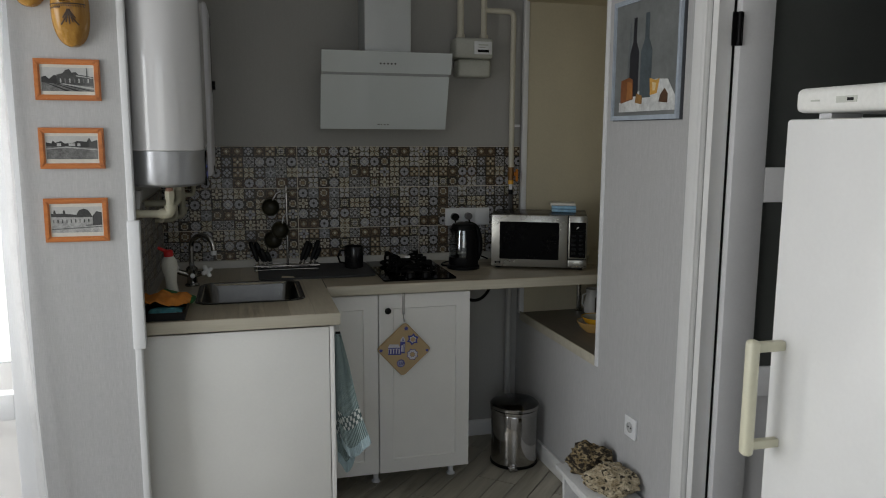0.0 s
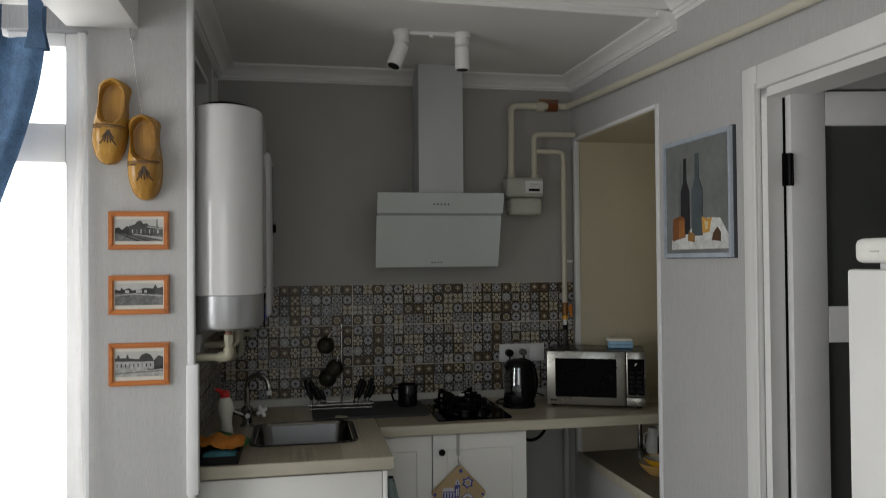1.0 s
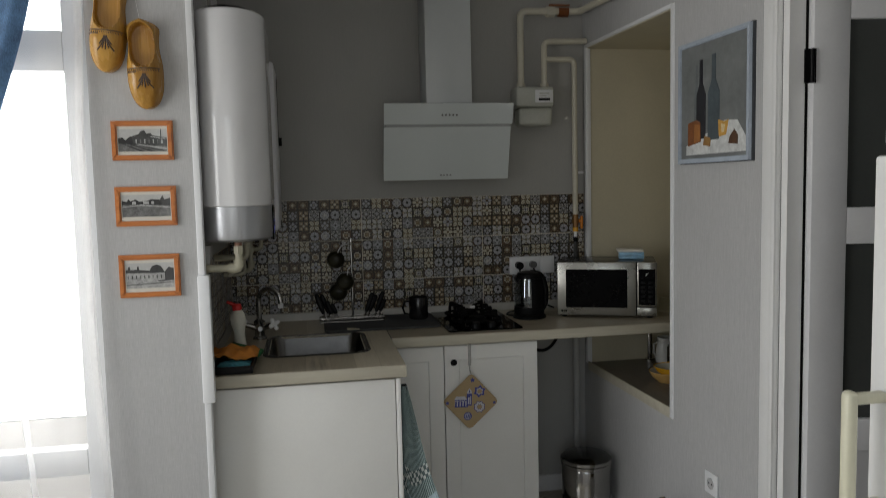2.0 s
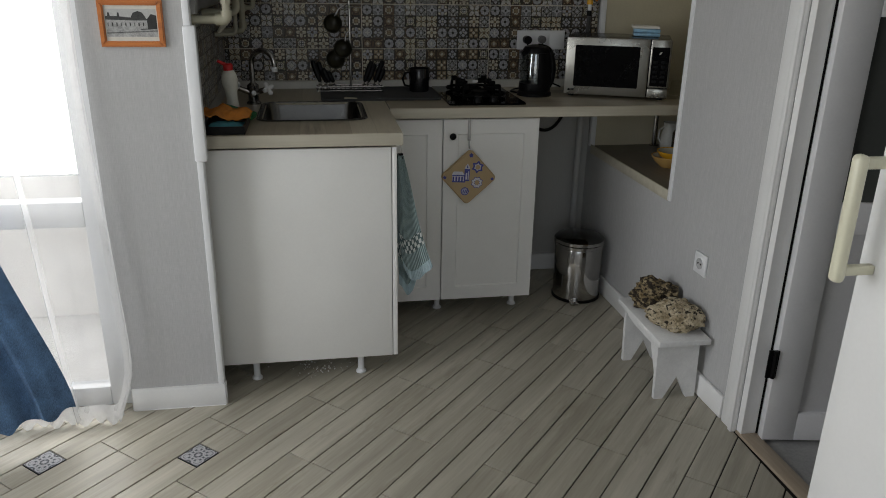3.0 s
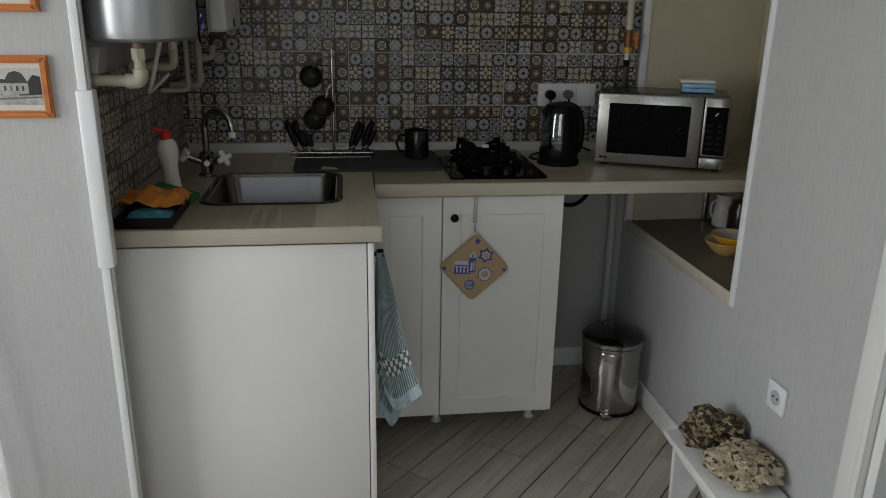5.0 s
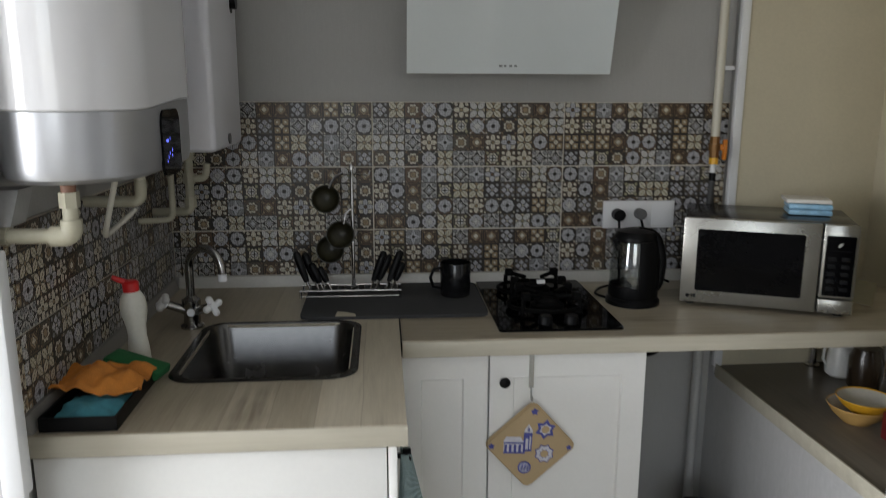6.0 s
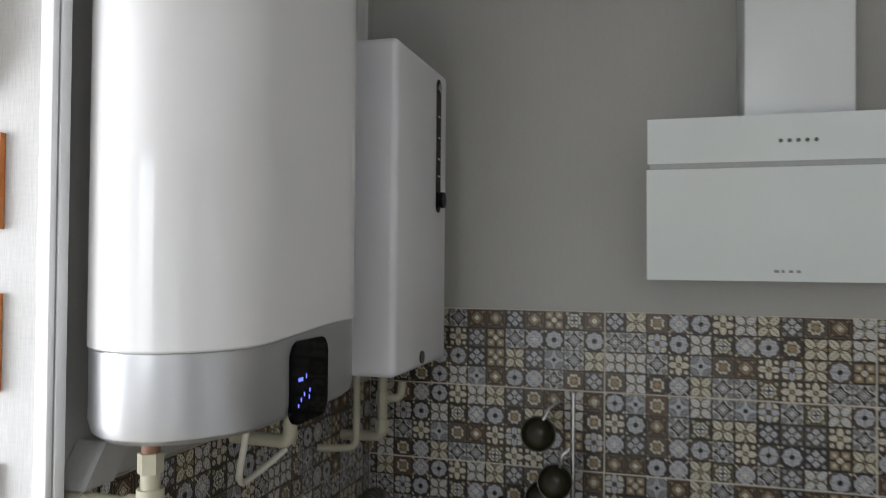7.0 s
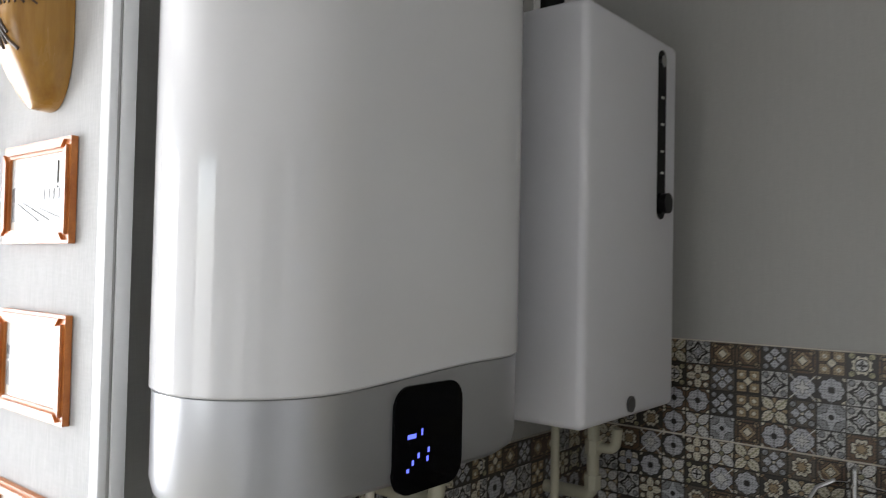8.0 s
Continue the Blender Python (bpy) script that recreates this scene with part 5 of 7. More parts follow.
def photo_layers(t, i, x0, x1, z0, z1, y):
    """The old view itself, in flat tones: 0 a station with rails, 1 a wide field, 2 a long house with a domed middle."""
    step = [0]
    def tone(name, pts, mat):
        step[0] += 1
        part(name, prism([(x0 + (x1 - x0) * a, z0 + (z1 - z0) * b) for a, b in pts], y - 0.0002 - 0.00012 * step[0], y, "y"), mat, t)
    def rect(name, a, b, c, d, mat):
        tone(name, [(a, c), (b, c), (b, d), (a, d)], mat)
    rect("printed_sky", 0.02, 0.98, 0.16, 0.90, SKY_)
    if i == 0:
        rect("printed_ground", 0.02, 0.98, 0.12, 0.40, MID_)
        tone("printed_tree_line", [(0.02, 0.40), (0.02, 0.58), (0.10, 0.62), (0.16, 0.52), (0.26, 0.66), (0.33, 0.60), (0.33, 0.36)], INKY)
        tone("printed_station", [(0.30, 0.36), (0.30, 0.66), (0.42, 0.72), (0.46, 0.82), (0.54, 0.86), (0.58, 0.74), (0.66, 0.76), (0.70, 0.68), (0.98, 0.60), (0.98, 0.30), (0.6, 0.34)], DIM_)
        for k in range(7):
            rect("printed_window", 0.36 + 0.085 * k, 0.385 + 0.085 * k, 0.40, 0.54, MID_ if k % 2 else PALE_)
        tone("printed_eaves", [(0.66, 0.62), (0.98, 0.545), (0.98, 0.575), (0.66, 0.655)], PALE_)
        rect("printed_mast", 0.855, 0.87, 0.5, 0.90, DIM_)
        for a, b in ((0.10, 0.46), (0.22, 0.66), (0.30, 0.92)):
            tone("printed_rail", [(a, 0.38), (a + 0.03, 0.38), (b + 0.09, 0.12), (b, 0.12)], INKY)
        tone("printed_platform", [(0.36, 0.36), (0.98, 0.18), (0.98, 0.24), (0.42, 0.38)], PALE_)
    elif i == 1:
        rect("printed_field", 0.02, 0.98, 0.14, 0.60, MID_)
        tone("printed_tree_line", [(0.02, 0.56), (0.02, 0.70), (0.12, 0.66), (0.15, 0.76), (0.19, 0.68), (0.30, 0.74), (0.36, 0.66), (0.52, 0.68), (0.60, 0.74), (0.78, 0.72), (0.83, 0.86), (0.87, 0.72), (0.98, 0.78), (0.98, 0.50), (0.7, 0.54)], INKY)
        for a, b in ((0.22, 0.30), (0.44, 0.56), (0.60, 0.66)):
            rect("printed_house", a, b, 0.57, 0.665, PALE_)
        tone("printed_road", [(0.02, 0.49), (0.40, 0.56), (0.98, 0.46), (0.98, 0.43), (0.40, 0.52), (0.02, 0.46)], PALE_)
    else:
        rect("printed_square", 0.02, 0.98, 0.12, 0.36, PALE_)
        tone("printed_tree_line", [(0.66, 0.32), (0.66, 0.66), (0.80, 0.62), (0.88, 0.76), (0.98, 0.72), (0.98, 0.34)], INKY)
        rect("printed_front", 0.02, 0.80, 0.35, 0.60, PALE_)
        tone("printed_roof", [(0.02, 0.60), (0.02, 0.70), (0.06, 0.70), (0.07, 0.80), (0.10, 0.80), (0.11, 0.70), (0.24, 0.70), (0.25, 0.80), (0.28, 0.80), (0.29, 0.69), (0.50, 0.66), (0.50, 0.58)], DIM_)
        tone("printed_dome", [(0.50, 0.58), (0.50, 0.68), (0.55, 0.80), (0.64, 0.84), (0.72, 0.80), (0.77, 0.68), (0.80, 0.58)], DIM_)
        for k in range(9):
            rect("printed_window", 0.05 + 0.083 * k, 0.072 + 0.083 * k, 0.42, 0.52, DIM_ if k % 3 else MID_)
        tone("printed_track", [(0.02, 0.24), (0.98, 0.30), (0.98, 0.275), (0.02, 0.21)], MID_)


def framed(name, x0, x1, z0, z1, y, w, d, material, inner, label, art):
    """A frame of four mitred bars round a print."""
    t = thing(name, ((x0 + x1) / 2, y, z0), label, "picture")
    def bar(p):
        bm = bmesh.new()
        bm_prism(bm, p, y - d, y - 0.001, "y")
        es = [e for e in bm.edges if abs(e.verts[0].co.y - (y - d)) < 1e-5 and abs(e.verts[1].co.y - (y - d)) < 1e-5]
        bmesh.ops.bevel(bm, geom=es, offset=min(0.004, w * 0.25), segments=2, affect="EDGES")
        part("frame_bar", bm, material, t)
    e = 0.0004
    bar([(x0, z1), (x1, z1), (x1 - w, z1 - w), (x0 + w, z1 - w)])
    bar([(x0, z0), (x0 + w, z0 + w), (x1 - w, z0 + w), (x1, z0)])
    bar([(x0, z0 + e), (x0, z1 - e), (x0 + w, z1 - w - e), (x0 + w, z0 + w + e)])
    bar([(x1, z0 + e), (x1 - w, z0 + w + e), (x1 - w, z1 - w - e), (x1, z1 - e)])
    bm = box(-(x1 - x0) / 2 + w, (x1 - x0) / 2 - w, -d * 0.45, -0.002, -(z1 - z0) / 2 + w, (z1 - z0) / 2 - w)
    ob = new("print", mesh_of("print", bm, art))
    ob.parent = t
    ob.location = (0, 0, (z1 - z0) / 2)
    tagged(ob, inner)
    return t


for i, (z0, z1, what) in enumerate(((1.697, 1.820, "a station"), (1.490, 1.615, "a town square"), (1.263, 1.399, "a domed house"))):
    pic = framed("framed_photo", -0.849, -0.665, z0, z1, YP, 0.0165, 0.013, ORANGEWOOD, "old black-and-white photograph", "orange wooden frame with an old photo of " + what, PAPER)
    photo_layers(pic, i, -0.849 + 0.0165, -0.665 - 0.0165, z0 + 0.0165, z1 - 0.0165, YP - 0.013 * 0.45)

CLOG = wood("varnished_poplar", (0.27, 0.125, 0.018), (0.60, 0.335, 0.07), "z", 0.26, 0.8, 0.1)
INK = plain("burnt_line", (0.05, 0.025, 0.01), 0.6)


def clog(name, m):
    """A wooden shoe seen from above, hanging toe down: a hollow heel half and a domed, pointed toe."""
    t = thing(name, tuple(m.translation), "varnished yellow wooden clog with a burnt flower hanging on the pillar", "clog", "pair of clogs", turn=[math.degrees(a) for a in m.to_euler()])
    t["own"] = 1
    Ln, nt, nu = 0.270, 72, 36
    def width(f):
        return 0.053 * (max(0.0, 1 - (max(0, 0.13 - f) / 0.13) ** 2.2) ** 0.5) * (1 - 0.14 * math.sin(math.pi * min(1, f / 0.55)) ** 2 * (f < 0.55)) * (max(0.0, 1 - (max(0, f - 0.60) / 0.4005) ** 2.5)) ** 0.44
    def height(f):
        return 0.048 + 0.018 * math.exp(-((f - 0.62) / 0.2) ** 2) - 0.024 * max(0, (f - 0.72) / 0.28) ** 1.8
    def surf(f, u):
        w = width(f)
        h = height(f) * (1 - abs(u) ** 3.2) ** 0.5
        q = math.hypot((f - 0.285) / 0.245, u / 0.80)
        k = min(1, max(0, (q - 0.93) / 0.11))
        k = k * k * (3 - 2 * k)
        rim = 0.004 * math.exp(-((q - 1.1) / 0.08) ** 2)
        return Vector((u * w, -(0.012 + (h - 0.012) * k if h > 0.012 else h) - rim * (h > 0.02), -f * Ln))
    bm = bmesh.new()
    grid = [[bm.verts.new(surf(0.0005 + 0.999 * (0.5 - 0.5 * math.cos(math.pi * j / nt)), math.sin(math.pi * (i / nu - 0.5)))) for i in range(nu + 1)] for j in range(nt + 1)]
    for r0, r1 in zip(grid, grid[1:]):
        for i in range(nu):
            bm.faces.new((r0[i], r0[i + 1], r1[i + 1], r1[i]))
    bm.faces.new([v for v in grid[0]][::-1])
    bm.faces.new(grid[-1])
    for r0, r1 in zip(grid, grid[1:]):
        bm.faces.new((r0[0], r1[0], r1[-1], r0[-1]))
    part("shoe", bm, CLOG, t)
    bm = bmesh.new()
    for pts in ([(0.56, u / 10) for u in range(-9, 10)], [(0.60, u / 10) for u in range(-9, -2)]):
        bm_tube(bm, [surf(f, u) - Vector((0, 0.0003, 0)) for f, u in pts], 0.0019, 6)
    for k in range(5):
        a = -0.9 + 0.45 * k
        bm_tube(bm, [surf(0.60 + s * 0.15 * math.cos(a) + 0.02, 0.1 + s * 0.42 * math.sin(a)) - Vector((0, 0.0003, 0)) for s in (0, 0.3, 0.6, 0.85, 1)], 0.0021, 6)
    for k in range(-7, 8):
        bm_tube(bm, [surf(0.575, k / 8.5) - Vector((0, 0.0003, 0)), surf(0.592, k / 8.5 + 0.05) - Vector((0, 0.0003, 0))], 0.0013, 6)
    for sd in (-1, 1):
        bm_tube(bm, [surf(0.62 + 0.16 * q, 0.1 + sd * (0.06 + 0.42 * q * q)) - Vector((0, 0.0003, 0)) for q in (0, 0.25, 0.5, 0.75, 1)], 0.0023, 6)
    part("burnt_motif", bm, INK, t, "burnt flower drawing")


clog("clog", pose(-0.826, YP - 0.001, 2.237, 0, 0, 0) @ pose(0, 0, 0, 0, 5, 0))
clog("clog", pose(-0.741, YP - 0.001, 2.125, 0, 0, 0) @ pose(0, 0, 0, 0, -1.5, 0))
hk = thing("hook_and_wire", (-0.781, YP - 0.012, 2.38), "small steel hook in the beam with a thin wire", "hook")
part("hook", tube(bend([(-0.781, YP - 0.012, 2.4075), (-0.781, YP - 0.012, 2.375), (-0.775, YP - 0.012, 2.368), (-0.770, YP - 0.012, 2.378)], 0.004), 0.0028, 8), STEEL, hk)
part("wire", tube([(-0.778, YP - 0.010, 2.37), (-0.765, YP - 0.006, 2.25), (-0.745, YP - 0.006, 2.12)], 0.0007, 6), WHITE, hk)

# ---- still life on the niche wall ----
def painting():
    t = thing("still_life_painting", (XR, -1.218, 1.657), "painted still life of two bottles in a silver-blue frame", "painting", turn=(0, 0, -90))
    W, H = 0.447, 0.437
    FR = plain("silver_blue_frame", (0.54, 0.61, 0.70), 0.2, 0.3, vary=0.12, scale=20)
    w, d = 0.012, 0.024
    def bar(p):
        part("frame_bar", prism(p, -d, -0.001, "y"), FR, t)
    x0, x1, z0, z1 = -W / 2, W / 2, 0, H
    bar([(x0, z1), (x1, z1), (x1 - w, z1 - w), (x0 + w, z1 - w)])
    bar([(x0, z0), (x0 + w, z0 + w), (x1 - w, z0 + w), (x1, z0)])
    bar([(x0, z0 + .0005), (x0, z1 - .0005), (x0 + w, z1 - w - .0005), (x0 + w, z0 + w + .0005)])
    bar([(x1, z0 + .0005), (x1 - w, z0 + w + .0005), (x1 - w, z1 - w - .0005), (x1, z1 - .0005)])
    part("frame_step", prism(rounded(x0 + w - 0.002, x1 - w + 0.002, z0 + w - 0.002, z1 - w + 0.002, 0.001, 1), -0.016, -0.002, "y"), plain("painted_grey_ground", (0.17, 0.18, 0.178), 0.5, vary=0.25, scale=8, fine=40), t, "brushed grey background")
    # slightly larger dark box: draws the frame's dark sides and the shadow round them
    part("frame_back", box(x0 - 0.003, x1 + 0.003, -0.012, -0.0008, z0 - 0.003, z1 + 0.003), plain("dark_frame_shadow_rim", (0.06, 0.065, 0.075), 0.5), t, "dark rim drawn for the frame's dark sides and shadow edge")
    part("frame_lip", prism([(x0 + w, z0 + w), (x1 - w, z0 + w), (x1 - w, z0 + w + 0.004), (x0 + w, z0 + w + 0.004)], -0.021, -0.0165, "y"), FR, t)
    part("frame_lip", prism([(x0 + w, z1 - w - 0.004), (x1 - w, z1 - w - 0.004), (x1 - w, z1 - w), (x0 + w, z1 - w)], -0.021, -0.0165, "y"), FR, t)
    def dab(name, pts, col, y=-0.0172, vary=0.3):
        part(name, prism([(a - W / 2, b) for a, b in pts], y, -0.0155, "y"), plain("oil_" + name, col, 0.45, vary=vary, scale=25, fine=90), t)
    dab("painted_cloth", [(0.05, 0.03), (0.43, 0.03), (0.43, 0.07), (0.375, 0.135), (0.30, 0.14), (0.18, 0.10), (0.05, 0.065)], (0.62, 0.63, 0.62), -0.0168)
    def bottle(x, z, w_, h, s=1):
        return [(x - w_, z), (x + w_, z), (x + w_, z + h * 0.56), (x + w_ * 0.35, z + h * 0.70), (x + w_ * 0.32, z + h), (x - w_ * 0.32, z + h), (x - w_ * 0.35, z + h * 0.70), (x - w_, z + h * 0.56)]
    dab("painted_bottle_dark", bottle(0.150, 0.085, 0.030, 0.280), (0.02, 0.02, 0.025), -0.0176)
    dab("painted_bottle_blue", bottle(0.232, 0.078, 0.036, 0.295), (0.075, 0.095, 0.105), -0.0180)
    dab("painted_shade", bottle(0.118, 0.11, 0.014, 0.24), (0.13, 0.145, 0.15), -0.0170)
    dab("painted_jar", [(0.062, 0.062), (0.150, 0.075), (0.148, 0.145), (0.12, 0.155), (0.064, 0.145)], (0.21, 0.075, 0.025), -0.0184)
    dab("painted_jar_light", [(0.105, 0.072), (0.146, 0.078), (0.144, 0.135), (0.11, 0.140)], (0.34, 0.14, 0.04), -0.0186)
    dab("painted_cube", [(0.168, 0.062), (0.212, 0.055), (0.215, 0.085), (0.175, 0.095)], (0.30, 0.16, 0.05), -0.0186)
    dab("painted_cup", [(0.268, 0.085), (0.31, 0.09), (0.325, 0.14), (0.30, 0.135), (0.262, 0.145)], (0.62, 0.34, 0.07), -0.0182)
    dab("painted_cup_light", [(0.285, 0.10), (0.30, 0.10), (0.305, 0.125), (0.28, 0.13)], (0.75, 0.60, 0.35), -0.0184)
    dab("painted_cube_dark", [(0.325, 0.06), (0.378, 0.055), (0.38, 0.085), (0.36, 0.105), (0.335, 0.085)], (0.10, 0.05, 0.025), -0.0184)


painting()


def socket(name, at, turn, label, n=1):
    t = thing(name, at, label, "socket", turn=turn)
    part("plate", box(-0.041 * n, 0.041 * n, -0.010, -0.0005, -0.041, 0.041, bevel=0.003), PLASTIC, t)
    return t


s1 = socket("wall_socket", (XR, -1.212, 0.489), (0, 0, -90), "white single wall socket above the bench")
bm = bmesh.new()
bm_lathe(bm, [(0.021, 0), (0.021, 0.002), (0.018, 0.003), (0.017, -0.0005), (0.001, -0.0005)], (0, 0, 0), 24)
bmesh.ops.transform(bm, matrix=pose(0, -0.0102, 0, 90), verts=bm.verts[:])
part("insert", bm, plain("socket_insert", (0.45, 0.45, 0.45), 0.4), s1)
for x in (-0.0095, 0.0095):
    part("hole", cyl((x, -0.0105, 0), (x, -0.0125, 0), 0.003), BLACK, s1)

s2 = thing("triple_socket", (0.852, -0.01, 1.186), "white triple socket plate with two plugs", "socket")
part("plate", box(0.735, 0.969, -0.020, -0.0085, 1.142, 1.230, bevel=0.003), PLASTIC, s2)
part("cover_plate", box(0.893, 0.962, -0.0225, -0.0203, 1.150, 1.222, bevel=0.002), PLASTIC, s2)
part("plug", cyl((0.780, -0.0205, 1.188), (0.780, -0.052, 1.188), 0.019), BLACK, s2, "black plug")
part("plug", cyl((0.852, -0.0205, 1.190), (0.852, -0.048, 1.190), 0.0175), plain("grey_plug", (0.12, 0.12, 0.12), 0.4), s2, "grey plug")
part("cord", tube(bend([(0.780, -0.045, 1.172), (0.782, -0.05, 1.10), (0.785, -0.06, WT1 + 0.006), (0.70, -0.12, WT1 + 0.006), (0.665, -0.19, WT1 + 0.006), (0.70, -0.24, WT1 + 0.006)], 0.03), 0.004, 8), BLACK, s2)
part("cord", tube(bend([(0.852, -0.043, 1.175), (0.866, -0.05, 1.12), (0.88, -0.06, 1.0), (0.95, -0.06, WT1 + 0.006)], 0.03), 0.004, 8), BLACK, s2)

# ---- on the worktop ----
mat_ = thing("drying_mat", (0.05, -0.2, WT1), "dark grey microfibre drying mat with a pale care label", "drying mat")
part("mat", prism(rounded(-0.20, 0.318, -0.385, -0.035, 0.03), WT1 + 0.0005, WT1 + 0.010), plain("dark_grey_microfibre", (0.045, 0.046, 0.048), 0.95, bump=0.6, fine=700), mat_)
part("care_label", prism([(-0.104, -0.384), (-0.048, -0.386), (-0.050, -0.366), (-0.078, -0.346), (-0.100, -0.340)], WT1 + 0.0102, WT1 + 0.0112), plain("cream_label", (0.55, 0.50, 0.38), 0.8), mat_)

rk = thing("utensil_rack", (-0.06, -0.17, WT1 + 0.01), "chrome wire rack with an upright hanging pole", "utensil rack")
ZR = WT1 + 0.0105
bm = bmesh.new()
for y in (-0.20, -0.13):
    bm_tube(bm, [(-0.218, y, ZR + 0.022), (0.080, y, ZR + 0.022)], 0.003, 8)
    bm_tube(bm, [(-0.218, y, ZR + 0.005), (0.080, y, ZR + 0.005)], 0.002, 8)
for i in range(15):
    x = -0.21 + 0.28 * i / 14
    bm_tube(bm, [(x, -0.20, ZR + 0.022), (x + 0.004, -0.165, ZR + 0.006), (x, -0.13, ZR + 0.022)], 0.0016, 6)
part("wire_grid", bm, CHROME, rk)
for x in (-0.215, 0.077):
    for y in (-0.20, -0.13):
        part("foot", cyl((x, y, ZR), (x, y, ZR + 0.022), 0.004), CHROME, rk)
part("pole", cyl((-0.062, -0.135, ZR + 0.004), (-0.062, -0.135, 1.352), 0.006), CHROME, rk)
part("pole_tip", lathe([(0.0075, 0), (0.0075, 0.006), (0.001, 0.012)], (-0.062, -0.135, 1.352), 14), CHROME, rk)
bm = bmesh.new()
for a in (0, 1.6, 3.1, 4.7):
    bm_tube(bm, bend([(-0.062, -0.135, 1.335), (-0.062 + 0.05 * math.cos(a), -0.135 + 0.03 * math.sin(a), 1.33), (-0.062 + 0.055 * math.cos(a), -0.135 + 0.035 * math.sin(a), 1.345)], 0.006), 0.0018, 6)
part("hooks", bm, CHROME, rk)


def ladle(x, y, z, r, tip):
    """A dark round kitchen tool hanging by its short handle."""
    t = thing("hanging_ladle", (x, y, z), "dark nylon kitchen ladle hanging from the rack pole", "ladle", "utensils on the rack")
    bm = bmesh.new()
    bm_lathe(bm, [(r * 0.25, -0.016), (r * 0.7, -0.012), (r * 0.93, 0.0), (r, 0.012), (r * 0.95, 0.012), (r * 0.86, 0.0), (r * 0.6, -0.009), (0.001, -0.012)], (0, 0, 0), 28)
    bmesh.ops.transform(bm, matrix=pose(x, y, z, 78, 10, 0), verts=bm.verts[:])
    part("bowl", bm, plain("dark_smoky_nylon", (0.022, 0.020, 0.010), 0.30, vary=0.5, scale=30, gloss=0.25), t)
    part("stem", tube([(x + 0.01, y - 0.005, z + r * 0.8), (x + tip * 0.5, y, z + r + 0.02), (x + tip, y + 0.01, z + r + 0.035)], 0.004, 8), CHROME, t)


ladle(-0.136, -0.170, 1.265, 0.041, 0.05)
ladle(-0.096, -0.175, 1.160, 0.041, 0.03)
ladle(-0.128, -0.150, 1.112, 0.042, 0.05)


def cutlery(x, lean, tip, size, fork):
    """A black-handled piece standing head down in the rack, leaning outwards; forks show bright stems."""
    t = thing("table_fork" if fork else "table_knife", (x, -0.165 + tip, ZR + 0.008), "black-handled fork leaning in the wire rack" if fork else "black-handled knife leaning in the wire rack", "cutlery", "utensils on the rack", turn=(-6, lean, 0))
    bm = bmesh.new()
    bm_tube(bm, [(0, 0, 0), (0.001, 0, 0.016), (0, 0, 0.038)], 0.0022 if fork else 0.0035, 8)
    part("stem", bm, CHROME, t)
    bm = bmesh.new()
    bm_tube(bm, [(0, 0, 0.034 + size * q) for q in (0, 0.15, 0.35, 0.6, 0.8, 0.93, 1.0)], lambda q: 0.0045 + 0.0074 * math.sin(math.pi * min(1, 0.12 + 0.72 * q)) - 0.0035 * max(0, q - 0.85) / 0.15, 10)
    bmesh.ops.scale(bm, vec=(1, 0.6, 1), verts=bm.verts[:])
    part("handle", bm, BLACK, t)


for x, lean, tip, size, fork in ((-0.188, -19, 0.0, 0.098, 0), (-0.163, -20, 0.006, 0.094, 0), (-0.146, -24, -0.008, 0.066, 1), (-0.124, -28, 0.004, 0.052, 1),
                                 (-0.014, 21, 0.0, 0.096, 0), (0.002, 23, 0.010, 0.084, 0), (0.032, 22, -0.004, 0.100, 0), (0.050, 24, 0.008, 0.060, 0)):
    cutlery(x, lean, tip, size, fork)

mg = thing("black_mug", (0.242, -0.19, WT1 + 0.01), "black ceramic mug on the drying mat", "mug")
part("cup", lathe([(0.039, 0), (0.044, 0.004), (0.045, 0.05), (0.046, 0.100), (0.045, 0.102), (0.0425, 0.100), (0.040, 0.02), (0.001, 0.016)], (0.242, -0.19, ZR + 0.0005), 32), plain("black_glaze", (0.008, 0.008, 0.009), 0.18), mg)
part("handle", tube([(0.200, -0.19, ZR + 0.084), (0.178, -0.192, ZR + 0.082), (0.167, -0.193, ZR + 0.056), (0.176, -0.192, ZR + 0.028), (0.201, -0.19, ZR + 0.022)], 0.005, 10), BLACK, mg)

kt = thing("electric_kettle", (0.76, -0.265, WT1), "glass electric kettle with a black lid, base and handle", "kettle")
kg = Mat("kettle_glass", 0.03)
kg.b.inputs["Metallic"].default_value = 1.0
kg.color((0.75, 0.77, 0.78, 1))
kc, kx = kg.t.nodes.new("ShaderNodeBsdfTransparent"), kg.t.nodes.new("ShaderNodeMixShader")
kc.inputs[0].default_value, kx.inputs[0].default_value = (0.86, 0.88, 0.88, 1), 0.14
kg.t.links.new(kc.outputs[0], kx.inputs[1]), kg.t.links.new(kg.b.outputs[0], kx.inputs[2])
kg.t.links.new(kx.outputs[0], kg.t.nodes["Material Output"].inputs[0])
part("power_base", lathe([(0.078, 0), (0.078, 0.012), (0.070, 0.020)], (0.76, -0.265, WT1 + 0.0005), 32), BLACK, kt)
part("foot_ring", lathe([(0.070, 0.02), (0.072, 0.028), (0.070, 0.056)], (0.76, -0.265, WT1 + 0.0008), 32), BLACK, kt)
g = part("glass_jug", lathe([(0.069, 0.058), (0.070, 0.09), (0.067, 0.14), (0.060, 0.185), (0.057, 0.187), (0.064, 0.14), (0.067, 0.09), (0.066, 0.060)], (0.76, -0.265, WT1 + 0.0008), 32), kg.m, kt, "clear glass jug")
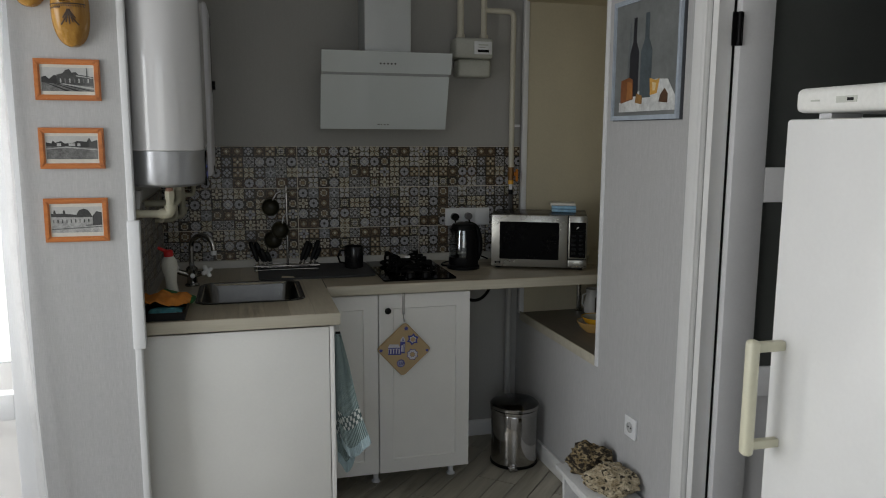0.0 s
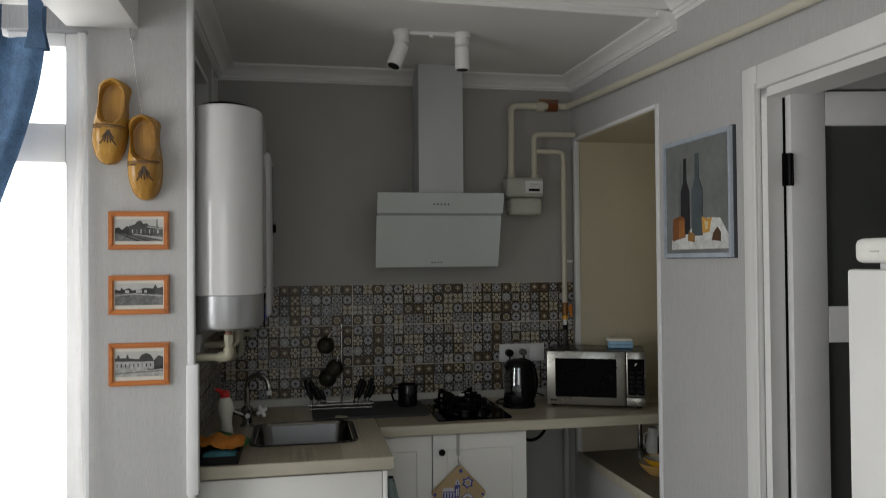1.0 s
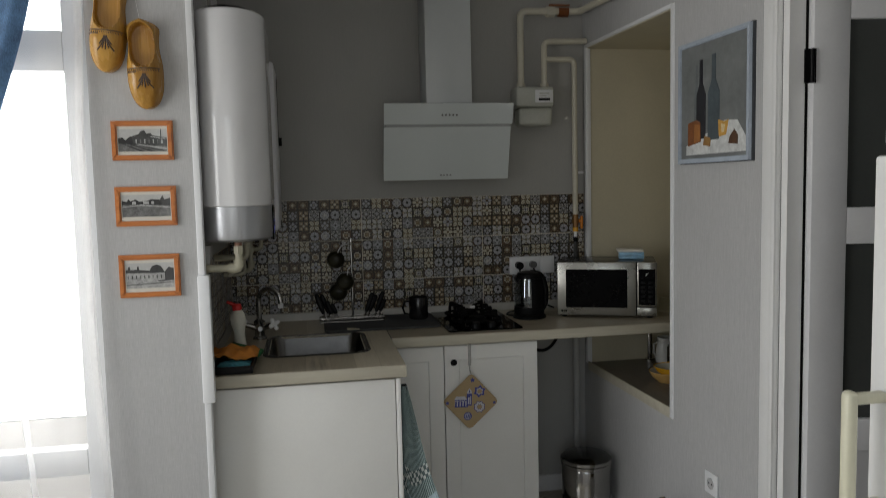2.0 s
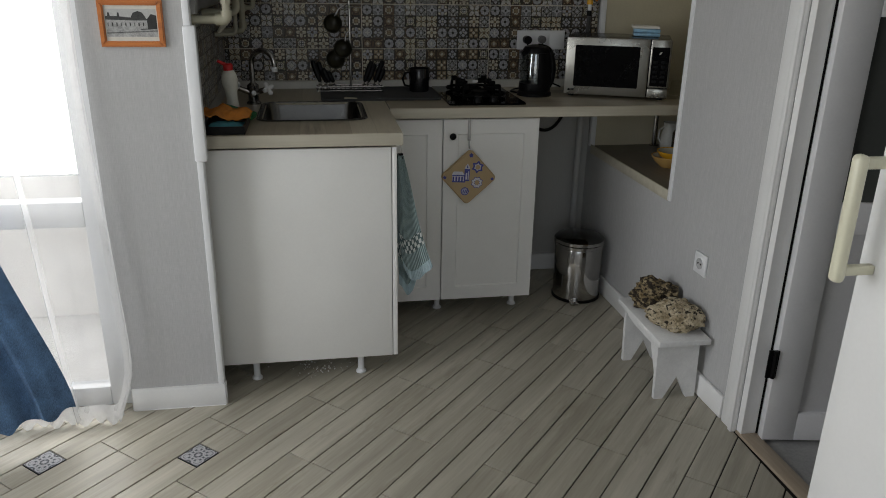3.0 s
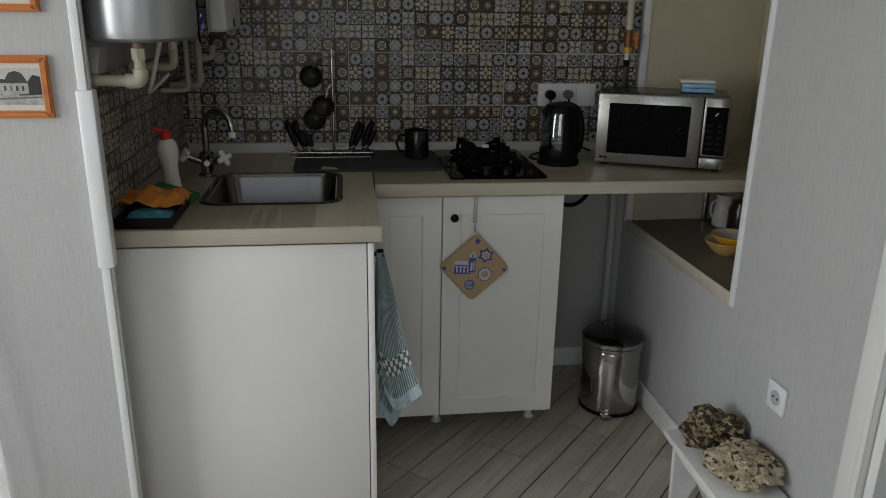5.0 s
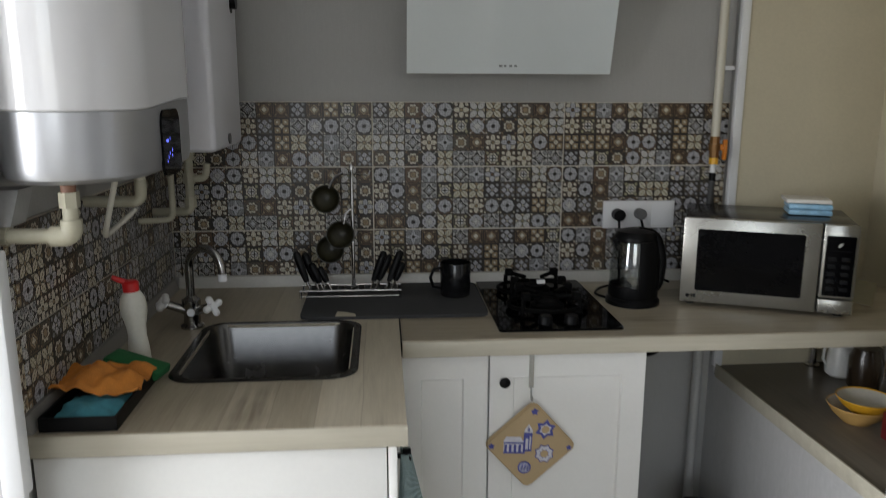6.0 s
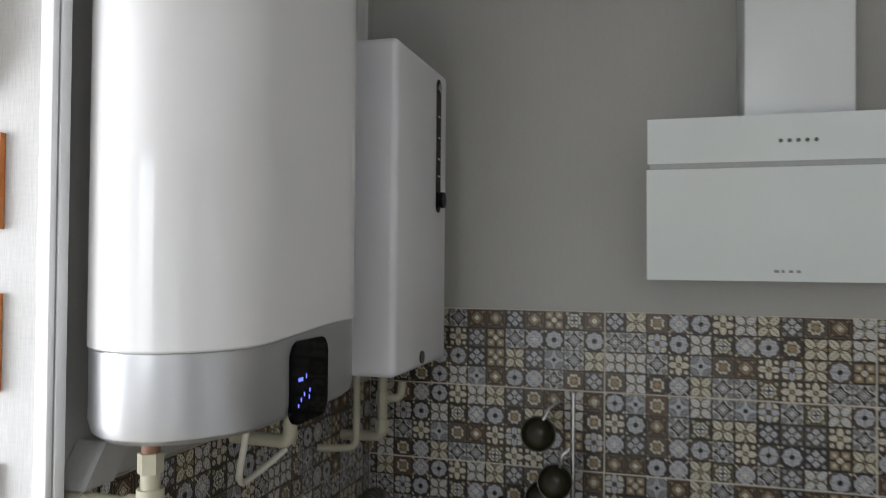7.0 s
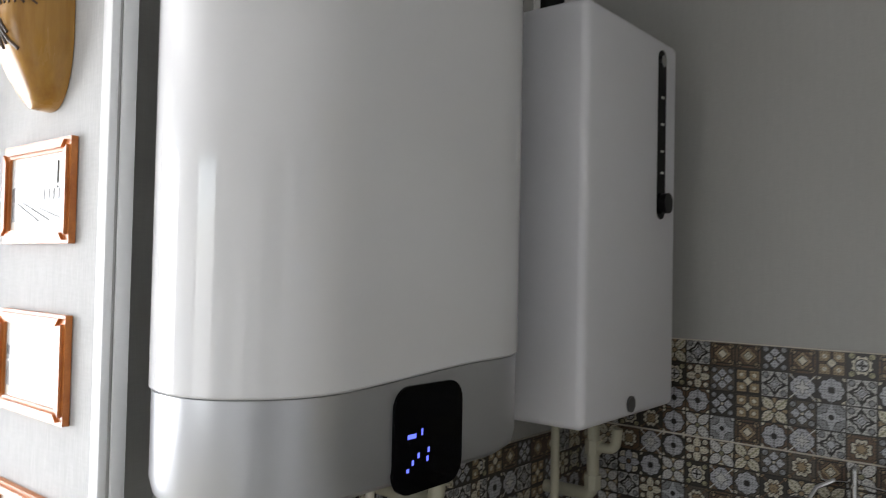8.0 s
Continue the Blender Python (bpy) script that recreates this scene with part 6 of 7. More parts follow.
part("lid", lathe([(0.061, 0.188), (0.061, 0.200), (0.052, 0.214), (0.02, 0.222), (0.001, 0.222)], (0.76, -0.265, WT1 + 0.0008), 32), BLACK, kt)
bm = bmesh.new()
bm_tube(bm, bend([(0.765, -0.268, WT1 + 0.213), (0.818, -0.275, WT1 + 0.206), (0.838, -0.28, WT1 + 0.13), (0.830, -0.278, WT1 + 0.045), (0.80, -0.272, WT1 + 0.03)], 0.03), 0.015, 12)
part("handle", bm, BLACK, kt)
bm = bmesh.new()
cols = []
for i in range(19):
    a = radians(-30 - 66 + 132 * i / 18)
    cols.append([bm.verts.new((0.76 + r * math.cos(a), -0.265 + r * math.sin(a), WT1 + h)) for r, h in ((0.0735, 0.05), (0.0735, 0.09), (0.0705, 0.14), (0.0635, 0.19), (0.058, 0.19), (0.060, 0.14), (0.062, 0.09), (0.062, 0.05))])
for p, q in zip(cols, cols[1:]):
    for k in range(8):
        bm.faces.new((p[k], q[k], q[(k + 1) % 8], p[(k + 1) % 8]))
bm.faces.new(cols[0]), bm.faces.new(cols[-1])
part("handle_back", bm, BLACK, kt)
part("spout", prism([(0.688, WT1 + 0.19), (0.705, WT1 + 0.16), (0.72, WT1 + 0.19), (0.71, WT1 + 0.205)], -0.28, -0.25, "y"), BLACK, kt)


def microwave():
    W, D, H = 0.452, 0.295, 0.248
    t = thing("microwave_oven", (0.887, -0.303, WT1), "silver microwave oven with a black door window", "microwave", turn=(0, 0, -23.4))
    z0 = 0.012
    part("casing", box(0.002, W - 0.002, 0.022, D, z0, z0 + H, bevel=0.006), plain("dark_grey_casing", (0.020, 0.020, 0.021), 0.22, 0.0, gloss=0.4), t)
    SIL = plain("silver_front", (0.36, 0.355, 0.325), 0.28, 0.85, vary=0.08)
    dr = part("door", box(0, 0.360, 0, 0.021, z0, z0 + H, bevel=0.004), SIL, t)
    part("door_window", prism(rounded(0.040, 0.320, z0 + 0.037, z0 + H - 0.032, 0.006), -0.0015, 0.002, "y"), GLOSSBLACK, dr, "black door window")
    bm = bmesh.new()
    bm_cyl(bm, (0.022, 0.001, z0 + 0.02), (0.022, -0.0012, z0 + 0.02), 0.0055, n=16)
    bm_box(bm, 0.031, 0.036, -0.0012, 0.001, z0 + 0.0155, z0 + 0.0245)
    bm_box(bm, 0.038, 0.044, -0.0012, 0.001, z0 + 0.0155, z0 + 0.0245)
    part("maker_mark", bm, BLACK, dr)
    cp = part("control_panel", box(0.364, W, 0.0, 0.021, z0 + 0.044, z0 + H, bevel=0.004), SIL, t)
    part("open_button", box(0.364, W, 0.0, 0.021, z0, z0 + 0.040, bevel=0.004), SIL, t)
    kp = part("keypad", prism(rounded(0.371, W - 0.008, z0 + 0.051, z0 + H - 0.030, 0.004), -0.0015, 0.002, "y"), GLOSSBLACK, cp, "black keypad")
    GREYKEY = plain("grey_key", (0.008, 0.008, 0.0085), 0.5, gloss=0.1)
    for i in range(5):
        for j in range(2):
            part("key", box(0.379 + j * 0.034, 0.399 + j * 0.034, -0.0022, -0.001, z0 + 0.065 + i * 0.021, z0 + 0.076 + i * 0.021, bevel=0.0004), GREYKEY, kp)
    part("printed_leaf", prism([(0.400, z0 + 0.186), (0.406, z0 + 0.188), (0.414, z0 + 0.200), (0.404, z0 + 0.196)], -0.0022, -0.001, "y"), METER, kp, "pale leaf mark")
    part("printed_bar", box(0.380, 0.434, -0.0019, -0.001, z0 + 0.1765, z0 + 0.1772), GREYKEY, kp)
    for x in (0.03, W - 0.03):
        for y in (0.04, D - 0.04):
            part("foot", cyl((x, y, 0.0005), (x, y, z0 + 0.002), 0.012), BLACK, t)


microwave()
nk = thing("napkin_packs", (1.27, -0.27, WT1 + 0.262), "blue packs of paper napkins on the microwave", "napkins", turn=(0, 0, -20))
CB = plain("pale_blue_wrapper", (0.28, 0.50, 0.68), 0.3, vary=0.25, scale=30)
for i in range(2):
    part("pack", box(-0.058, 0.058, -0.05, 0.05, 0.0005 + i * 0.0165, 0.016 + i * 0.0165, bevel=0.004), CB, nk)
part("loose_napkin", box(-0.066, 0.055, -0.05, 0.055, 0.034, 0.046, bevel=0.003), plain("white_tissue", (0.74, 0.72, 0.66), 0.9, bump=0.4), nk, "white loose napkins")
cd = thing("leaning_card", (1.42, -0.33, WT1), "yellowish card leaning beside the microwave", "card", turn=(-12, 0, -60))
part("card", box(-0.04, 0.04, -0.0015, 0.0015, 0.001, 0.07), plain("yellowed_card", (0.45, 0.40, 0.25), 0.8), cd)

cl = thing("cleaner_bottle", (-0.530, -0.672, WT1 + 0.0012), "white waisted cleaner bottle with a red spout cap", "bottle", turn=(0, -3, 0))
part("body", lathe([(0.020, 0), (0.024, 0.003), (0.0235, 0.03), (0.0205, 0.062), (0.022, 0.085), (0.0285, 0.115), (0.030, 0.132), (0.027, 0.150), (0.020, 0.163), (0.016, 0.168)], (0, 0, 0), 28, 0.85), plain("white_bottle_plastic", (0.72, 0.71, 0.62), 0.35), cl)
bm = bmesh.new()
bm_lathe(bm, [(0.0175, 0.166), (0.018, 0.186), (0.013, 0.191), (0.001, 0.192)], (0, 0, 0), 20)
bm_tube(bm, [(-0.006, -0.002, 0.186), (-0.022, -0.008, 0.196), (-0.034, -0.013, 0.204)], lambda q: 0.0075 - 0.002 * q, 10)
part("cap", bm, RED, cl, "red spout cap")

ty = thing("sponge_tray", (-0.53, -0.93, WT1), "black plastic tray beside the sink", "tray")
bm = bmesh.new()
bm_box(bm, -0.60, -0.462, -1.04, -0.80, WT1 + 0.0005, WT1 + 0.005)
for a in ((-0.60, -0.596, -1.04, -0.80), (-0.466, -0.462, -1.04, -0.80), (-0.596, -0.466, -1.04, -1.036), (-0.596, -0.466, -0.804, -0.80)):
    bm_box(bm, *a, WT1 + 0.0045, WT1 + 0.028)
part("tray", bm, BLACK, ty)


def rag(name, cx, cy, z, sx, sy, amp, color, label, seed, lift=0.02):
    """A crumpled cloth."""
    t = thing(name, (cx, cy, z), label, "cloth")
    bm = bmesh.new()
    n = 26
    rnd = random.Random(seed)
    o = rnd.uniform(0, 50)
    top = [[None] * (n + 1) for _ in range(n + 1)]
    for i in range(n + 1):
        for j in range(n + 1):
            u, w = i / n * 2 - 1, j / n * 2 - 1
            edge = 1 + 0.18 * noise.noise((u * 1.3 + o, w * 1.3, 0))
            h = amp * (0.5 + noise.noise((u * 1.6 + o, w * 1.6, 1))) + 0.4 * amp * noise.noise((u * 4 + o, w * 4, 2)) + lift * (1 - max(abs(u), abs(w)) ** 2)
            top[i][j] = bm.verts.new((cx + u * sx * edge, cy + w * sy * edge, z + 0.001 + max(0.0, h)))
    for i in range(n):
        for j in range(n):
            bm.faces.new((top[i][j], top[i + 1][j], top[i + 1][j + 1], top[i][j + 1]))
    ext = bmesh.ops.extrude_face_region(bm, geom=bm.faces[:])
    bmesh.ops.translate(bm, vec=(0, 0, 0.003), verts=[e for e in ext["geom"] if isinstance(e, bmesh.types.BMVert)])
    m = plain("cloth_" + name, color, 0.95, vary=0.25, scale=25, bump=0.6, fine=500)
    part("cloth", bm, m, t)


rag("blue_cloth", -0.53, -0.965, WT1 + 0.006, 0.055, 0.058, 0.010, (0.07, 0.28, 0.34), "teal folded dishcloth in the tray", 1, 0.014)
rag("orange_cloth", -0.535, -0.885, WT1 + 0.028, 0.085, 0.062, 0.022, (0.55, 0.20, 0.03), "crumpled orange dishcloth on the tray", 6, 0.022)
sg = thing("green_sponge", (-0.51, -0.775, WT1), "green scouring sponge beside the tray", "sponge", turn=(0, 14, -12))
part("sponge", box(-0.065, 0.06, -0.032, 0.032, 0.020, 0.042, bevel=0.006), plain("green_scourer", (0.02, 0.16, 0.05), 0.95, vary=0.4, bump=0.8, fine=400), sg)

# ---- potholder and towel ----
ph = thing("potholder", (0.405, -0.5475, 0.56), "beige quilted potholder with blue printed motifs hanging on the door", "potholder", turn=(0, 0, 0.001))
ph.matrix_world = pose(0.406, -0.5475, 0.667, 0, 3, 0)
QU = plain("beige_quilted_cotton", (0.46, 0.34, 0.19), 0.9, vary=0.1, bump=0.4, fine=300)
BLU = plain("blue_print", (0.07, 0.08, 0.30), 0.9, vary=0.3, scale=60)
LBL = plain("pale_blue_print", (0.36, 0.37, 0.50), 0.9, vary=0.3, scale=60)
sq = rounded(-0.088, 0.088, -0.088, 0.088, 0.018, 4)
c45 = math.sqrt(0.5)
bm = bmesh.new()
bm_prism(bm, [((a - b) * c45, (a + b) * c45) for a, b in sq], -0.016, -0.002, "y")
bmesh.ops.bevel(bm, geom=[e for e in bm.edges if abs(e.verts[0].co.y - e.verts[1].co.y) < 1e-5], offset=0.005, segments=3, affect="EDGES")
part("pad", bm, QU, ph)


def motif(pts, mat, y=-0.0172):
    part("printed_motif", prism(pts, y, -0.0155, "y"), mat, ph)


def starry(cx, cz, r, n, q):
    return [(cx + (r if k % 2 == 0 else r * q) * math.cos(math.pi * k / n + 0.4), cz + (r if k % 2 == 0 else r * q) * math.sin(math.pi * k / n + 0.4)) for k in range(2 * n)]


PRW = plain("white_blue_print", (0.58, 0.58, 0.64), 0.9, vary=0.15, scale=60)
motif([(-0.071, -0.019), (-0.016, -0.019), (-0.016, 0.014), (-0.071, 0.014)], PRW, -0.0165)                    # church: nave, arcade, roof, tower
motif([(-0.071, -0.023), (-0.014, -0.023), (-0.014, -0.018), (-0.071, -0.018)], BLU, -0.0170)
for k in range(5):
    motif([(-0.069 + 0.0125 * k, -0.018), (-0.0625 + 0.0125 * k, -0.018), (-0.0625 + 0.0125 * k, 0.002), (-0.069 + 0.0125 * k, 0.002)], BLU, -0.0172)
motif([(-0.071, 0.005), (-0.014, 0.005), (-0.014, 0.009), (-0.071, 0.009)], BLU, -0.0172)
motif([(-0.073, 0.010), (-0.020, 0.010), (-0.027, 0.024), (-0.066, 0.024)], PRW, -0.0170)
motif([(-0.0195, -0.016), (0.003, -0.016), (0.003, 0.036), (-0.0195, 0.036)], BLU, -0.0174)
motif([(-0.014, -0.010), (-0.007, -0.010), (-0.007, 0.020), (-0.014, 0.020)], PRW, -0.0178)
motif([(-0.004, -0.010), (0.0, -0.010), (0.0, 0.026), (-0.004, 0.026)], PRW, -0.0178)
motif([(-0.020, 0.0365), (0.004, 0.0365), (0.001, 0.047), (-0.008, 0.060), (-0.017, 0.047)], PRW, -0.0172)
motif([(-0.012, 0.040), (-0.004, 0.040), (-0.008, 0.054)], BLU, -0.0176)
motif(starry(0.036, 0.046, 0.028, 6, 0.66), BLU)
motif(starry(0.036, 0.046, 0.017, 6, 0.72), PRW, -0.0175)
motif(starry(0.036, 0.046, 0.011, 8, 0.9), QU, -0.0178)
motif(starry(0.038, -0.022, 0.027, 8, 0.80), BLU)
motif(starry(0.038, -0.022, 0.024, 8, 0.80), PRW, -0.0174)
motif(starry(0.038, -0.022, 0.014, 8, 0.7), BLU, -0.0176)
motif(starry(0.038, -0.022, 0.011, 8, 0.9), QU, -0.0178)
motif(starry(-0.012, -0.062, 0.018, 12, 0.95), BLU)
motif(starry(-0.012, -0.062, 0.0145, 12, 0.95), LBL, -0.0174)
for k in range(3):
    motif([(-0.022 + k * 0.008, -0.070), (-0.019 + k * 0.008, -0.070), (-0.015 + k * 0.008, -0.054), (-0.018 + k * 0.008, -0.054)], BLU, -0.0177)
motif(starry(-0.103, -0.004, 0.009, 5, 0.6), BLU)
motif(starry(0.103, -0.004, 0.008, 5, 0.6), BLU)
motif(starry(0.004, 0.095, 0.011, 5, 0.6), BLU)
part("loop", tube([(0.0, -0.009, 0.108), (-0.004, -0.009, 0.122), (0.003, -0.009, 0.128), (0.005, -0.009, 0.112)], 0.0015, 6), WHITE, ph)
dh = thing("over_door_hook", (0.407, -0.549, 0.80), "steel strap hook hung over the cabinet door", "hook")
bm = bmesh.new()
bm_box(bm, 0.400, 0.413, -0.5490, -0.5475, 0.822, CZ1 + 0.003)
bm_box(bm, 0.400, 0.413, -0.5490, -0.5205, CZ1 + 0.0015, CZ1 + 0.003)
bm_tube(bm, bend([(0.4065, -0.549, 0.828), (0.4065, -0.551, 0.795), (0.4065, -0.562, 0.790), (0.4065, -0.564, 0.803)], 0.006), 0.0025, 8)
part("strap", bm, STEEL, dh)

tw = thing("kitchen_towel", (0.085, -0.97, 0.3), "sage green ribbed towel with a checked band on the knob", "towel")


def towel_mat():
    """Sage cotton with fine ribs along its length, a checked band and a plain pale hem."""
    m = Mat("sage_ribbed_cotton", 0.95)
    uv = m.t.nodes.new("ShaderNodeTexCoord")
    sp = m.t.nodes.new("ShaderNodeSeparateXYZ")
    m.t.links.new(uv.outputs["UV"], sp.inputs[0])
    u, v = sp.outputs[0], sp.outputs[1]
    rib = m.math("SINE", m.math("MULTIPLY", u, 110.0))
    c = m.mix(m.ramp(rib, -0.5, 0.5), (0.10, 0.145, 0.145), (0.38, 0.48, 0.475))
    chk = m.math("MULTIPLY", m.math("SINE", m.math("MULTIPLY", u, 34.0)), m.math("SINE", m.math("MULTIPLY", v, 84.0)))
    band = m.math("MULTIPLY", m.math("GREATER_THAN", v, 0.66), m.math("LESS_THAN", v, 0.775))
    c = m.mix(band, c, m.mix(m.math("GREATER_THAN", chk, 0.05), (0.10, 0.14, 0.14), (0.68, 0.71, 0.68)))
    c = m.mix(m.math("GREATER_THAN", v, 0.92), c, (0.42, 0.54, 0.58))
    n = m.noise(m.coords(), 40, 4)
    m.color(m.mix(m.math("MULTIPLY", m.ramp(n, 0.4, 0.7), 0.25), c, (0.08, 0.11, 0.115)))
    m.bump(m.math("ADD", rib, m.noise(m.coords(), 500, 2)), 0.5, 0.0015)
    return m.m


TOWEL = towel_mat()


def towel_fold(name, left, right, foot, y, sway, seed):
    """One hanging layer, gathered at the knob: left and right edges by depth, a slanting foot."""
    bm = bmesh.new()
    lay = bm.loops.layers.uv.new("UVMap")
    nu, nv = 26, 44
    grid, at = [], {}
    for j in range(nv + 1):
        v = j / nv
        row = []
        for i in range(nu + 1):
            u = i / nu
            z = 0.868 - v * (0.868 - foot(u))
            x = left(v) + (right(v) - left(v)) * u
            fold = sway * (0.25 + v) * (math.sin(9.5 * u + seed + 1.6 * v) + 0.5 * math.sin(17 * u + 2.3 * seed))
            vt = bm.verts.new((x + 0.004 * math.sin(6 * v + seed), y + fold - 0.012 * v, z))
            at[vt] = (u, v)
            row.append(vt)
        grid.append(row)
    for r0, r1 in zip(grid, grid[1:]):
        for i in range(nu):
            f = bm.faces.new((r0[i], r0[i + 1], r1[i + 1], r1[i]))
            for lp in f.loops:
                lp[lay].uv = at[lp.vert]
    ext = bmesh.ops.extrude_face_region(bm, geom=bm.faces[:])
    bmesh.ops.translate(bm, vec=(0, 0.0025, 0), verts=[e for e in ext["geom"] if isinstance(e, bmesh.types.BMVert)])
    part(name, bm, TOWEL, tw)


towel_fold("front_fold", lambda v: 0.056 + 0.022 * v ** 2, lambda v: 0.078 + 0.108 * v ** 1.15, lambda u: 0.440 - 0.055 * math.sin(math.pi * u ** 0.8) + 0.004 * u, -0.985, 0.0065, 0.4)
towel_fold("back_fold", lambda v: 0.054 + 0.004 * v, lambda v: 0.074 + 0.066 * v ** 0.9, lambda u: 0.366 - 0.050 * math.sin(math.pi * min(1, u * 1.25)) + 0.012 * math.sin(9 * u), -0.950, 0.0075, 2.1)

# ---- bin ----
BINSTEEL = plain("smoky_polished_steel", (0.40, 0.39, 0.375), 0.10, 1.0, vary=0.12, scale=18)
BX, BY = 1.000, -0.362
bn = thing("pedal_bin", (BX, BY, 0.0), "polished steel pedal bin with a shallow domed lid", "pedal bin")
part("bucket", lathe([(0.108, 0.012), (0.112, 0.016), (0.114, 0.262), (0.112, 0.266)], (BX, BY, 0), 48), BINSTEEL, bn)
part("base_ring", lathe([(0.112, 0.0005), (0.116, 0.004), (0.116, 0.015), (0.111, 0.018)], (BX, BY, 0), 48), BLACK, bn)
part("rim", lathe([(0.114, 0.267), (0.119, 0.270), (0.119, 0.282), (0.116, 0.285)], (BX, BY, 0), 48), BINSTEEL, bn)
part("lid_band", lathe([(0.116, 0.286), (0.121, 0.289), (0.121, 0.300), (0.118, 0.303)], (BX, BY, 0), 48), BINSTEEL, bn)
# lid: the bin's steel again, its colour lowered to paint in a dark reflection
part("lid", lathe([(0.117, 0.3035), (0.105, 0.314), (0.07, 0.323), (0.001, 0.327)], (BX, BY, 0), 48), plain("lid_steel_dark_reflection", (0.10, 0.10, 0.098), 0.14, 1.0, vary=0.2, scale=18), bn, "polished steel lid, coloured for the dark it reflects")
part("hinge_block", box(BX - 0.025, BX + 0.025, BY + 0.112, BY + 0.130, 0.262, 0.305, bevel=0.004), BLACK, bn)
part("pedal", box(BX - 0.067, BX - 0.027, BY - 0.136, BY - 0.098, 0.004, 0.018, bevel=0.004), BINSTEEL, bn)

# ---- bench and stones ----
be = thing("small_bench", (1.06, -1.17, 0.0), "low white-painted wooden bench with notched legs against the wall", "bench")
WP = plain("worn_white_paint", (0.72, 0.72, 0.71), 0.5, vary=0.12, scale=14, bump=0.2)
part("seat", box(0.955, 1.153, -1.375, -0.975, 0.236, 0.258, bevel=0.003), WP, be)
for y in (-1.335, -1.035):
    part("leg_panel", prism([(0.978, 0.0005), (1.012, 0.0005), (1.058, 0.092), (1.104, 0.0005), (1.140, 0.0005), (1.132, 0.2355), (0.970, 0.2355)], y, y + 0.019, "y"), WP, be)
part("apron", prism([(-1.3155, 0.2355), (-1.0365, 0.2355), (-1.0365, 0.21), (-1.10, 0.20), (-1.26, 0.20), (-1.3155, 0.10)], 0.976, 0.990, "x"), WP, be)
part("apron", prism([(-1.3155, 0.2355), (-1.0365, 0.2355), (-1.0365, 0.20), (-1.3155, 0.20)], 1.112, 1.126, "x"), WP, be)


def stone_mat(lo, hi, tan):
    m = Mat("porous_shell_rock", 0.95)
    v = m.coords()
    a, b = m.noise(v, 22, 5, 0.7), m.noise(m.coords((1, 1, 1.5)), 48, 3, 0.6)
    vo = m.t.nodes.new("ShaderNodeTexVoronoi")
    m.put(vo.inputs["Vector"], v)
    vo.inputs["Scale"].default_value = 70
    pit = m.ramp(vo.outputs["Distance"], 0.12, 0.42)
    c = m.mix(m.ramp(a, 0.32, 0.68), (0.22 - 0.14 * tan, 0.165 - 0.13 * tan, 0.085 - 0.09 * tan), (0.70 - 0.50 * tan, 0.615 - 0.50 * tan, 0.45 - 0.46 * tan))
    c = m.mix(m.math("MULTIPLY", m.ramp(b, lo, hi), 0.95), c, (0.020, 0.015, 0.010))
    hole = m.math("LESS_THAN", vo.outputs["Distance"], 0.22)
    c = m.mix(m.math("MULTIPLY", hole, m.ramp(a, 0.5, 0.6)), c, (0.03, 0.024, 0.016))
    m.color(c)
    m.bump(m.math("ADD", m.math("MULTIPLY", pit, 0.5), b), 1.0, 0.006)
    return m.m


def stone(name, at, size, turn, seed, label, material):
    t = thing(name, at, label, "stone", "stones on the bench")
    bm = bmesh.new()
    bmesh.ops.create_icosphere(bm, subdivisions=6, radius=1)
    for v in bm.verts:
        p = v.co.normalized()
        n1 = noise.noise(p * 1.3 + Vector((seed, 0, 0)))
        n2 = noise.noise(p * 4 + Vector((seed, 3, 0)))
        n3 = noise.noise(p * 11 + Vector((seed, 7, 0)))
        pit = min(0, noise.noise(p * 16 + Vector((seed, 1, 5))) + 0.12)
        r = 1 + 0.26 * n1 + 0.14 * n2 + 0.06 * n3 + 0.22 * pit
        v.co = Vector((p.x * size[0], p.y * size[1], p.z * size[2])) * r
    bmesh.ops.transform(bm, matrix=pose(*at, 0, 0, turn), verts=bm.verts[:])
    for v in bm.verts:
        v.co.z = max(v.co.z, 0.2586)
    part("stone", bm, material, t)


stone("porous_stone", (1.068, -1.245, 0.301), (0.098, 0.083, 0.058), -38, 2.0, "pale porous shell-rock lump on the bench", stone_mat(0.56, 0.60, 0.0))
stone("porous_stone", (1.060, -1.068, 0.312), (0.088, 0.066, 0.064), -12, 9.0, "dark brown pitted shell-rock lump on the bench", stone_mat(0.44, 0.52, 0.5))

# ---- niche shelf crockery ----
def bowl(name, x, y, z, r, h, outer, inner, label):
    t = thing(name, (x, y, z), label, "bowl", "stacked bowls")
    part("outside", lathe([(r * 0.45, 0), (r * 0.5, 0.004), (r * 0.8, h * 0.5), (r, h), (r * 0.985, h + 0.002), (r * 0.965, h), (r * 0.77, h * 0.5), (r * 0.35, 0.004), (0.001, 0.004)], (x, y, z), 32), outer, t)
    part("inside", lathe([(0.001, 0.0055), (r * 0.36, 0.0055), (r * 0.765, h * 0.5 + 0.0015), (r * 0.955, h - 0.001), (r * 0.950, h - 0.0012), (r * 0.755, h * 0.5 + 0.003), (r * 0.35, 0.0075), (0.001, 0.0075)], (x, y, z), 32), inner, t, "pale glazed inside")


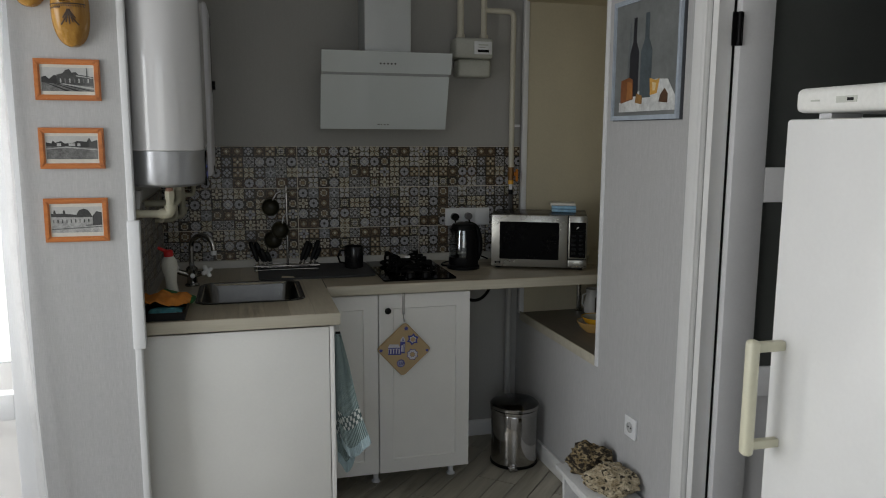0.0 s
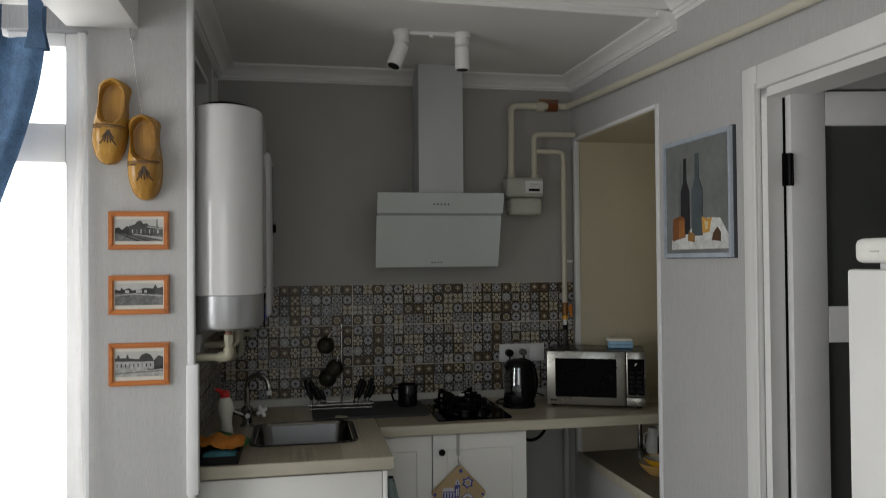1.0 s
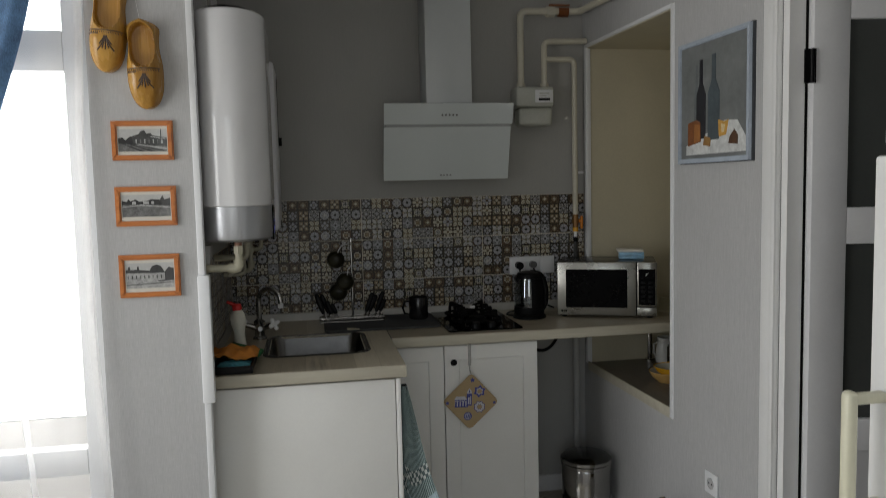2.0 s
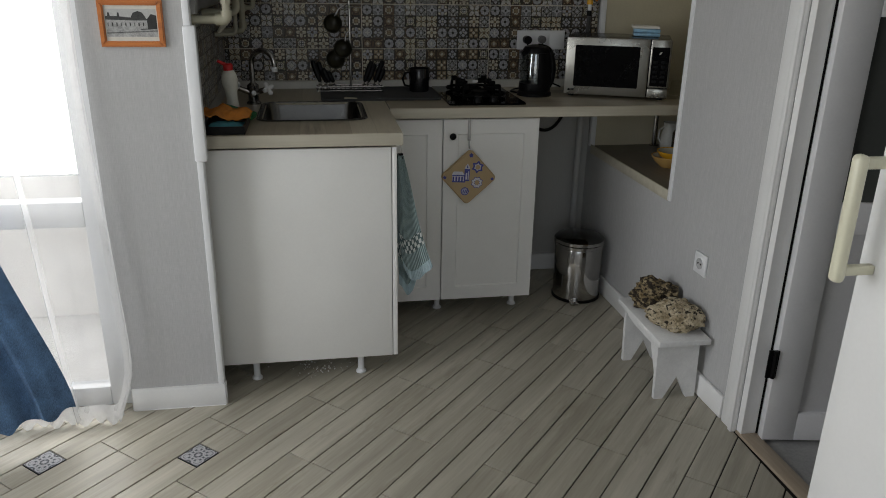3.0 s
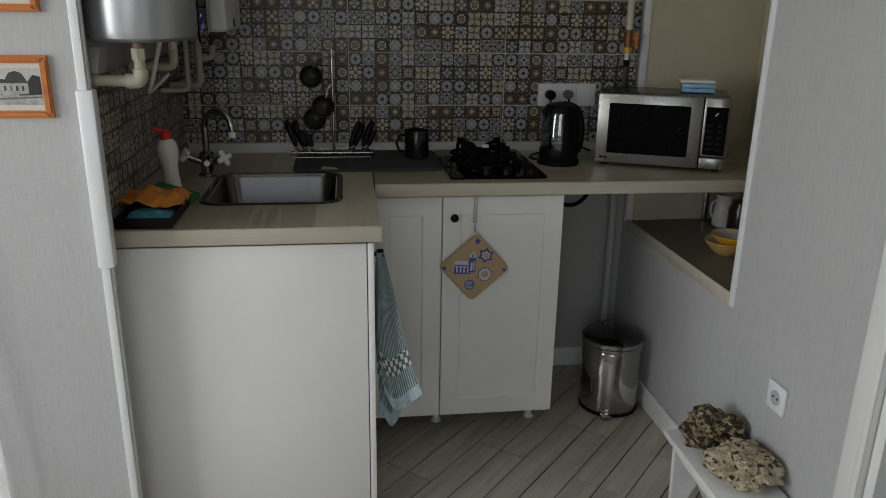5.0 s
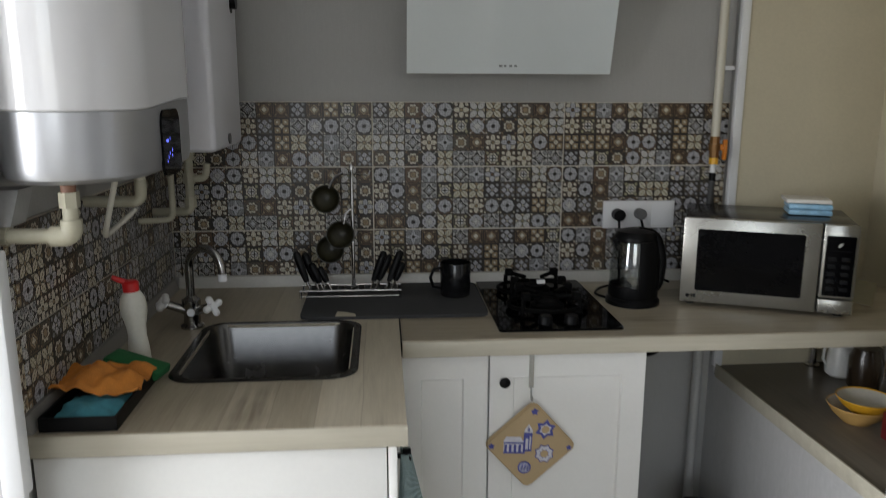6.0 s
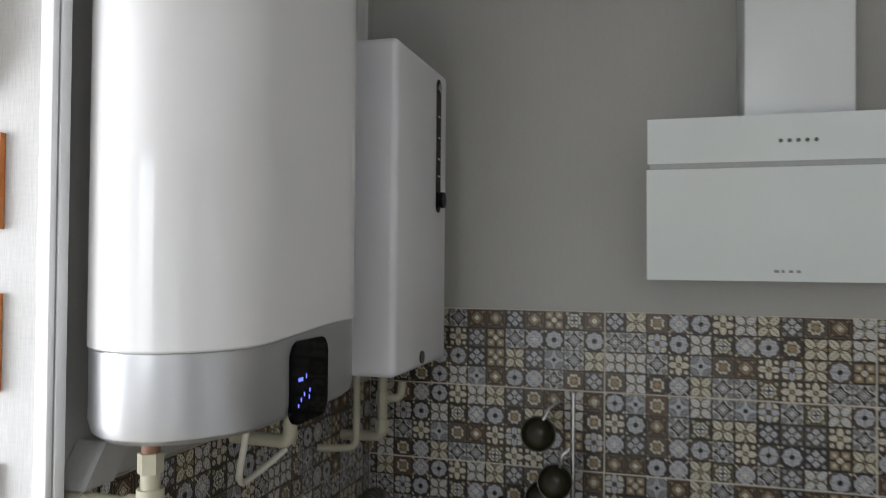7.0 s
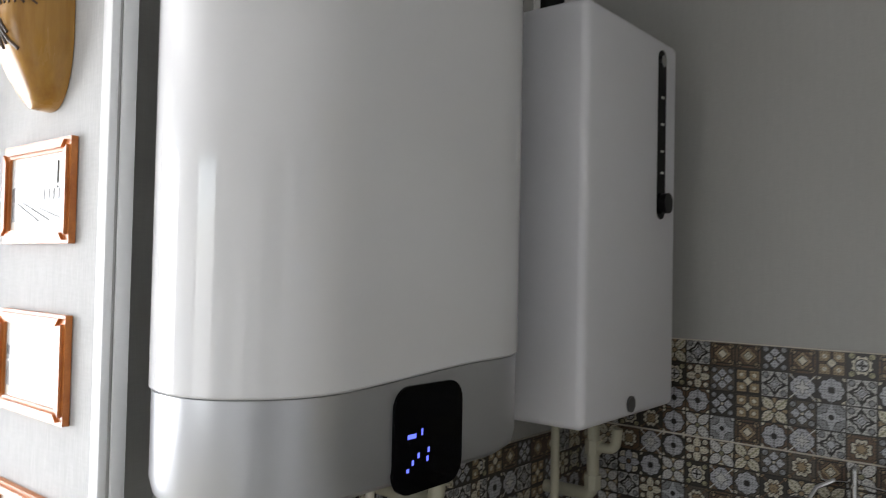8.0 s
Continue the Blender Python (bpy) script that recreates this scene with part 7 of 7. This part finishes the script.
ORB = plain("amber_glaze", (0.58, 0.36, 0.12), 0.25)
YEB = plain("yellow_glaze", (0.70, 0.38, 0.025), 0.22)
PAL = plain("pale_glaze", (0.60, 0.58, 0.50), 0.2)
ZS = NZ0 + 0.0025
bowl("ceramic_bowl", 1.340, -0.500, ZS, 0.080, 0.050, ORB, PAL, "amber glazed bowl under another bowl")
bowl("ceramic_bowl", 1.357, -0.505, ZS + 0.028, 0.076, 0.044, YEB, PAL, "yellow glazed bowl with a pale inside")
rb = thing("red_box", (1.38, -0.65, ZS), "dark red lacquered box on the niche shelf", "box")
part("box", box(1.342, 1.44, -0.70, -0.60, ZS, ZS + 0.075, bevel=0.004), plain("dark_red_lacquer", (0.14, 0.008, 0.012), 0.3), rb)
jg = thing("white_jug", (1.495, -0.165, ZS), "white porcelain jug on the niche shelf", "jug")
part("jug", lathe([(0.030, 0), (0.042, 0.01), (0.046, 0.05), (0.036, 0.095), (0.032, 0.12), (0.036, 0.135), (0.033, 0.135), (0.001, 0.02)], (1.495, -0.165, ZS), 28), plain("white_porcelain", (0.68, 0.68, 0.65), 0.2), jg)
part("handle", tube([(1.465, -0.165, ZS + 0.115), (1.44, -0.165, ZS + 0.10), (1.437, -0.165, ZS + 0.06), (1.455, -0.165, ZS + 0.035)], 0.005, 8), plain("white_porcelain_handle", (0.68, 0.68, 0.65), 0.2), jg)
jr = thing("dark_jar", (1.515, -0.265, ZS), "dark brown storage jar on the niche shelf", "jar")
part("jar", lathe([(0.045, 0), (0.05, 0.01), (0.05, 0.10), (0.04, 0.12), (0.04, 0.13), (0.001, 0.13)], (1.515, -0.265, ZS), 28), plain("brown_glaze", (0.03, 0.02, 0.012), 0.25), jr)

# crumbs under the sink cabinet
bm = bmesh.new()
rnd = random.Random(5)
for _ in range(60):
    x, y = rnd.gauss(-0.27, 0.05), rnd.gauss(-0.93, 0.03)
    r = rnd.uniform(0.001, 0.004)
    bmesh.ops.create_icosphere(bm, subdivisions=1, radius=r, matrix=Matrix.Translation((x, y, r * 0.8)))
tagged(new("crumbs", mesh_of("crumbs", bm, WHITE)), "white crumbs of filler on the floor under the cabinet", "crumbs", kind="stuff")

# things fixed to the wall that stands slightly out of square
to_east("wall_east", "wall_niche", "trim_niche", "trim_door_casing", "trim_door_jamb", "trim_threshold", "trim_door_gap", "trim_door_seal", "floor_hall", "wall_hall", "door_1", "still_life_painting", "wall_socket", "niche_shelf")
SKEW = pose(XR, 0, 0, 0, 0, 1.43) @ pose(-XR, 0, 0)
for ob in EAST:
    ob.matrix_world = SKEW @ ob.matrix_world


# ---- floor planks ----
A = radians(48.4)
ux, uy = math.cos(A), math.sin(A)          # along a plank
vx, vy = math.sin(A), -math.cos(A)         # across
L, W2 = 0.6, 0.09425
INSERTS = [(-1.517, 0.4779), (-1.812, 0.1009)]
INSERT = Mat("patterned_insert_tile", 0.45)
iv = INSERT.coords()
sep = INSERT.t.nodes.new("ShaderNodeSeparateXYZ")
INSERT.t.links.new(iv, sep.inputs[0])
IM = INSERT.math
ia, ib = IM("MULTIPLY", IM("ABSOLUTE", sep.outputs[0]), 22.0), IM("MULTIPLY", IM("ABSOLUTE", sep.outputs[1]), 22.0)
ir = IM("SQRT", IM("ADD", IM("MULTIPLY", ia, ia), IM("MULTIPLY", ib, ib)))
idf = IM("ABSOLUTE", IM("SUBTRACT", ia, ib))
waves = IM("SINE", IM("ADD", IM("MULTIPLY", ir, 15.0), IM("MULTIPLY", idf, 6.0)))
scroll = IM("SQRT", IM("ADD", IM("POWER", IM("SUBTRACT", ia, 0.52), 2.0), IM("POWER", IM("SUBTRACT", ib, 0.52), 2.0)))
waves = IM("MAXIMUM", IM("MULTIPLY", waves, 0.8), IM("SINE", IM("MULTIPLY", scroll, 21.0)))
edge_ = IM("GREATER_THAN", IM("MAXIMUM", ia, ib), 0.94)
INSERT.color(INSERT.mix(edge_, INSERT.mix(INSERT.ramp(IM("ADD", waves, IM("MULTIPLY", INSERT.noise(iv, 90, 3), 0.9)), -0.1, 1.5), (0.05, 0.055, 0.065), (0.46, 0.46, 0.47)), (0.03, 0.03, 0.032)))


def plank_mesh(length, odd):
    """A strip with soft edges; two strips lie together with a wide joint between them, pairs with a narrow one."""
    bm = bmesh.new()
    wide, slim, end = 0.0023, 0.0017, 0.0017
    lo, hi = (slim, wide) if odd else (wide, slim)
    bm_box(bm, -length / 2 + end, length / 2 - end, -W2 / 2 + lo, W2 / 2 - hi, -0.008, 0.0)
    es = [e for e in bm.edges if e.verts[0].co.z > -0.001 and e.verts[1].co.z > -0.001]
    bmesh.ops.bevel(bm, geom=es, offset=0.0010, segments=1, affect="EDGES")
    return bm


plank_data = {}
rest = bmesh.new()
near = 0
random.seed(4)
cells = []
for k in range(-40, 60):
    vmid = 0.525 + W2 * (k + 0.5)
    row = k // 2
    off = -1.045 if row % 2 == 0 else -0.745
    for i in range(-14, 10):
        u0 = off + L * i
        spans = [(u0, u0 + L)]
        for iu, ivv in INSERTS:
            if abs(vmid - ivv) < 0.02 and u0 < iu < u0 + L:
                spans = [(u0, iu - W2 / 2), (iu + W2 / 2, u0 + L)]
        for a, b in spans:
            m = (a + b) / 2
            x, y = ux * m + vx * vmid, uy * m + vy * vmid
            if x < -0.92 and y > -0.85:
                continue
            cells.append((x, y, b - a, k % 2))


def cut(bm, x0, x1, y0, y1, lim):
    """Trims what reaches past the walls."""
    for co, no, bad in (((lim[0], 0, 0), (1, 0, 0), x0 < lim[0]), ((lim[1], 0, 0), (-1, 0, 0), x1 > lim[1]), ((0, lim[2], 0), (0, 1, 0), y0 < lim[2]), ((0, lim[3], 0), (0, -1, 0), y1 > lim[3])):
        if bad:
            bmesh.ops.bisect_plane(bm, geom=bm.verts[:] + bm.edges[:] + bm.faces[:], plane_co=co, plane_no=no, clear_inner=True)


for x, y, ln, odd in cells:
    hx, hy = abs(ux) * ln / 2 + abs(vx) * W2 / 2, abs(uy) * ln / 2 + abs(vy) * W2 / 2
    xa, xb, ya, yb = x - hx, x + hx, y - hy, y + hy
    lim = (XW, XR + 0.03, YB, -0.001)
    if xb < lim[0] or xa > lim[1] or yb < lim[2] or ya > lim[3]:
        continue
    inside = xa >= lim[0] and xb <= lim[1] and ya >= lim[2] and yb <= lim[3]
    m = pose(x, y, 0, 0, 0, 48.4)
    close = -1.5 < x < 1.3 and y > -2.6
    if close and near < 290:
        near += 1
        if inside:
            key = (round(ln, 4), odd)
            if key not in plank_data:
                plank_data[key] = mesh_of("plank", plank_mesh(ln, odd), PLANK, smooth=False)
            ob = new("plank", plank_data[key])
            ob.matrix_world = m
        else:
            bm = plank_mesh(ln, odd)
            bmesh.ops.transform(bm, matrix=m, verts=bm.verts[:])
            cut(bm, xa, xb, ya, yb, lim)
            if not bm.faces:
                bm.free()
                continue
            bmesh.ops.transform(bm, matrix=m.inverted(), verts=bm.verts[:])
            ob = new("plank", mesh_of("plank", bm, PLANK, smooth=False))
            ob.matrix_world = m
        ob.parent = floor
    else:
        bm = plank_mesh(ln, odd)
        bmesh.ops.transform(bm, matrix=m, verts=bm.verts[:])
        cut(bm, xa, xb, ya, yb, lim)
        me = bpy.data.meshes.new("t")
        bm.to_mesh(me)
        bm.free()
        rest.from_mesh(me)
        bpy.data.meshes.remove(me)
ob = new("planks", mesh_of("planks", rest, PLANK, smooth=False))
ob.parent = floor
tagged(ob, kind="stuff")
for u, v in INSERTS:
    bm = bmesh.new()
    bm_box(bm, -W2 / 2 + 0.002, W2 / 2 - 0.002, -W2 / 2 + 0.002, W2 / 2 - 0.002, -0.008, 0.0)
    ob = new("insert_tile", mesh_of("insert_tile", bm, INSERT.m, smooth=False))
    ob.matrix_world = pose(ux * u + vx * v, uy * u + vy * v, 0, 0, 0, 48.4)
    ob.parent = floor
    tagged(ob, "small grey patterned insert tile")
